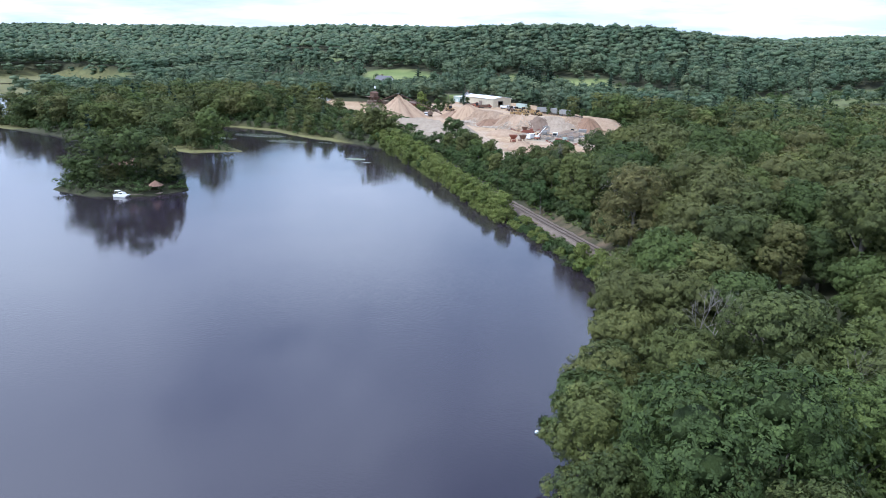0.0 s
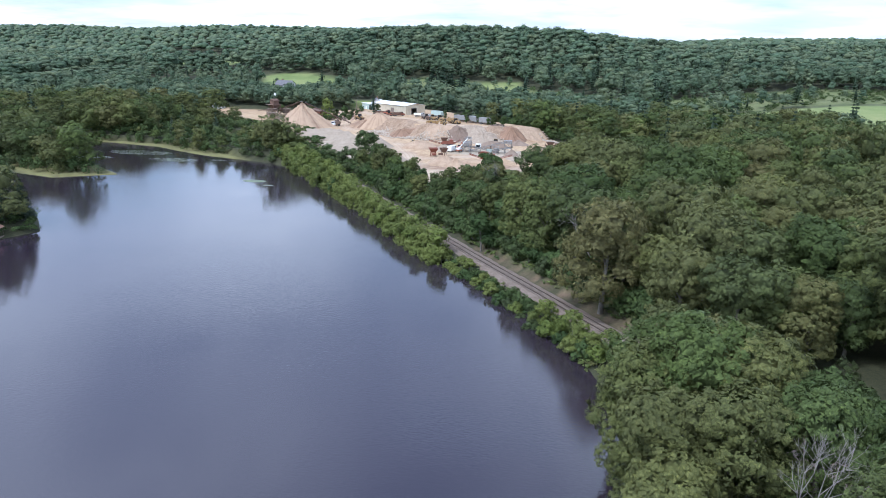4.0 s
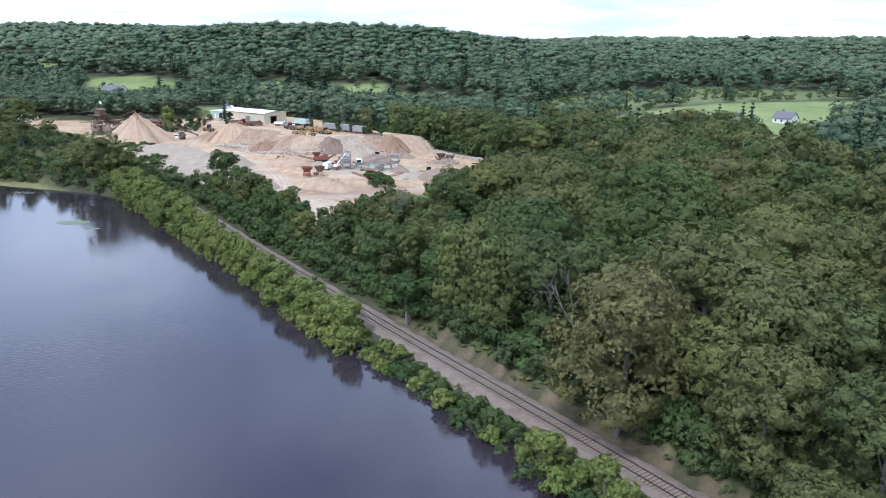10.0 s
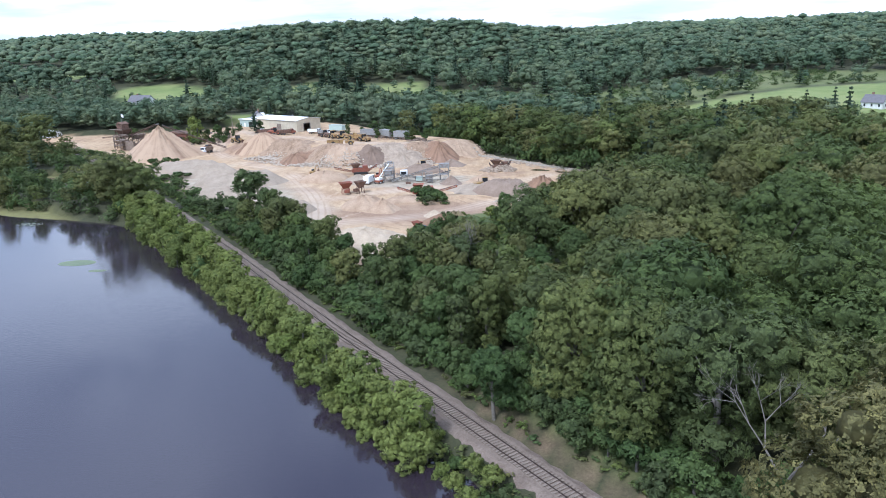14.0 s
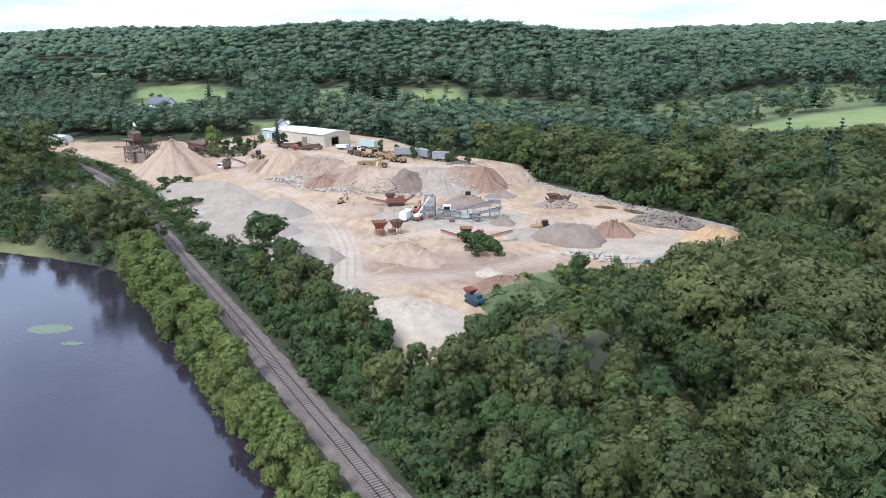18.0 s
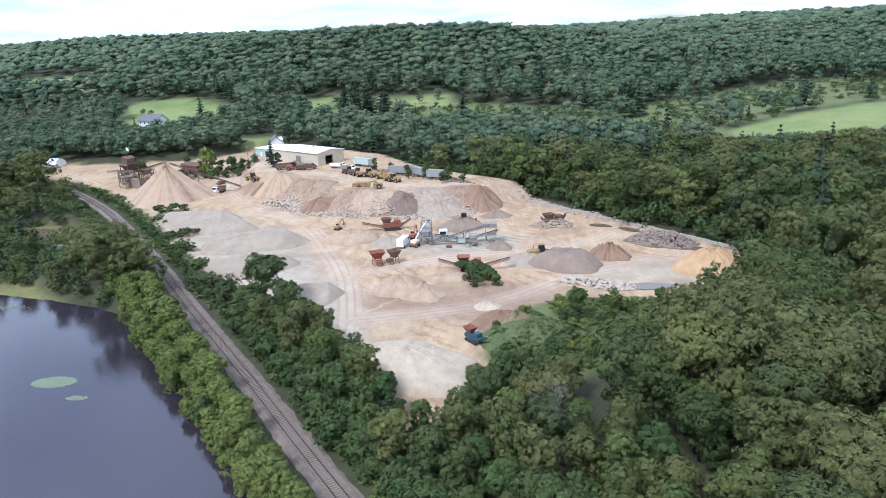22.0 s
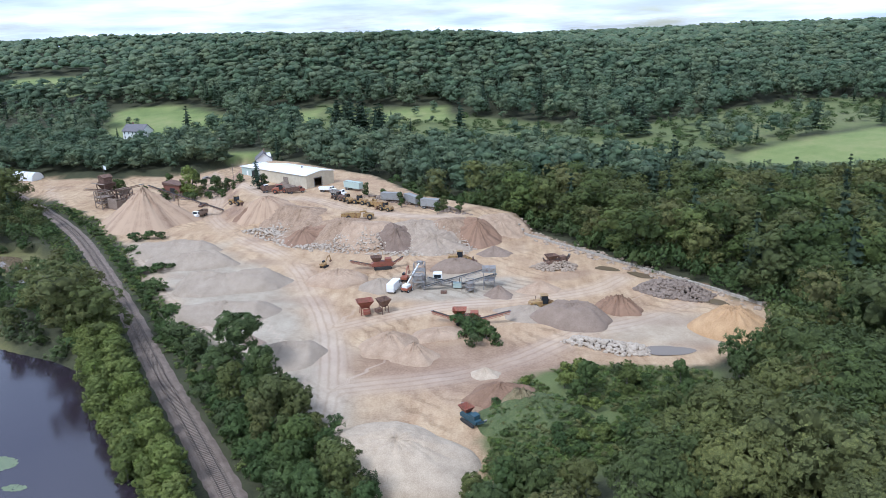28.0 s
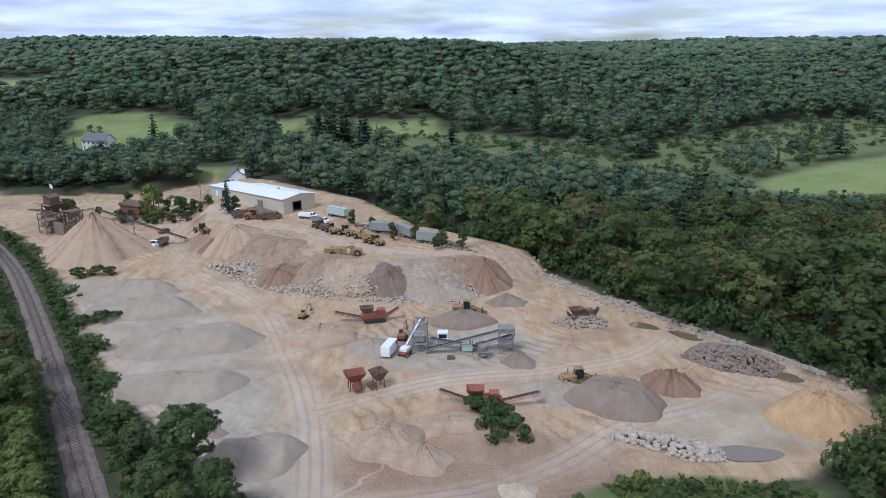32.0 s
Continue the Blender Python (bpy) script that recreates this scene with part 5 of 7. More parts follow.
def prism(outline, depth):
    """A shape drawn in x and z, given depth along y."""
    n = len(outline)
    v = [(x, y, z) for y in (-depth / 2, depth / 2) for x, z in outline]
    bm = bmesh.new()
    q = [bm.verts.new(p) for p in v]
    bm.faces.new(q[:n][::-1])
    bm.faces.new(q[n:])
    for k in range(n):
        j = (k + 1) % n
        bm.faces.new((q[k], q[j], q[n + j], q[n + k]))
    bmesh.ops.recalc_face_normals(bm, faces=bm.faces)
    return bm


def bm_mesh(name, bm, mat, bevel=0.0):
    if bevel:
        bmesh.ops.bevel(bm, geom=list(bm.edges), offset=bevel, segments=1, affect="EDGES", profile=0.7)
    me = bpy.data.meshes.new(name)
    bm.to_mesh(me)
    bm.free()
    me.materials.append(mat)
    return me


def bm_boxes(pieces):
    """Boxes (x, y, z, size x, size y, size z[, turn]) as one bmesh."""
    bm = bmesh.new()
    for p in pieces:
        m = Matrix.LocRotScale(p[:3], Euler((0, 0, p[6] if len(p) > 6 else 0)), p[3:6])
        bmesh.ops.create_cube(bm, size=1, matrix=m)
    return bm


def ribbed(name, a, b, rib=0.4, along="X", rough=0.5):
    """Profiled metal sheet."""
    m, t, s = material(name, rough)
    vec = t.nodes.new("ShaderNodeTexCoord").outputs["Object"]
    w = t.nodes.new("ShaderNodeTexWave")
    w.bands_direction = along
    w.inputs["Scale"].default_value = 0.314 / rib
    t.links.new(vec, w.inputs["Vector"])
    n = noise_tex(t, 0.5, 6, vec, 0.65)
    c = ramp_of(t, n.outputs["Fac"], [(0.35, a), (0.65, b)])
    t.links.new(c.outputs[0], s.inputs["Base Color"])
    bump_of(t, s, w.outputs["Fac"], 0.5, 0.06)
    return m


CREAM = ribbed("cream_cladding", (0.50, 0.43, 0.31), (0.60, 0.53, 0.40))
WHITE_ROOF = ribbed("white_roof", (0.70, 0.70, 0.68), (0.82, 0.82, 0.80), 0.5)
# Near black: plain paint, and the shade of open doorways drawn on slabs.
DARK = grainy("black_and_doorway_shade", (0.012, 0.011, 0.01), (0.03, 0.028, 0.026), 1, 6, 0.7)
WHITE = painted("white_paint", (0.78, 0.78, 0.76), (0.5, 0.48, 0.45), 0.62)

# ---- building and machine parts ----


def cyl(radius, depth, axis="X", segs=14, bevel=0.0, at=(0, 0, 0)):
    bm = bmesh.new()
    turn = {"X": Euler((0, math.pi / 2, 0)), "Y": Euler((math.pi / 2, 0, 0)), "Z": Euler((0, 0, 0))}[axis]
    bmesh.ops.create_cone(bm, cap_ends=True, segments=segs, radius1=radius, radius2=radius, depth=depth, matrix=Matrix.LocRotScale(at, turn, None))
    if bevel:
        bmesh.ops.bevel(bm, geom=[e for e in bm.edges if e.calc_face_angle(0) > 1], offset=bevel, segments=2, affect="EDGES", profile=0.6)
    return bm


def bar_mesh(name, pieces, mat, sides=4):
    """Round or square bars between pairs of points (a, b, radius)."""
    v, f = stack([tube(a, b, r, r, sides) for a, b, r in pieces])
    return mesh_of(name, v, f, [mat])


def thing(name, x, y, turn, label, category, z=None, group=""):
    ob = new(name)
    ob.location, ob.rotation_euler = (x, y, ground_z(x, y) if z is None else z), (0, 0, turn)
    return tagged(ob, label, category, group)


YELLOW = painted("yellow_paint", (0.33, 0.215, 0.085), wear=0.5)
ORANGE = painted("orange_paint", (0.30, 0.095, 0.052), wear=0.52)
RED = painted("rusty_red_paint", (0.24, 0.078, 0.050), wear=0.5)
DULL_WHITE = painted("dull_white_paint", (0.27, 0.27, 0.26), (0.22, 0.20, 0.18), 0.5)
BLUE = painted("blue_paint", (0.030, 0.075, 0.100), wear=0.6)
STEEL = painted("grey_steel", (0.27, 0.262, 0.25), (0.20, 0.14, 0.10), 0.5, 0.6, 0.2)
RUST = painted("rusted_steel", (0.17, 0.10, 0.07), (0.09, 0.055, 0.04), 0.48, 0.85)
RUBBER = grainy("rubber", (0.015, 0.015, 0.015), (0.05, 0.048, 0.045), 2, 10, 0.9)
TIMBER = grainy("weathered_timber", (0.14, 0.10, 0.075), (0.30, 0.24, 0.19), 1, 7)
GREEN_WALL = painted("pale_green_paint", (0.42, 0.50, 0.45), (0.3, 0.3, 0.28), 0.6)
SHINGLE = grainy("grey_shingle", (0.10, 0.095, 0.10), (0.19, 0.18, 0.19), 1.2, 8)
BROWN_SHINGLE = grainy("brown_shingle", (0.16, 0.09, 0.06), (0.28, 0.17, 0.12), 1.2, 8)
CLAPBOARD = ribbed("white_clapboard", (0.66, 0.66, 0.64), (0.78, 0.78, 0.77), 0.2, "Z")
PLASTIC = grainy("white_film", (0.66, 0.67, 0.66), (0.82, 0.83, 0.82), 0.5, 6, 0.4)
RED_WALL = painted("red_brown_boards", (0.20, 0.075, 0.05), (0.12, 0.08, 0.06), 0.5, 0.8)


def glass_material():
    m, t, b = material("dark_glass", 0.06)
    b.inputs["Base Color"].default_value = (0.02, 0.025, 0.03, 1)
    return m


GLASS = glass_material()


def wheel(parent, x, y, r, w, rim=YELLOW):
    tyre = part("wheel", bm_mesh("tyre", cyl(r, w, "Y", 18, 0.12 * r, (x, y, r)), RUBBER), parent)
    part("rim", bm_mesh("rim", cyl(r * 0.5, w * 1.06, "Y", 12, 0.02, (x, y, r)), rim), tyre)


def windows(parent, spots, name="window"):
    for x, y, z, sx, sy, sz in spots:
        part(name, bm_mesh(name, bm_boxes([(x, y, z, sx, sy, sz)]), GLASS), parent)


def build_warehouse():
    shed = new("warehouse")
    shed.location, shed.rotation_euler = (-84.5, 317.5, 8.35), (0, 0, math.atan2(0.797, 0.6))
    tagged(shed, "long cream metal warehouse with a white low-pitched roof", "warehouse")
    # local x runs across the gable end, local y back along the long wall
    L, W, H, R = 33.0, 15.0, 5.7, 1.1
    part("long_wall", bm_mesh("long_wall", bm_boxes([(0.1, L / 2, H / 2, 0.2, L, H)]), CREAM), shed, "cream ribbed metal wall")
    part("long_wall", bm_mesh("long_wall", bm_boxes([(W - 0.1, L / 2, H / 2, 0.2, L, H)]), CREAM), shed)
    gab = prism([(0.2, 0), (4.2, 0), (4.2, 4.0), (8.2, 4.0), (8.2, 0), (W - 0.2, 0), (W - 0.2, H), (W / 2, H + R), (0.2, H)], 0.2)
    gm = bm_mesh("gable_wall", gab, CREAM)
    part("gable_wall", gm, shed).location = (0, 0.1, 0)
    full = bm_mesh("gable_wall", prism([(0.2, 0), (W - 0.2, 0), (W - 0.2, H), (W / 2, H + R), (0.2, H)], 0.2), CREAM)
    part("gable_wall", full, shed).location = (0, L - 0.1, 0)
    part("floor_slab", bm_mesh("floor_slab", bm_boxes([(W / 2, L / 2, -0.1, W - 0.5, L - 0.5, 0.2)]), CONCRETE), shed)
    for sx in (1, -1):
        bm = prism([(-0.4, H - 0.06), (W / 2 + 0.02, H + R), (W / 2 + 0.02, H + R + 0.16), (-0.4, H + 0.10)], L + 0.9)
        if sx < 0:
            bmesh.ops.scale(bm, vec=(-1, 1, 1), verts=bm.verts)
            bmesh.ops.translate(bm, vec=(W, 0, 0), verts=bm.verts)
            bmesh.ops.reverse_faces(bm, faces=bm.faces)
        part("roof_slope", bm_mesh("roof_slope", bm, WHITE_ROOF), shed, "white ribbed metal roof").location = (0, L / 2, 0)
    part("door_frame", bm_mesh("door_frame", bm_boxes([(4.1, -0.04, 2.05, 0.25, 0.12, 4.1), (8.3, -0.04, 2.05, 0.25, 0.12, 4.1), (6.2, -0.04, 4.1, 4.4, 0.12, 0.25)]), STEEL), shed)
    part("side_door", bm_mesh("side_door", bm_boxes([(-0.04, 14, 1.9, 0.12, 3.4, 3.8)]), TIMBER), shed, "brown sliding door")
    part("gutter", bm_mesh("gutter", cyl(0.09, L, "Y", 8, 0, (-0.45, L / 2, H - 0.1)), WHITE), shed)
    part("gutter", bm_mesh("gutter", cyl(0.09, L, "Y", 8, 0, (W + 0.45, L / 2, H - 0.1)), WHITE), shed)
    part("roof_vent", bm_mesh("roof_vent", cyl(0.35, 0.9, "Z", 10, 0.05, (W / 2, 12, H + R + 0.4)), STEEL), shed)
    annex = thing("annex", -113, 343.5, math.atan2(0.797, 0.6), "low pale green shed with a flat white roof beside the warehouse", "shed", 8.3)
    part("wall", bm_mesh("wall", bm_boxes([(7, 8, 2.0, 12, 15, 4.0)]), GREEN_WALL), annex)
    part("roof", bm_mesh("roof", bm_boxes([(7, 8, 4.15, 13, 16, 0.3)]), WHITE_ROOF, 0.05), annex)
    # Slab on the closed wall, coloured near black like a shaded doorway.
    part("door", bm_mesh("door", bm_boxes([(0.97, 6, 1.5, 0.1, 3, 3)]), DARK), annex)
    part("door", bm_mesh("door", bm_boxes([(0.97, 11, 1.2, 0.1, 1.2, 2.4)]), WHITE), annex)


def house(x, y, turn, L, W, H, label, roof=SHINGLE, dormers=0, z=None):
    h = thing("house", x, y, turn, label, "house", z)
    R = W * 0.42
    part("wall", bm_mesh("wall", prism([(-W / 2, -0.6), (W / 2, -0.6), (W / 2, H), (0, H + R), (-W / 2, H)], L), CLAPBOARD), h)
    for s in (1, -1):
        part("roof", bm_mesh("roof", prism([(s * (W / 2 + 0.5), H - 0.3), (0, H + R + 0.1), (0, H + R + 0.35), (s * (W / 2 + 0.5), H)], L + 0.8), roof), h)
    part("chimney", bm_mesh("chimney", bm_boxes([(0.4, L * 0.2, H + R + 0.4, 0.8, 1.0, 2.0)]), BROWN_SHINGLE), h)
    n = max(3, int(L / 3))
    for s in (1, -1):
        for lv in range(2 if H > 4 else 1):
            for k in range(n):
                w = part("window", bm_mesh("window_frame", bm_boxes([(s * (W / 2 + 0.02), (k + 0.5) / n * L - L / 2, 1.6 + 2.8 * lv, 0.10, 1.2, 1.6)]), WHITE), h)
                part("pane", bm_mesh("pane", bm_boxes([(s * (W / 2 + 0.05), (k + 0.5) / n * L - L / 2, 1.6 + 2.8 * lv, 0.08, 0.95, 1.35)]), GLASS), w)
        for k in (-1, 1):
            w = part("window", bm_mesh("window_frame", bm_boxes([(k * W * 0.22, s * (L / 2 + 0.02), 1.6, 1.1, 0.1, 1.5)]), WHITE), h)
            part("pane", bm_mesh("pane", bm_boxes([(k * W * 0.22, s * (L / 2 + 0.05), 1.6, 0.9, 0.08, 1.3)]), GLASS), w)
    part("door", bm_mesh("door", bm_boxes([(W / 2 + 0.06, 0, 1.0, 0.1, 1.0, 2.1)]), RED_WALL), h)
    for k in range(dormers):
        yy = (k + 0.5) / dormers * L - L / 2
        dm = part("dormer", bm_mesh("dormer", prism([(-0.9, 0), (0.9, 0), (0.9, 1.5), (0, 2.3), (-0.9, 1.5)], 2.6), CLAPBOARD), h)
        dm.location, dm.rotation_euler = (W * 0.3, yy, H + 0.2), (0, 0, math.pi / 2)
        part("pane", bm_mesh("pane", bm_boxes([(0, -1.32, 0.9, 0.9, 0.08, 1.0)]), GLASS), dm)
    return h


def greenhouse(x, y, turn):
    g = thing("hoop_shed", x, y, turn, "white plastic hoop shed beside the track", "shed")
    n, L, r = 14, 15.0, 3.6
    arc = [(r * math.cos(a), r * 1.15 * math.sin(a)) for a in np.linspace(0, math.pi, n)]
    inner = [(0.96 * a, 0.96 * b) for a, b in arc[::-1]]
    part("cover", bm_mesh("cover", prism(arc + inner, L), PLASTIC), g, "white stretched film cover")
    part("end_wall", bm_mesh("end_wall", prism([(0.95 * a, 0.95 * b) for a, b in arc], 0.08), WHITE), g).location = (0, L / 2 - 0.1, 0)
    part("end_wall", bm_mesh("end_wall", prism([(0.95 * a, 0.95 * b) for a, b in arc], 0.08), WHITE), g).location = (0, -L / 2 + 0.1, 0)
    for k in range(5):
        rib = [((r + 0.05) * math.cos(a), (r + 0.05) * 1.15 * math.sin(a)) for a in np.linspace(0, math.pi, n)]
        yy = -L / 2 + 0.2 + k * (L - 0.4) / 4
        part("hoop", bar_mesh("hoop", [((a[0], yy, a[1]), (b[0], yy, b[1]), 0.06) for a, b in zip(rib, rib[1:])], STEEL), g)


def conveyor(parent, a, b, width, mat, legs=True, belt=RUBBER):
    """A truss conveyor between two points given in the parent's frame."""
    a, b = np.array(a, float), np.array(b, float)
    d = b - a
    n = np.array((-d[1], d[0], 0))
    n = n / np.linalg.norm(n) * width / 2
    up = np.array((0, 0, 0.55))
    c = part("conveyor", bar_mesh("truss", [(a + s * n, b + s * n, 0.07) for s in (1, -1)] + [(a + s * n - up, b + s * n - up, 0.06) for s in (1, -1)]
             + [(a + d * k / 10 + s * n, a + d * (k + 0.5) / 10 + s * n - up, 0.04) for k in range(10) for s in (1, -1)]
             + [(a + d * (k + 0.5) / 10 + s * n - up, a + d * (k + 1) / 10 + s * n, 0.04) for k in range(10) for s in (1, -1)]
             + [(a + d * k / 8 + n, a + d * k / 8 - n, 0.05) for k in range(9)], mat), parent)
    t = np.array((0, 0, 0.07))
    v = np.array([a + n * 0.85 + t, b + n * 0.85 + t, b + t * 0.3, a + t * 0.3, b - n * 0.85 + t, a - n * 0.85 + t])
    v = np.concatenate([v, v - (0, 0, 0.05)])
    part("belt", mesh_of("belt", v, [(0, 1, 2, 3), (3, 2, 4, 5), (6, 9, 8, 7), (9, 11, 10, 8)], [belt]), c)
    for p in (a, b):
        part("drum", bar_mesh("drum", [(p + n * 0.9, p - n * 0.9, 0.18)], STEEL, 8), c)
    if legs:
        q = a + d * 0.62
        part("leg", bar_mesh("leg", [(q + n, (*(q + n * 1.5)[:2], 0), 0.08), (q - n, (*(q - n * 1.5)[:2], 0), 0.08), (q * (1, 1, 0.5) + n * 1.2, q * (1, 1, 0.5) - n * 1.2, 0.05)], mat), c)
    return c


def frame_tower(parent, x, y, sx, sy, levels, mat, r=0.11, name="tower_frame"):
    """An open steel frame with floors at the given heights."""
    bars = []
    c = [(x + a * sx / 2, y + b * sy / 2) for a, b in ((-1, -1), (1, -1), (1, 1), (-1, 1))]
    top = levels[-1]
    for k in range(4):
        p, q = c[k], c[(k + 1) % 4]
        bars.append(((*p, 0), (*p, top), r))
        z0 = 0
        for z in levels:
            bars.append(((*p, z), (*q, z), r * 0.8))
            bars.append(((*p, z0), (*q, z), r * 0.5))
            z0 = z
    ob = part(name, bar_mesh(name, bars, mat), parent)
    for z in levels[:-1]:
        part("deck", bm_mesh("deck", bm_boxes([(x, y, z + 0.08, sx * 0.96, sy * 0.96, 0.08)]), mat), ob)
    return ob


def hopper_mesh(name, top, bottom, h, mat, z):
    bm = bmesh.new()
    a = [bm.verts.new((sx * bottom[0] / 2, sy * bottom[1] / 2, z)) for sx, sy in ((-1, -1), (1, -1), (1, 1), (-1, 1))]
    b = [bm.verts.new((sx * top[0] / 2, sy * top[1] / 2, z + h)) for sx, sy in ((-1, -1), (1, -1), (1, 1), (-1, 1))]
    c = [bm.verts.new((sx * (top[0] / 2 - 0.12), sy * (top[1] / 2 - 0.12), z + h)) for sx, sy in ((-1, -1), (1, -1), (1, 1), (-1, 1))]
    e = [bm.verts.new((sx * bottom[0] / 2.4, sy * bottom[1] / 2.4, z + 0.15)) for sx, sy in ((-1, -1), (1, -1), (1, 1), (-1, 1))]
    for k in range(4):
        j = (k + 1) % 4
        bm.faces.new((a[k], a[j], b[j], b[k]))
        bm.faces.new((b[k], b[j], c[j], c[k]))
        bm.faces.new((c[k], c[j], e[j], e[k]))
    bm.faces.new(e)
    bm.faces.new(a[::-1])
    return bm_mesh(name, bm, mat)


def wheel_loader(x, y, turn, label, z=None, mat=YELLOW, s=1.0):
    w = thing("wheel_loader", x, y, turn, label, "loader", z)
    w.scale = (s, s, s)
    part("engine_housing", bm_mesh("engine_housing", prism([(-4.0, 0.9), (-0.9, 0.9), (-0.9, 2.4), (-3.6, 2.15), (-4.0, 1.7)], 2.1), mat, 0.08), w)
    part("front_frame", bm_mesh("front_frame", prism([(-0.9, 0.8), (1.9, 0.8), (1.7, 1.7), (0.4, 2.1), (-0.9, 1.3)], 1.2), mat, 0.06), w)
    cab = part("cab", bm_mesh("cab", prism([(-1.2, 1.5), (0.4, 1.5), (0.55, 2.4), (0.3, 3.5), (-1.1, 3.5)], 1.5), GLASS, 0.05), w, "dark glazed cab")
    part("cab_roof", bm_mesh("cab_roof", bm_boxes([(-0.4, 0, 3.56, 1.8, 1.7, 0.16)]), mat, 0.04), cab)
    for q in (-0.62, 0.62):
        part("lift_arm", bm_mesh("lift_arm", prism([(0.6, 1.9), (0.9, 2.15), (3.6, 1.05), (3.5, 0.7)], 0.22), mat), w).location = (0, q, 0)
    part("bucket", bm_mesh("bucket", prism([(3.3, 1.5), (3.4, 0.35), (4.7, 0.2), (4.7, 0.32), (3.65, 0.6), (3.55, 1.5)], 2.9), RUST), w, "worn steel bucket")
    for a in (-2.7, 1.2):
        for b in (-1.1, 1.1):
            wheel(w, a, b, 0.85, 0.65, mat)
    part("exhaust", bm_mesh("exhaust", cyl(0.08, 0.9, "Z", 8, 0, (-2.3, 0.5, 2.8)), RUST), w)
    return w


def truck(x, y, turn, label, cab=WHITE, body=GREYBROWN, z=None, s=1.0):
    t = thing("dump_truck", x, y, turn, label, "truck", z)
    t.scale = (s, s, s)
    part("chassis", bm_mesh("chassis", bm_boxes([(-0.5, 0, 0.85, 7.6, 1.0, 0.3)]), RUST), t)
    c = part("cab", bm_mesh("cab", prism([(1.6, 0.8), (4.0, 0.8), (4.0, 1.8), (3.0, 2.0), (2.7, 2.9), (1.6, 2.9)], 2.3), cab, 0.08), t)
    part("windscreen", bm_mesh("windscreen", prism([(3.04, 2.02), (2.78, 2.8), (2.74, 2.78), (3.0, 2.0)], 1.9), GLASS), c)
    windows(c, [(2.2, 1.16, 2.35, 0.9, 0.05, 0.7), (2.2, -1.16, 2.35, 0.9, 0.05, 0.7)], "side_window")
    part("bumper", bm_mesh("bumper", bm_boxes([(4.05, 0, 0.85, 0.2, 2.3, 0.35)]), STEEL, 0.03), c)
    part("dump_body", bm_mesh("dump_body", prism([(-4.4, 1.1), (1.3, 1.1), (1.5, 2.7), (1.35, 2.7), (1.15, 1.3), (-4.2, 1.3), (-4.5, 2.5), (-4.65, 2.5)], 2.4), body), t)
    for b in (-1.17, 1.17):
        part("side_board", bm_mesh("side_board", prism([(-4.4, 1.1), (1.3, 1.1), (1.5, 2.6), (-4.6, 2.4)], 0.1), body), t).location = (0, b, 0)
    for a in (-3.4, -2.2, 2.9):
        for b in (-1.0, 1.0):
            wheel(t, a, b, 0.5, 0.32, STEEL)
    return t


def van(x, y, turn, label, s=1.0, mat=WHITE, name="van", z=None):
    v = thing(name, x, y, turn, label, "van" if name == "van" else "car", z)
    v.scale = (s, s, s)
    if name == "van":
        body = [(-3.2, 0.45), (3.2, 0.45), (3.3, 1.3), (2.6, 1.55), (2.2, 2.75), (-3.1, 2.8), (-3.25, 1.5)]
        part("body", bm_mesh("body", prism(body, 2.1), mat, 0.1), v)
        part("windscreen", bm_mesh("windscreen", prism([(2.62, 1.6), (2.27, 2.6), (2.22, 2.58), (2.56, 1.58)], 1.8), GLASS), v)
        windows(v, [(1.6, 1.06, 2.05, 1.0, 0.05, 0.7), (1.6, -1.06, 2.05, 1.0, 0.05, 0.7)], "side_window")
        part("bumper", bm_mesh("bumper", bm_boxes([(3.32, 0, 0.6, 0.14, 2.0, 0.25)]), STEEL, 0.03), v)
        spots, r = (-2.1, 2.2), 0.42
    else:
        body = [(-2.2, 0.35), (2.2, 0.35), (2.25, 0.8), (1.2, 0.95), (0.6, 1.45), (-1.3, 1.45), (-2.0, 0.95), (-2.25, 0.9)]
        part("body", bm_mesh("body", prism(body, 1.75), mat, 0.08), v)
        windows(v, [(-0.3, 0.88, 1.2, 1.7, 0.04, 0.36), (-0.3, -0.88, 1.2, 1.7, 0.04, 0.36)], "side_window")
        part("windscreen", bm_mesh("windscreen", prism([(1.24, 0.98), (0.66, 1.44), (0.62, 1.42), (1.18, 0.96)], 1.5), GLASS), v)
        spots, r = (-1.4, 1.4), 0.32
    for a in spots:
        for b in (-0.95, 0.95):
            wheel(v, a, b * (1 if name == "van" else 0.86), r, 0.24, STEEL)
    return v


def feed_hopper(x, y, turn, label, mat=RED):
    h = thing("feed_hopper", x, y, turn, label, "hopper")
    part("bin", hopper_mesh("bin", (4.2, 3.4), (1.6, 1.4), 1.9, mat, 1.7), h, "flared rusty red steel bin")
    part("leg", bar_mesh("leg", [((-1.2, -1.0, 0), (-1.0, -0.9, 2.0), 0.12)], mat), h)
    part("leg", bar_mesh("leg", [((1.2, -1.0, 0), (1.0, -0.9, 2.0), 0.12)], mat), h)
    part("leg", bar_mesh("leg", [((-1.2, 1.0, 0), (-1.0, 0.9, 2.0), 0.12)], mat), h)
    part("leg", bar_mesh("leg", [((1.2, 1.0, 0), (1.0, 0.9, 2.0), 0.12)], mat), h)
    part("chute", bm_mesh("chute", bm_boxes([(0, -1.7, 1.1, 1.5, 1.8, 0.9)]), mat, 0.05), h)
    part("cross_brace", bar_mesh("cross_brace", [((-1.2, -1.0, 0.3), (1.2, -1.0, 1.4), 0.06), ((1.2, 1.0, 0.3), (-1.2, 1.0, 1.4), 0.06)], mat), h)
    return h


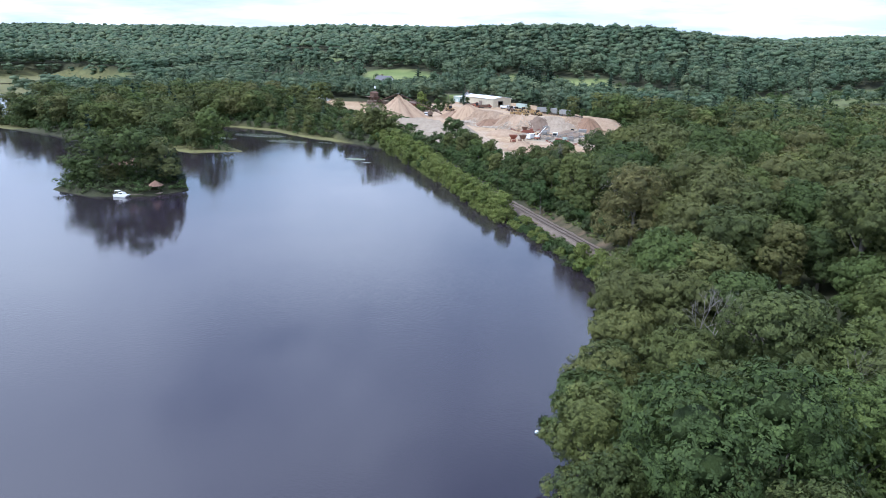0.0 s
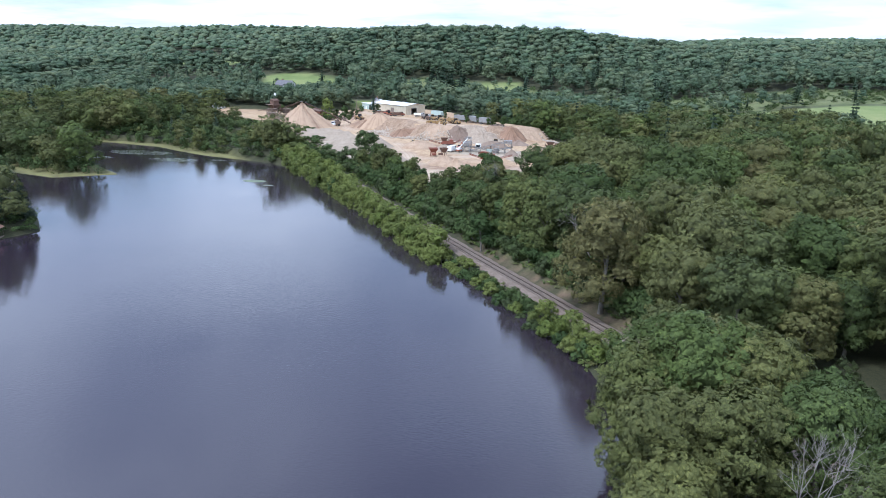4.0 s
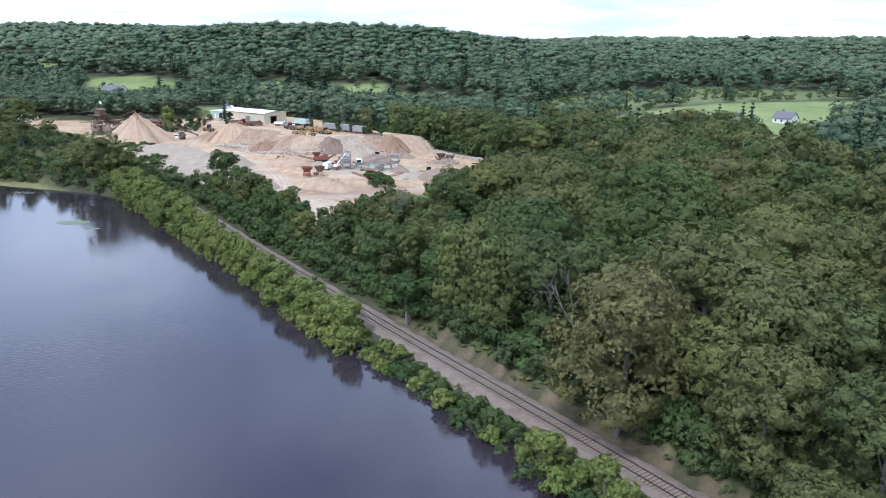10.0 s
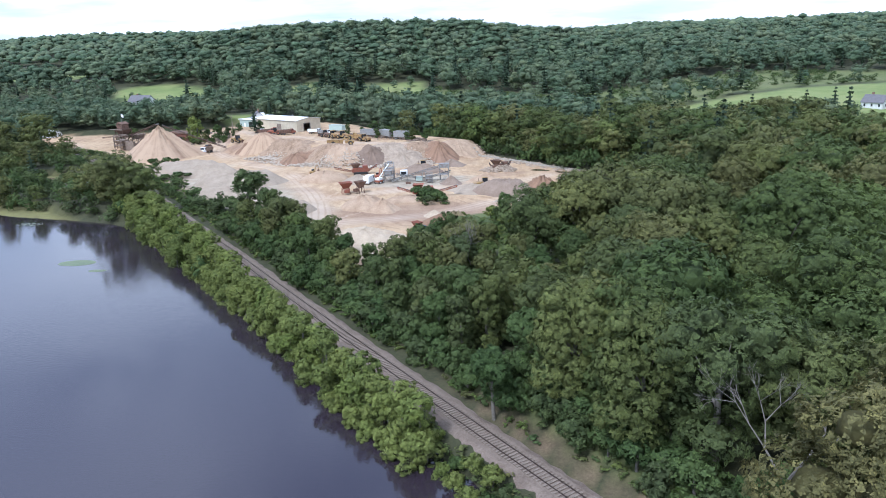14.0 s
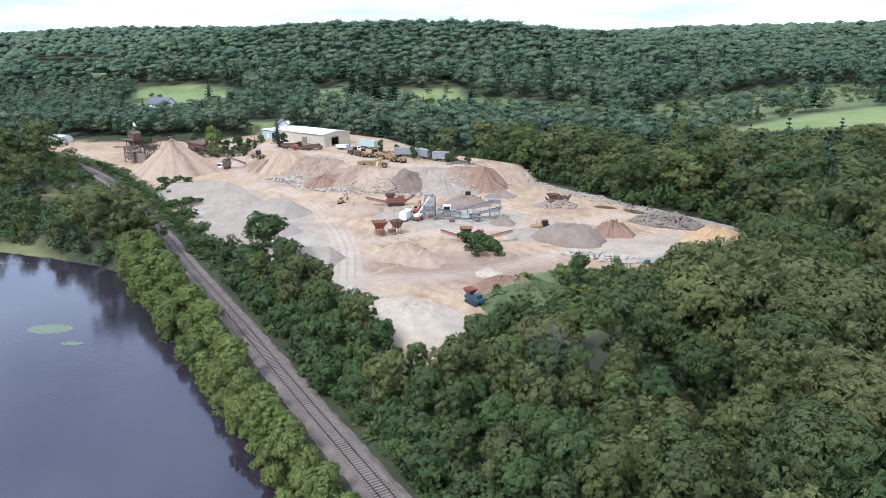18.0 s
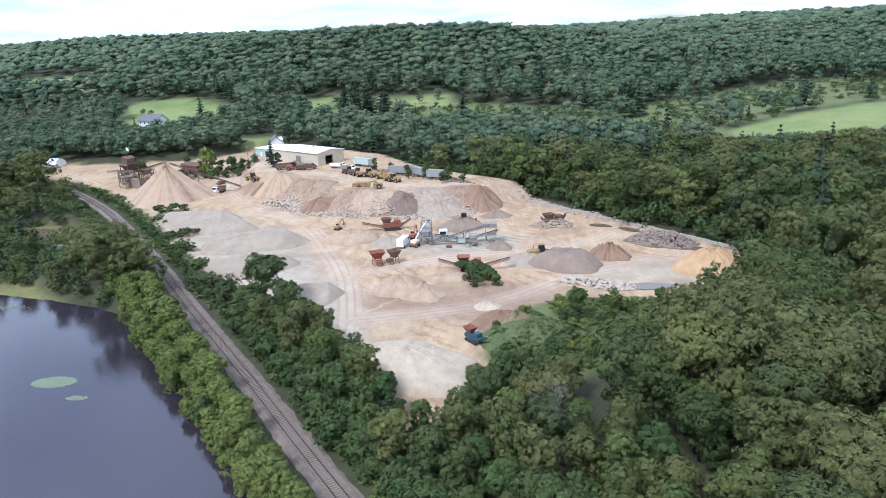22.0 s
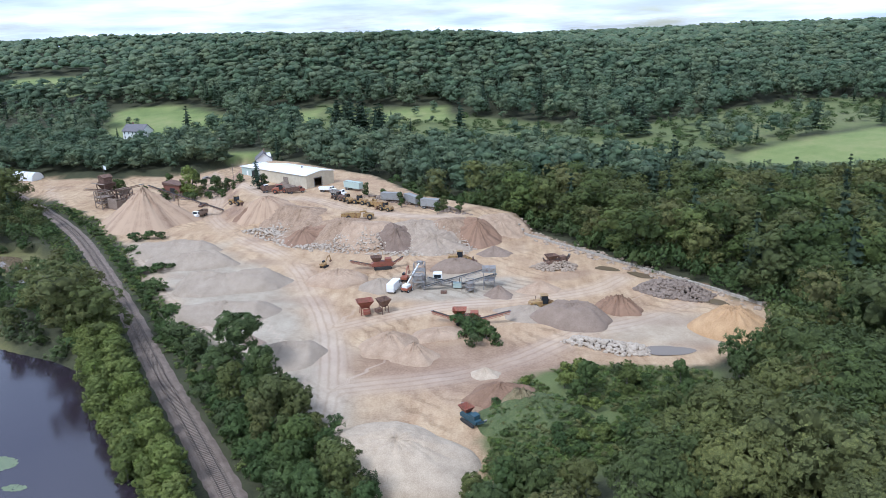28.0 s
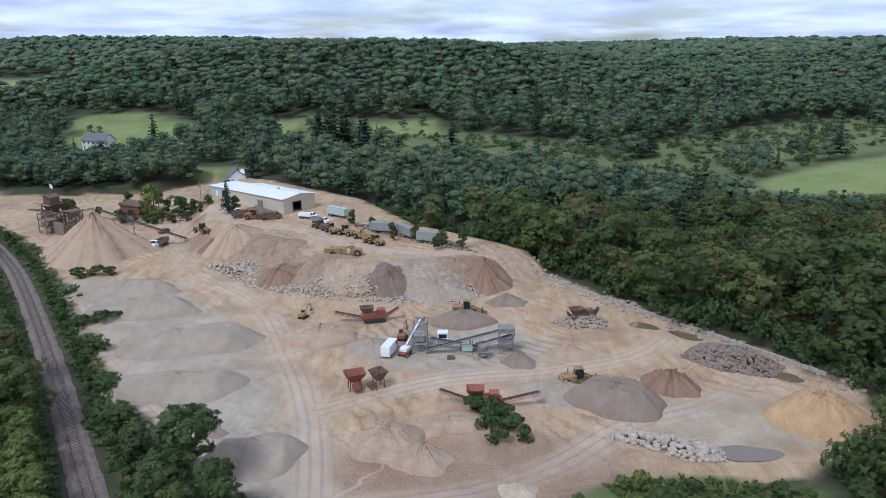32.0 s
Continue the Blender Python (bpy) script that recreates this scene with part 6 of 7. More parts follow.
def mobile_crusher(x, y, turn, label, mat, hop, reach=(7, 6), z=None, size=1.0):
    """A tracked screening or crushing machine with two conveyors."""
    c = thing("mobile_crusher", x, y, turn, label, "crusher", z)
    c.scale = (size, size, size)
    for b in (-1.2, 1.2):
        part("track", bm_mesh("track", prism([(-2.3, 0.0), (2.3, 0.0), (2.7, 0.45), (2.3, 0.9), (-2.3, 0.9), (-2.7, 0.45)], 0.5), RUBBER, 0.05), c).location = (0, b, 0)
    part("body", bm_mesh("body", prism([(-3.2, 0.9), (3.0, 0.9), (3.2, 1.9), (1.5, 2.4), (-2.4, 2.5), (-3.4, 1.7)], 1.9), mat, 0.06), c)
    part("engine_box", bm_mesh("engine_box", bm_boxes([(1.7, 0, 2.6, 1.9, 1.9, 1.2)]), mat, 0.06), c)
    part("bin", hopper_mesh("bin", (3.4, 2.9), (1.8, 1.5), 1.4, hop, 2.5), c, "flared feed bin").location = (-1.8, 0, 0)
    conveyor(c, (2.6, 0, 1.3), (2.6 + reach[0], 0, 3.3), 0.9, mat, False)
    conveyor(c, (-2.4, 0.4, 1.2), (-2.4 - reach[1], 1.2, 2.9), 0.8, mat, False)
    return c


def excavator(x, y, turn, label, mat, s=1.0, z=None):
    e = thing("excavator", x, y, turn, label, "excavator", z)
    e.scale = (s, s, s)
    for b in (-1.1, 1.1):
        part("track", bm_mesh("track", prism([(-1.8, 0.0), (1.8, 0.0), (2.2, 0.45), (1.8, 0.9), (-1.8, 0.9), (-2.2, 0.45)], 0.6), RUBBER, 0.05), e).location = (0, b, 0)
    part("upper_body", bm_mesh("upper_body", bm_boxes([(-0.8, 0, 1.7, 3.2, 2.5, 1.2)]), mat, 0.1), e)
    part("cab", bm_mesh("cab", bm_boxes([(0.7, 0.75, 2.2, 1.4, 1.0, 1.8)]), GLASS, 0.08), e)
    part("boom", bm_mesh("boom", prism([(0.6, 1.9), (0.9, 1.7), (3.6, 4.4), (5.2, 4.5), (5.2, 4.8), (3.4, 4.9)], 0.4), mat), e)
    part("stick", bm_mesh("stick", prism([(5.0, 4.9), (5.4, 4.7), (6.0, 2.2), (5.7, 2.1)], 0.3), mat), e)
    part("bucket", bm_mesh("bucket", prism([(5.5, 2.2), (6.2, 2.2), (6.1, 1.4), (5.4, 1.2), (5.0, 1.6)], 0.9), RUST), e)
    return e


def crushing_plant():
    p = thing("crushing_plant", -17, 208, 0.02, "grey steel crushing and screening plant with sloping conveyors", "plant")
    frame_tower(p, -9.5, 0.5, 3.2, 3.4, (2.4, 4.6), STEEL)
    frame_tower(p, -9.5, 4.2, 3.0, 3.0, (2.0, 4.2, 6.0), STEEL)
    frame_tower(p, 9.5, 0.5, 3.0, 3.0, (2.4, 4.8), STEEL)
    part("screen_box", bm_mesh("screen_box", bm_boxes([(9.5, 0.5, 5.3, 3.6, 2.6, 1.3)]), STEEL, 0.06), p, "grey vibrating screen box")
    part("crusher_body", bm_mesh("crusher_body", bm_boxes([(-9.5, 0.5, 3.4, 2.4, 2.4, 1.6)]), STEEL, 0.1), p)
    conveyor(p, (-8.5, -0.8, 1.0), (8.6, -0.4, 5.6), 1.0, STEEL)
    conveyor(p, (-7, 2.0, 2.6), (3.5, 1.0, 1.0), 1.0, STEEL)
    conveyor(p, (2.8, 2.2, 1.0), (11.5, 3.2, 3.0), 0.9, STEEL)
    g = part("generator", bm_mesh("generator", bm_boxes([(1.0, 0.4, 1.0, 2.4, 1.4, 1.4)]), GREEN_WALL, 0.06), p)
    part("exhaust", bm_mesh("exhaust", cyl(0.12, 1.6, "Z", 8, 0, (1.6, 0.4, 2.4)), RUST), g)
    part("cone_crusher", bm_mesh("cone_crusher", cyl(1.0, 2.2, "Z", 14, 0.15, (4.4, -2.6, 1.6)), STEEL), p)
    frame_tower(p, 4.4, -2.6, 2.2, 2.2, (1.6, 3.4), STEEL, 0.09)
    part("control_cabin", bm_mesh("control_cabin", bm_boxes([(-4.5, 3.6, 2.4, 2.4, 2.0, 2.2)]), WHITE, 0.06), p)
    windows(p, [(-4.5, 2.58, 2.7, 1.8, 0.06, 0.9)], "cabin_window")
    part("cabin_stand", bar_mesh("cabin_stand", [((-4.5 + a, 3.6 + b, 0), (-4.5 + a, 3.6 + b, 1.4), 0.09) for a in (-1, 1) for b in (-0.8, 0.8)], STEEL), p)
    part("skid", bm_mesh("skid", bm_boxes([(-2.6, -3.4, 0.35, 1.6, 0.9, 0.7)]), RUST, 0.05), p)


def screening_tower():
    """The old timber and steel sand plant by the track."""
    p = thing("sand_plant", -172, 318, -0.55, "old rusty timber and steel sand screening plant", "plant")
    frame_tower(p, 0, 0, 6, 5, (3, 6, 9.5), RUST, 0.2)
    part("bin", hopper_mesh("bin", (6.4, 5.4), (2.5, 2.2), 3.0, RUST, 6.2), p)
    part("screen_house", bm_mesh("screen_house", bm_boxes([(0, 0, 10.8, 4.6, 3.8, 2.4)]), RUST, 0.06), p)
    part("roof", bm_mesh("roof", prism([(-2.7, 12.0), (2.7, 12.0), (0, 13.1)], 4.4), RUST), p)
    frame_tower(p, 8, 3, 5, 4.5, (2.5, 5, 7), TIMBER, 0.18)
    part("bin", hopper_mesh("bin", (5, 4.6), (2, 1.8), 2.4, TIMBER, 4.6), p).location = (8, 3, 0)
    frame_tower(p, 14, 1, 4, 4, (2.5, 5.5), RUST, 0.15)
    conveyor(p, (-22, 2, 4.2), (-2, 0, 6.4), 1.4, RUST)
    conveyor(p, (3, 0, 6.0), (41.8, -8.9, 14.2), 2.0, RUST)
    frame_tower(p, 5, -5, 5, 4.5, (2.4, 4.8, 7.2), TIMBER, 0.2)
    frame_tower(p, -6, 2, 4.5, 5, (2.6, 5.2), TIMBER, 0.2)
    part("bunker_wall", bm_mesh("bunker_wall", bm_boxes([(10, -4.5, 2.2, 9, 0.5, 4.4), (14.2, -1.5, 1.8, 0.5, 6, 3.6)]), TIMBER, 0.05), p, "dark plank bunker wall")
    part("walkway", bm_mesh("walkway", bm_boxes([(-1, -3.2, 9.4, 10, 1.1, 0.12)]), TIMBER), p)
    conveyor(p, (62, 12, 2.0), (43, -7, 13.6), 1.3, RUST)
    part("mast", bar_mesh("mast", [((0, 0, 12.8), (0, 0, 17.0), 0.07)], STEEL, 6), p)
    f = [(0.1 + 0.3 * k, 0.10 * math.sin(k * 1.3), 16.9 - 0.06 * k - 1.5 * j) for j in range(2) for k in range(7)]
    f = np.array(f)
    f = np.concatenate([f, f + (0, 0.02, 0)])
    q = grid_faces(7, 2)
    part("flag", mesh_of("flag", f, np.concatenate([q, q[:, ::-1] + 14]), [PLASTIC]), p, "pale flag hanging from the mast")
    part("stair", bar_mesh("stair", [((3.4, -3, 0), (3.4, 2.5, 6), 0.1), ((4.2, -3, 0), (4.2, 2.5, 6), 0.1)] + [((3.4, -3 + 5.5 * k / 14, 6 * k / 14), (4.2, -3 + 5.5 * k / 14, 6 * k / 14), 0.06) for k in range(15)], RUST), p)


def utility_pole(x, y, h=9.5, turn=0.0):
    p = thing("utility_pole", x, y, turn, "weathered wooden utility pole with a crossarm", "pole")
    part("post", bm_mesh("post", cyl(0.14, h + 0.6, "Z", 8, 0, (0, 0, h / 2 - 0.3)), TIMBER), p)
    part("crossarm", bm_mesh("crossarm", bm_boxes([(0, 0, h - 0.6, 2.2, 0.12, 0.14)]), TIMBER), p)
    for a in (-0.9, 0.9):
        part("insulator", bm_mesh("insulator", cyl(0.06, 0.2, "Z", 8, 0, (a, 0, h - 0.45)), GLASS), p)


def trailer(x, y, turn, label, L=12.0, mat=DULL_WHITE, z=None):
    t = thing("box_trailer", x, y, turn, label, "trailer", z)
    part("box", bm_mesh("box", bm_boxes([(0, 0, 2.3, L, 2.5, 2.6)]), mat, 0.05), t)
    part("frame", bm_mesh("frame", bm_boxes([(0, 0, 0.85, L, 1.0, 0.25)]), RUST), t)
    part("roof_rim", bm_mesh("roof_rim", bm_boxes([(0, 1.23, 3.62, L, 0.06, 0.1), (0, -1.23, 3.62, L, 0.06, 0.1)]), STEEL), t)
    for a in (-L * 0.36, -L * 0.26):
        for b in (-1.0, 1.0):
            wheel(t, a, b, 0.48, 0.3, STEEL)
    part("landing_leg", bar_mesh("landing_leg", [((L * 0.3, 0.8, 0), (L * 0.3, 0.8, 1), 0.07), ((L * 0.3, -0.8, 0), (L * 0.3, -0.8, 1), 0.07)], RUST), t)


def scraper(x, y, turn, label, mat=YELLOW, z=None):
    s = thing("motor_scraper", x, y, turn, label, "scraper", z)
    part("tractor", bm_mesh("tractor", prism([(1.4, 0.9), (5.0, 0.9), (5.2, 1.9), (3.0, 2.2), (1.4, 2.0)], 2.0), mat, 0.08), s)
    part("bowl", bm_mesh("bowl", prism([(-4.2, 0.6), (0.2, 0.6), (0.8, 2.4), (0.5, 2.6), (-4.4, 2.9)], 2.8), mat, 0.06), s)
    part("gooseneck", bm_mesh("gooseneck", prism([(0.4, 2.4), (0.4, 2.9), (2.4, 3.1), (2.9, 2.1), (2.4, 2.1), (2.0, 2.5)], 0.6), mat, 0.05), s)
    part("engine", bm_mesh("engine", bm_boxes([(-5.2, 0, 1.9, 1.8, 1.6, 1.4)]), mat, 0.08), s)
    part("canopy", bm_mesh("canopy", bm_boxes([(2.2, 0.5, 3.6, 1.6, 1.3, 0.1)]), mat), s)
    part("canopy_post", bar_mesh("canopy_post", [((2.2 + a, 0.5 + b, 2.1), (2.2 + a, 0.5 + b, 3.6), 0.05) for a in (-0.6, 0.6) for b in (-0.5, 0.5)], mat), s)
    for a in (-3.6, 3.6):
        for b in (-1.35, 1.35):
            wheel(s, a, b, 0.95, 0.6, mat)


def boom_lift():
    b = thing("boom_lift", -29.5, 206, 1.15, "red boom lift with a long white raised boom", "lift")
    part("chassis", bm_mesh("chassis", bm_boxes([(0, 0, 0.9, 2.8, 2.0, 0.7)]), ORANGE, 0.08), b)
    part("turntable", bm_mesh("turntable", bm_boxes([(-0.2, 0, 1.6, 2.0, 1.7, 0.8)]), WHITE, 0.08), b)
    part("boom", bar_mesh("boom", [((0, 0, 1.9), (7.0, 0, 5.8), 0.22)], WHITE), b)
    part("basket", bm_mesh("basket", bm_boxes([(7.4, 0, 5.9, 0.9, 1.6, 0.9)]), STEEL, 0.04), b)
    for a in (-1, 1):
        for c in (-0.95, 0.95):
            wheel(b, a, c, 0.45, 0.35, WHITE)


def concrete_wall():
    """Interlocking concrete blocks along the forest edge of the yard."""
    w = new("block_wall")
    w.location = (0, 0, 0)
    tagged(w, "low wall of pale concrete blocks along the forest", "wall")
    me = bm_mesh("block", bm_boxes([(0, 0, 0.3, 1.75, 0.7, 0.75)]), CONCRETE, 0.04)
    line = spline([(2, 264), (20, 243), (36, 224), (50, 207), (60, 194)], 1.85)
    r = np.random.RandomState(71)
    d = np.gradient(line, axis=0)
    for (x, y), (a, b) in zip(line, d):
        ob = part("block", me, w)
        ob.location, ob.rotation_euler = (x, y, ground_z(x, y) + r.uniform(-0.05, 0.05)), (0, 0, math.atan2(b, a) + r.normal(0, 0.03))


def lakeside():
    b = thing("motorboat", -125.5, 27.0, 0.15, "small white motorboat moored at the island", "boat", -0.1)
    hull = prism([(-2.6, 0.1), (1.6, 0.0), (2.7, 0.9), (2.7, 1.0), (-2.6, 0.85)], 2.0)
    part("hull", bm_mesh("hull", hull, WHITE, 0.12), b)
    part("cabin", bm_mesh("cabin", prism([(-0.6, 0.9), (1.4, 0.9), (0.9, 1.6), (-0.6, 1.7)], 1.5), WHITE, 0.06), b)
    windows(b, [(0.2, -0.77, 1.3, 0.9, 0.04, 0.35), (0.2, 0.77, 1.3, 0.9, 0.04, 0.35)])
    part("canopy", bm_mesh("canopy", bm_boxes([(-1.3, 0, 2.1, 1.6, 1.7, 0.07)]), WHITE), b)
    part("canopy_post", bar_mesh("canopy_post", [((-1.3 + a, c, 0.8), (-1.3 + a, c, 2.1), 0.03) for a in (-0.7, 0.7) for c in (-0.75, 0.75)], STEEL), b)
    part("outboard", bm_mesh("outboard", bm_boxes([(-2.8, 0, 0.8, 0.4, 0.4, 0.9)]), DARK, 0.05), b)
    g = thing("gazebo", -119.0, 35.2, 0.3, "small brown gazebo with a pointed roof by the water", "gazebo", 0.35)
    part("deck", bm_mesh("deck", bm_boxes([(0, 0, 0.1, 4.4, 3.4, 0.25)]), TIMBER), g)
    for a in (-1.6, 1.6):
        for c in (-1.2, 1.2):
            part("post", bar_mesh("post", [((a, c, 0.2), (a, c, 2.5), 0.08)], TIMBER), g)
    bm = bmesh.new()
    bmesh.ops.create_cone(bm, cap_ends=True, segments=6, radius1=2.6, radius2=0.05, depth=1.7, matrix=Matrix.Translation((0, 0, 3.3)))
    part("roof", bm_mesh("roof", bm, BROWN_SHINGLE), g)
    part("railing", bar_mesh("railing", [((-1.6, -1.2, 1.1), (1.6, -1.2, 1.1), 0.05), ((-1.6, 1.2, 1.1), (1.6, 1.2, 1.1), 0.05)], TIMBER), g)
    d = thing("dock", -122.5, 30.5, 0.5, "small grey wooden dock at the island", "dock", 0.0)
    for k in range(8):
        part("plank", bm_mesh("plank", bm_boxes([(-1.75 + 0.5 * k, 0, 0.45, 0.45, 1.6, 0.08)]), TIMBER), d)
    part("pile", bar_mesh("pile", [((-1.6, 0.6, -1.2), (-1.6, 0.6, 0.6), 0.09), ((1.6, 0.6, -1.2), (1.6, 0.6, 0.6), 0.09)], TIMBER), d)
    c = thing("pavilion", -138, 45, 0.2, "open tan-roofed pavilion among the island's trees", "pavilion")
    for s in (1, -1):
        part("roof", bm_mesh("roof", prism([(s * 3.6, 4.4), (0, 6.0), (0, 6.15), (s * 3.6, 4.55)], 9), BROWN_SHINGLE), c).rotation_euler = (0, 0, math.pi / 2)
    for a in (-4, 4):
        for e in (-3, 3):
            part("post", bar_mesh("post", [((a, e, 0), (a, e, 4.6), 0.12)], TIMBER), c)
    y = thing("buoy", 31.5, -68.7, 0, "small white round mooring buoy on the lake", "buoy", 0.0)
    bm = bmesh.new()
    bmesh.ops.create_icosphere(bm, subdivisions=2, radius=0.32, matrix=Matrix.Translation((0, 0, 0.12)))
    part("float", bm_mesh("float", bm, WHITE), y)
    part("ring", bm_mesh("ring", cyl(0.34, 0.08, "Z", 14, 0, (0, 0, 0.12)), BLUE), y)
    r = np.random.RandomState(81)
    pads = []
    for cx, cy, rx, ry, n in ((-92.5, 128.5, 4.4, 2.3, 1000), (-84, 122, 2.0, 0.8, 90), (-176, 181, 16, 6, 700), (-150, 166, 12, 5, 420), (-188, 163, 10, 4, 300), (-130, 170, 5, 2, 60)):
        for _ in range(n):
            a, u = r.uniform(0, 6.28), math.sqrt(r.uniform())
            pads.append((cx + rx * u * math.cos(a), cy + ry * u * math.sin(a), r.uniform(0.15, 0.34)))
    t = np.linspace(0.3, 6.0, 8)
    disc = np.c_[np.cos(t), np.sin(t), np.zeros(8)]
    V = [disc * (s, s, 1) + (x, yy, 0.012 + 0.01 * r.uniform()) for x, yy, s in pads]
    V = np.concatenate([np.r_[v, [v.mean(0)]] for v in V])
    F = np.concatenate([np.array([(k, k + 1, 8) for k in range(7)]) + 9 * n for n in range(len(pads))])
    lily = grainy("lily_pad", (0.11, 0.145, 0.075), (0.20, 0.235, 0.13), 0.4, 4, 0.45)
    tagged(new("lily_pads", mesh_of("lily_pads", V, F, [lily])), "patches of pale green lily pads on the lake", "water lilies", kind="stuff")


def ponds():
    for k, (x, y, rx, ry, turn, label) in enumerate(((30.5, 168.5, 5.0, 2.6, -0.1, "shallow muddy puddle at the yard edge"), (26, 224, 3.2, 2.0, -0.5, "brown-green puddle in the yard"), (34.5, 218, 4.5, 1.6, -0.8, "brown puddle below the block wall"), (48.5, 197.5, 3.6, 1.8, -0.4, "brown puddle beside the rubble"), (-650, 470, 62, 15, 0.5, "pale pool in the far marsh"), (-168, 241, 12, 7, -0.6, "brown swamp pool beside the railway"), (-144, 221, 6, 5, 0.3, "small brown swamp pool"))):
        a = np.arange(32) * math.pi / 16
        r = np.random.RandomState(90 + k)
        e = 1 + 0.10 * np.sin(2 * a + r.uniform(0, 6)) + 0.08 * np.sin(3 * a + r.uniform(0, 6)) + 0.05 * np.sin(5 * a + r.uniform(0, 6))
        px, py = rx * e * np.cos(a), ry * e * np.sin(a)
        c, s = math.cos(turn), math.sin(turn)
        gx, gy = px * c - py * s + x, px * s + py * c + y
        z = height(gx, gy).max() + 0.05
        v = np.r_[np.c_[gx - x, gy - y, np.zeros(32)], [(0, 0, 0)]]
        f = np.array([(n, (n + 1) % 32, 32) for n in range(32)])
        ob = new("puddle", mesh_of("puddle", v, f, [POND]))
        ob.location = (x, y, z)
        tagged(ob, label, "puddle", kind="structure")


def yard_things():
    van(-33, 207, 1.35, "white box van parked beside the crushing plant")
    boom_lift()
    crushing_plant()
    screening_tower()
    feed_hopper(-38, 190, 0.35, "rusty red feed hopper standing in the yard")
    h = feed_hopper(-33.4, 190.5, -0.9, "narrow rusty feed hopper standing in the yard", RUST)
    h.scale = (0.75, 0.9, 1.05)
    mobile_crusher(-12.5, 183.5, 0.0, "orange tracked crusher behind a leafy bush", ORANGE, ORANGE, (7.5, 6))
    mobile_crusher(-10.3, 138.5, -0.9, "blue mobile screener with a red feed bin", BLUE, RED, (3.2, 2.6), size=0.72)
    mobile_crusher(-39, 226, 0.25, "dark red mobile screener with a raised conveyor", RED, RUST, (3.5, 7))
    wheel_loader(6.5, 193, 0.15, "yellow wheel loader beside a gravel mound", s=1.05)
    wheel_loader(-16, 231.5, -0.1, "yellow wheel loader below the bank")
    wheel_loader(-107, 296, -0.5, "yellow loader digging at the tan bank")
    excavator(-57, 228, 1.2, "small yellow excavator in the yard", YELLOW, 0.6)
    excavator(-31, 215, 1.4, "pale red excavator behind the van", ORANGE, 0.7)
    scraper(-52.5, 263.5, 0.2, "yellow motor scraper parked on the bank")
    truck(-121.5, 292.5, -1.75, "white dump truck with a grey tipping body")
    van(-127.5, 311, -1.9, "dark small car on the yard road", 1.0, RUST, "car")
    wheel_loader(-93, 310, 0.1, "orange loader parked behind the tan bank", mat=ORANGE)
    truck(-98, 313, 0.3, "orange truck parked behind the tan bank", ORANGE, RUST)
    truck(-74, 311, -0.3, "white tank truck parked beside the warehouse", WHITE, WHITE, s=0.85)
    truck(-68, 303.5, -0.5, "white flatbed truck parked on the bank", WHITE, STEEL, s=0.85)
    wheel_loader(-57, 288, 2.6, "old yellow loader in a parked row")
    scraper(-49, 281.5, 2.4, "old yellow scraper in a parked row")
    wheel_loader(-45.5, 277, 2.5, "tan loader in a parked row", s=0.9)
    trailer(-45, 291, -0.25, "white box trailer parked at the forest edge", 8)
    trailer(-36.5, 286, -0.95, "pale box trailer parked at the forest edge", 9)
    trailer(-29, 278, -0.4, "white box trailer behind shrubs", 7)
    trailer(-64, 314, -0.6, "pale blue container trailer beside the warehouse", 9, GREEN_WALL)
    mobile_crusher(12, 226.5, 0.4, "rusty dismantled crusher on a scrap pile", RUST, RUST, (1.5, 1.5))
    wheel_loader(-62, 291, 2.2, "old rusty yellow loader in a parked row", s=0.95)
    wheel_loader(-66.5, 296, 2.4, "rusty loader in a parked row", mat=RUST, s=0.9)
    truck(-87, 309.5, 0.5, "rusty red truck parked beside the warehouse", RED, RUST, s=0.9)
    truck(-103, 318, -0.8, "white truck parked below the spruce", WHITE, RUST, s=0.8)
    stones("plant_scrap", "rusty scrap and broken timber strewn behind the sand cone", spread(300, [(-158, 330), (-146, 322), (-128, 330), (-122, 340), (-140, 348), (-156, 344)], 9, (0.3, 0.7)), 0.5, ASPHALT_RUBBLE, 9, "scrap")
    stones("scrap_row", "row of rusty scrap and broken stone beside the warehouse", spread(260, [(-101, 325), (-92, 314), (-86, 316), (-96, 329)], 7, (0.5, 1.2)), 0.6, ASPHALT_RUBBLE, 7, "scrap")
    stones("scrap_edge", "scrap and stones between the parked machines and the wood", spread(320, [(-60, 300), (-50, 294), (-26, 274), (-14, 268), (-20, 278), (-46, 303)], 8, (0.4, 0.9)), 0.55, ASPHALT_RUBBLE, 8, "scrap")
    concrete_wall()
    greenhouse(-249, 380, 1.25)
    utility_pole(-126.7, 347)
    utility_pole(-160, 420)
    utility_pole(-140, 300, 8)
    house(-236, 478, 1.25, 17, 9, 5.6, "large white two-storey house with a grey roof below a meadow", dormers=0)
    house(-127, 394, 0.35, 10, 8, 3.2, "small white house with dormers behind the yard", dormers=3)
    house(208, 352, 0.6, 11, 8, 3, "small pale house beside a lawn", dormers=0)
    red = thing("red_shed", -151, 339, -0.3, "dark red-brown board shed behind the sand pile", "shed")
    part("wall", bm_mesh("wall", bm_boxes([(0, 0, 2.2, 9, 6, 4.4)]), RED_WALL), red)
    part("roof", bm_mesh("roof", prism([(-4.9, 4.3), (4.9, 4.3), (4.9, 4.5), (-4.9, 5.6)], 6.8), RUST), red)
    # No opening here: the doorway's shade is the slab's near-black colour.
    part("door", bm_mesh("door", bm_boxes([(0.5, -3.04, 1.5, 2.8, 0.1, 3.0)]), DARK), red)
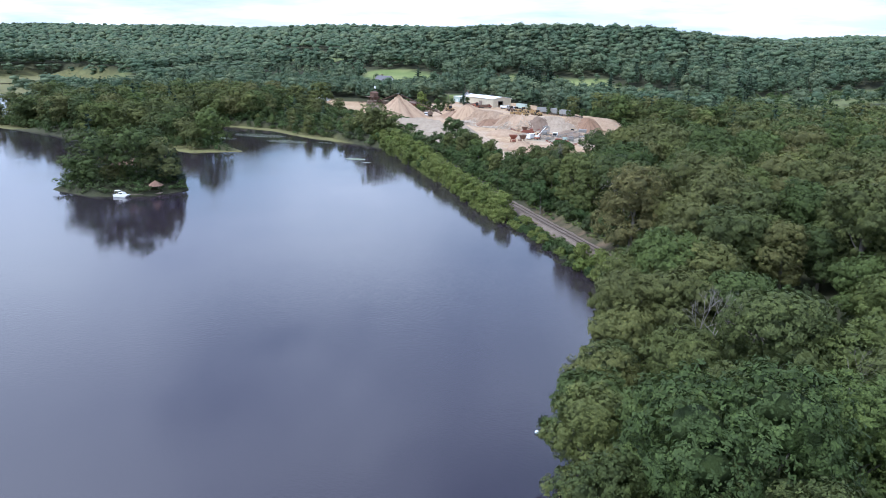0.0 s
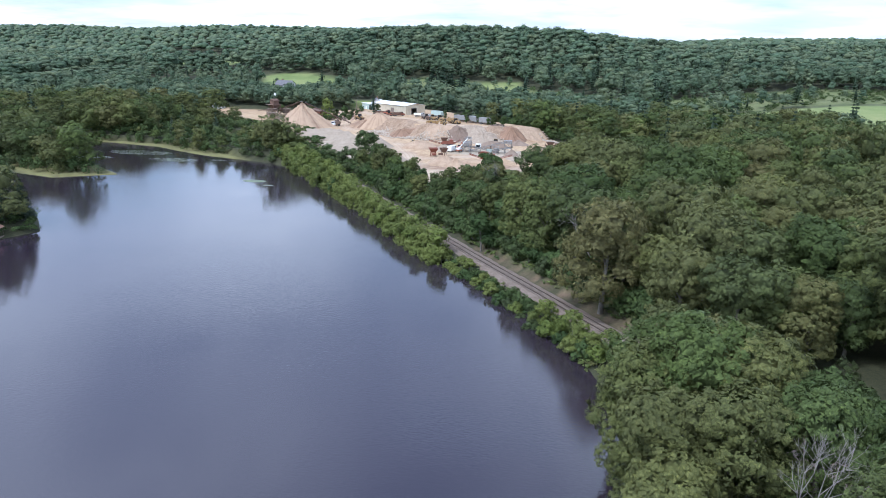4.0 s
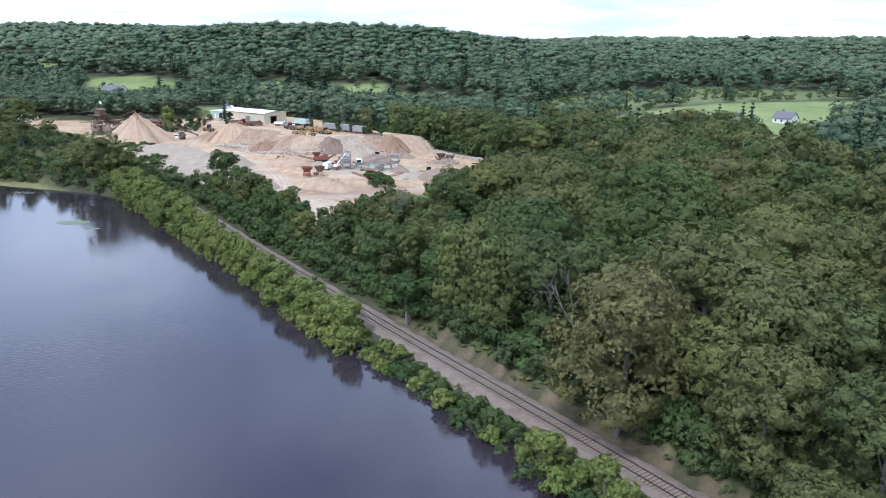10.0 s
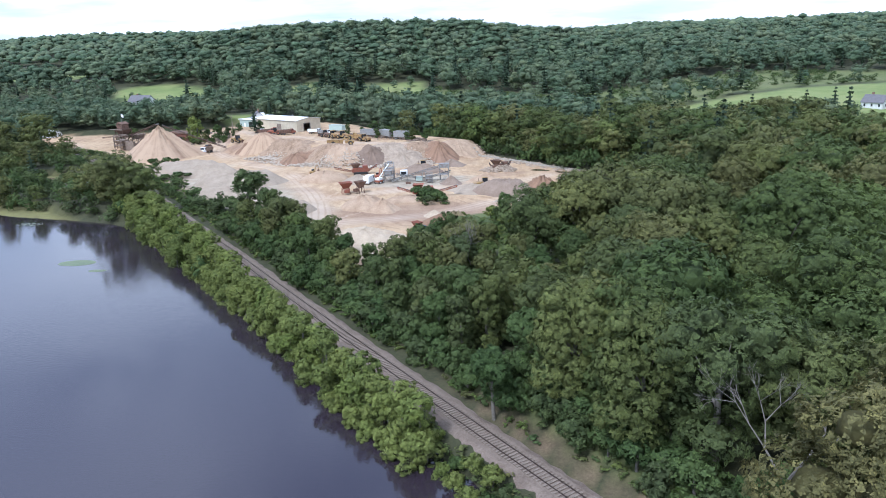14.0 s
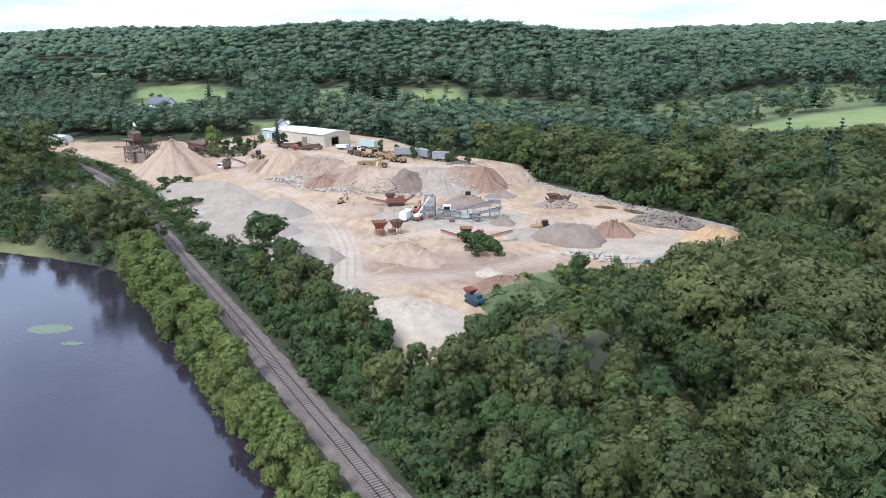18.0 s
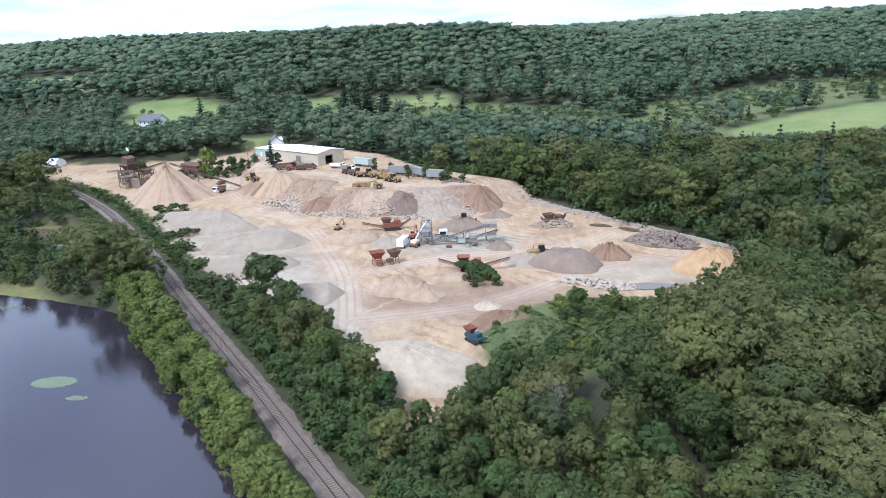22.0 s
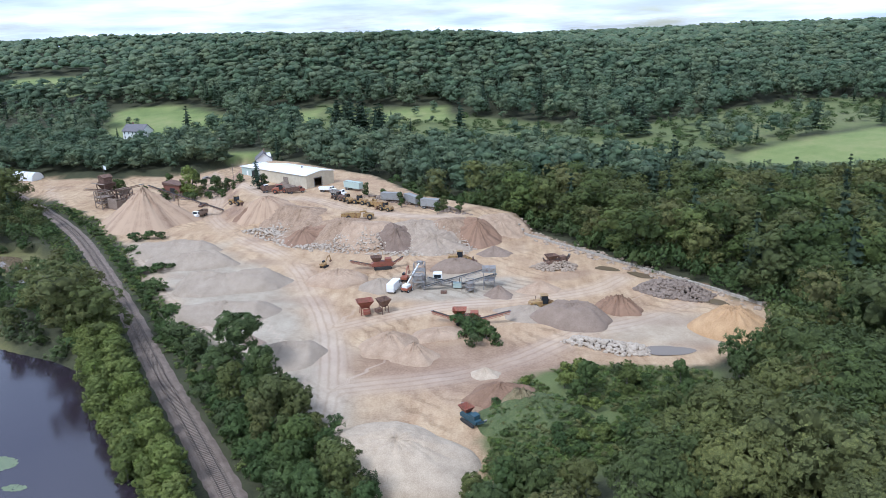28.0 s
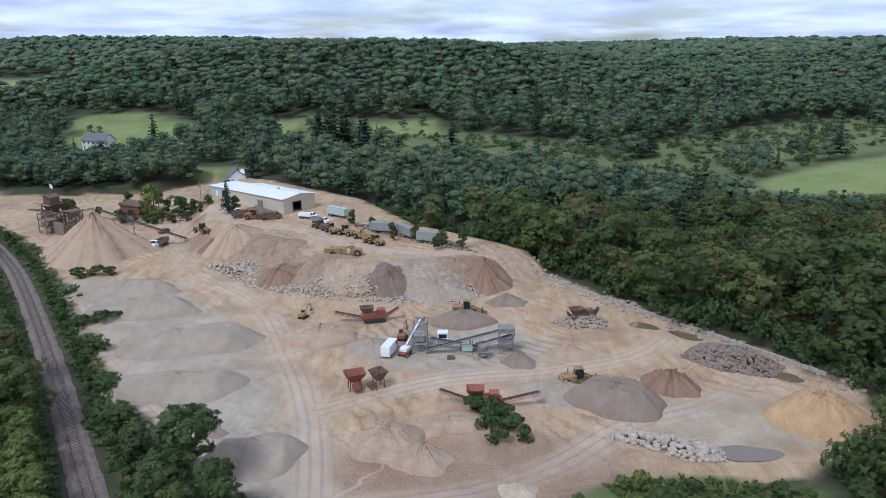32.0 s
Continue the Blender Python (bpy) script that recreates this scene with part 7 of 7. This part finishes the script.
    for k, (x, y, a) in enumerate(((-118, 372, 0.3), (-122, 376, 0.3), (-126, 379, 0.35), (-150, 372, 1.0))):
        van(x, y, a, "dark parked car beside the pale green shed", 1.0, (RUST, DARK, BLUE, STEEL)[k], "car")
    for x, y, s in ((-85.5, 187, 1.2), (-99.5, 207, 1.15), (-101, 209, 0.9), (-107, 224, 1.1), (-111, 222, 1.0), (-104, 226, 0.8), (-123, 242, 1.0), (-120, 241, 0.8), (-131, 259, 1.1), (-127, 261, 1.1), (-123, 262, 0.9), (-63, 160, 1.1), (-62, 164, 0.9), (-88, 191, 0.7), (-80, 176, 1.3), (-84, 179, 1.2), (-71, 166, 1.3)):
        tree(BUSHES[RND.randint(2)], x, y, s * 1.4, "rounded green bush beside grey gravel", "bush", group="bushes in the yard", tall=0.72)
    for x, y, s in ((-10.5, 171, 1.1), (-8, 175, 1.3), (-12, 176, 1.3), (-14, 181, 1.4), (-11, 180, 1.2), (-6, 172, 0.9), (-9, 178, 1.2)):
        tree(BUSHES[RND.randint(2)], x, y, s, "dense green bush in front of the orange crusher", "bush", group="bushes by the crusher")
    for x, y, s in ((-141, 327, 1.1), (-137, 324, 1.3), (-131, 327, 1.2), (-126, 330, 1.4), (-120, 337, 1.2), (-150, 326, 1.2), (-155, 334, 1.3), (-129, 342, 1.3)):
        tree(BUSHES[RND.randint(2)], x, y, s, "green bush among scrap behind the sand cone", "bush", group="bushes by the sand plant")
    r = np.random.RandomState(77)
    for _ in range(60):
        a, u = r.uniform(0, 6.28), math.sqrt(r.uniform())
        x, y = 12 + 22 * u * math.cos(a), 143 + 16 * u * math.sin(a)
        if sd_poly(x, y, LOWVEG) > -1 or (abs(x - 1) < 6 and abs(y - 146) < 5):
            continue
        tree(BUSHES[r.randint(3)], x, y, r.uniform(0.5, 0.95), "weedy green bush on an overgrown mound", "bush", group="bushes on the overgrown mound")
    for x, y, s in ((-178, 327, 0.7), (-162, 331, 0.45), (-160, 352, 0.6), (-147, 352, 0.7), (-139, 342, 0.5), (-136, 330, 0.4), (-126, 337, 0.5), (-122, 333, 0.35), (-146, 328, 0.3), (-133, 345, 0.45), (-33, 281, 0.42), (-104, 322, 0.5), (-41, 287, 0.4), (-24, 275, 0.45), (-26, 270, 0.38), (-18, 272, 0.5), (-49, 296, 0.36), (-57, 303, 0.4), (-40, 281, 0.3)):
        tree(POPLARS[RND.randint(2)], x, y, s, "green tree growing among the yard's plant", group="trees in the yard")


mound = heap("overgrown_mound", "weedy overgrown earth mound with a dry tan patch", 1, 140, 10, 8, 3.4, 0.2, WEEDS, 44, 0.7, 0.2, 0.15, "mound")
heap("earth_mound", "dry tan bare patch of the weedy mound", -1.5, 143, 5, 4, 3.9, 0.2, DRYGRASS, 45, 0.8, 0.2, 0.2)


def weeds():
    """Knee-high weeds and vines over the rough ground at the yard's edge."""
    r = np.random.RandomState(78)
    protos = [unit(far_proto(1.2, 1.6, 2, 12, 48, 0.14, 0.6), 1.2, 1.6) for _ in range(3)]
    x, y = scatter(-10, 46, 116, 166, 1.15, 79)
    strip = sd_poly(x, y, [(0, 160), (5, 160), (9, 150), (16, 141), (13, 137), (6, 146)])
    ok = (sd_poly(x, y, LOWVEG) < -0.6) & (strip > 0) & (np.hypot((x + 1.5) / 4.4, (y - 143) / 3.4) > 1)
    spots = [(a, b, r.uniform(0.35, 1.0) * (1.6 if b < 132 or a > 14 else 1), r.uniform(1.1, 2.2), r.randint(3)) for a, b in zip(x[ok], y[ok])]
    merged("weeds", "dense green weeds and vines over rough ground", spots, protos, WEED_LEAF, 80, np.array([mound_lift(a, b) for a, b, *_ in spots]))


def verge_weeds():
    """Weeds and grass tufts along both sides of the track."""
    r = np.random.RandomState(81)
    protos = [unit(far_proto(1.2, 1.6, 2, 12, 40, 0.15, 0.6), 1.2, 1.6) for _ in range(3)]
    x, y = scatter(-215, 75, -50, 325, 1.6, 82)
    s = rail_side(x, y)
    thick = waves(x, y, 83, 7) + r.uniform(-0.8, 0.8, len(x))
    ok = ((s > -11) & (s < -3.5) | (s > np.where(y < 45, 4.6, 3.7)) & (s < 11) & (thick > np.where(y < 70, -0.25, -0.6)) | (s > 4.4) & (s < 6) & (thick > 0.55)) & (sd_poly(x, y, LAKE) > 0.3) & (sd_poly(x, y, YARD) > 0.5)
    spots = [(a, b, r.uniform(0.4, 1.5), r.uniform(1.2, 2.6), r.randint(3)) for a, b in zip(x[ok], y[ok])]
    merged("trackside_weeds", "green and yellowing weeds along the railway bank", spots, protos, WEED_LEAF, 84)


def mound_lift(x, y):
    """How far the overgrown mound stands over the ground there."""
    return 3.2 * max(0.0, 1 - math.hypot((x - 1) / 10, (y - 140) / 8)) ** 0.7


weeds()
verge_weeds()
build_warehouse()
lakeside()
ponds()
yard_things()
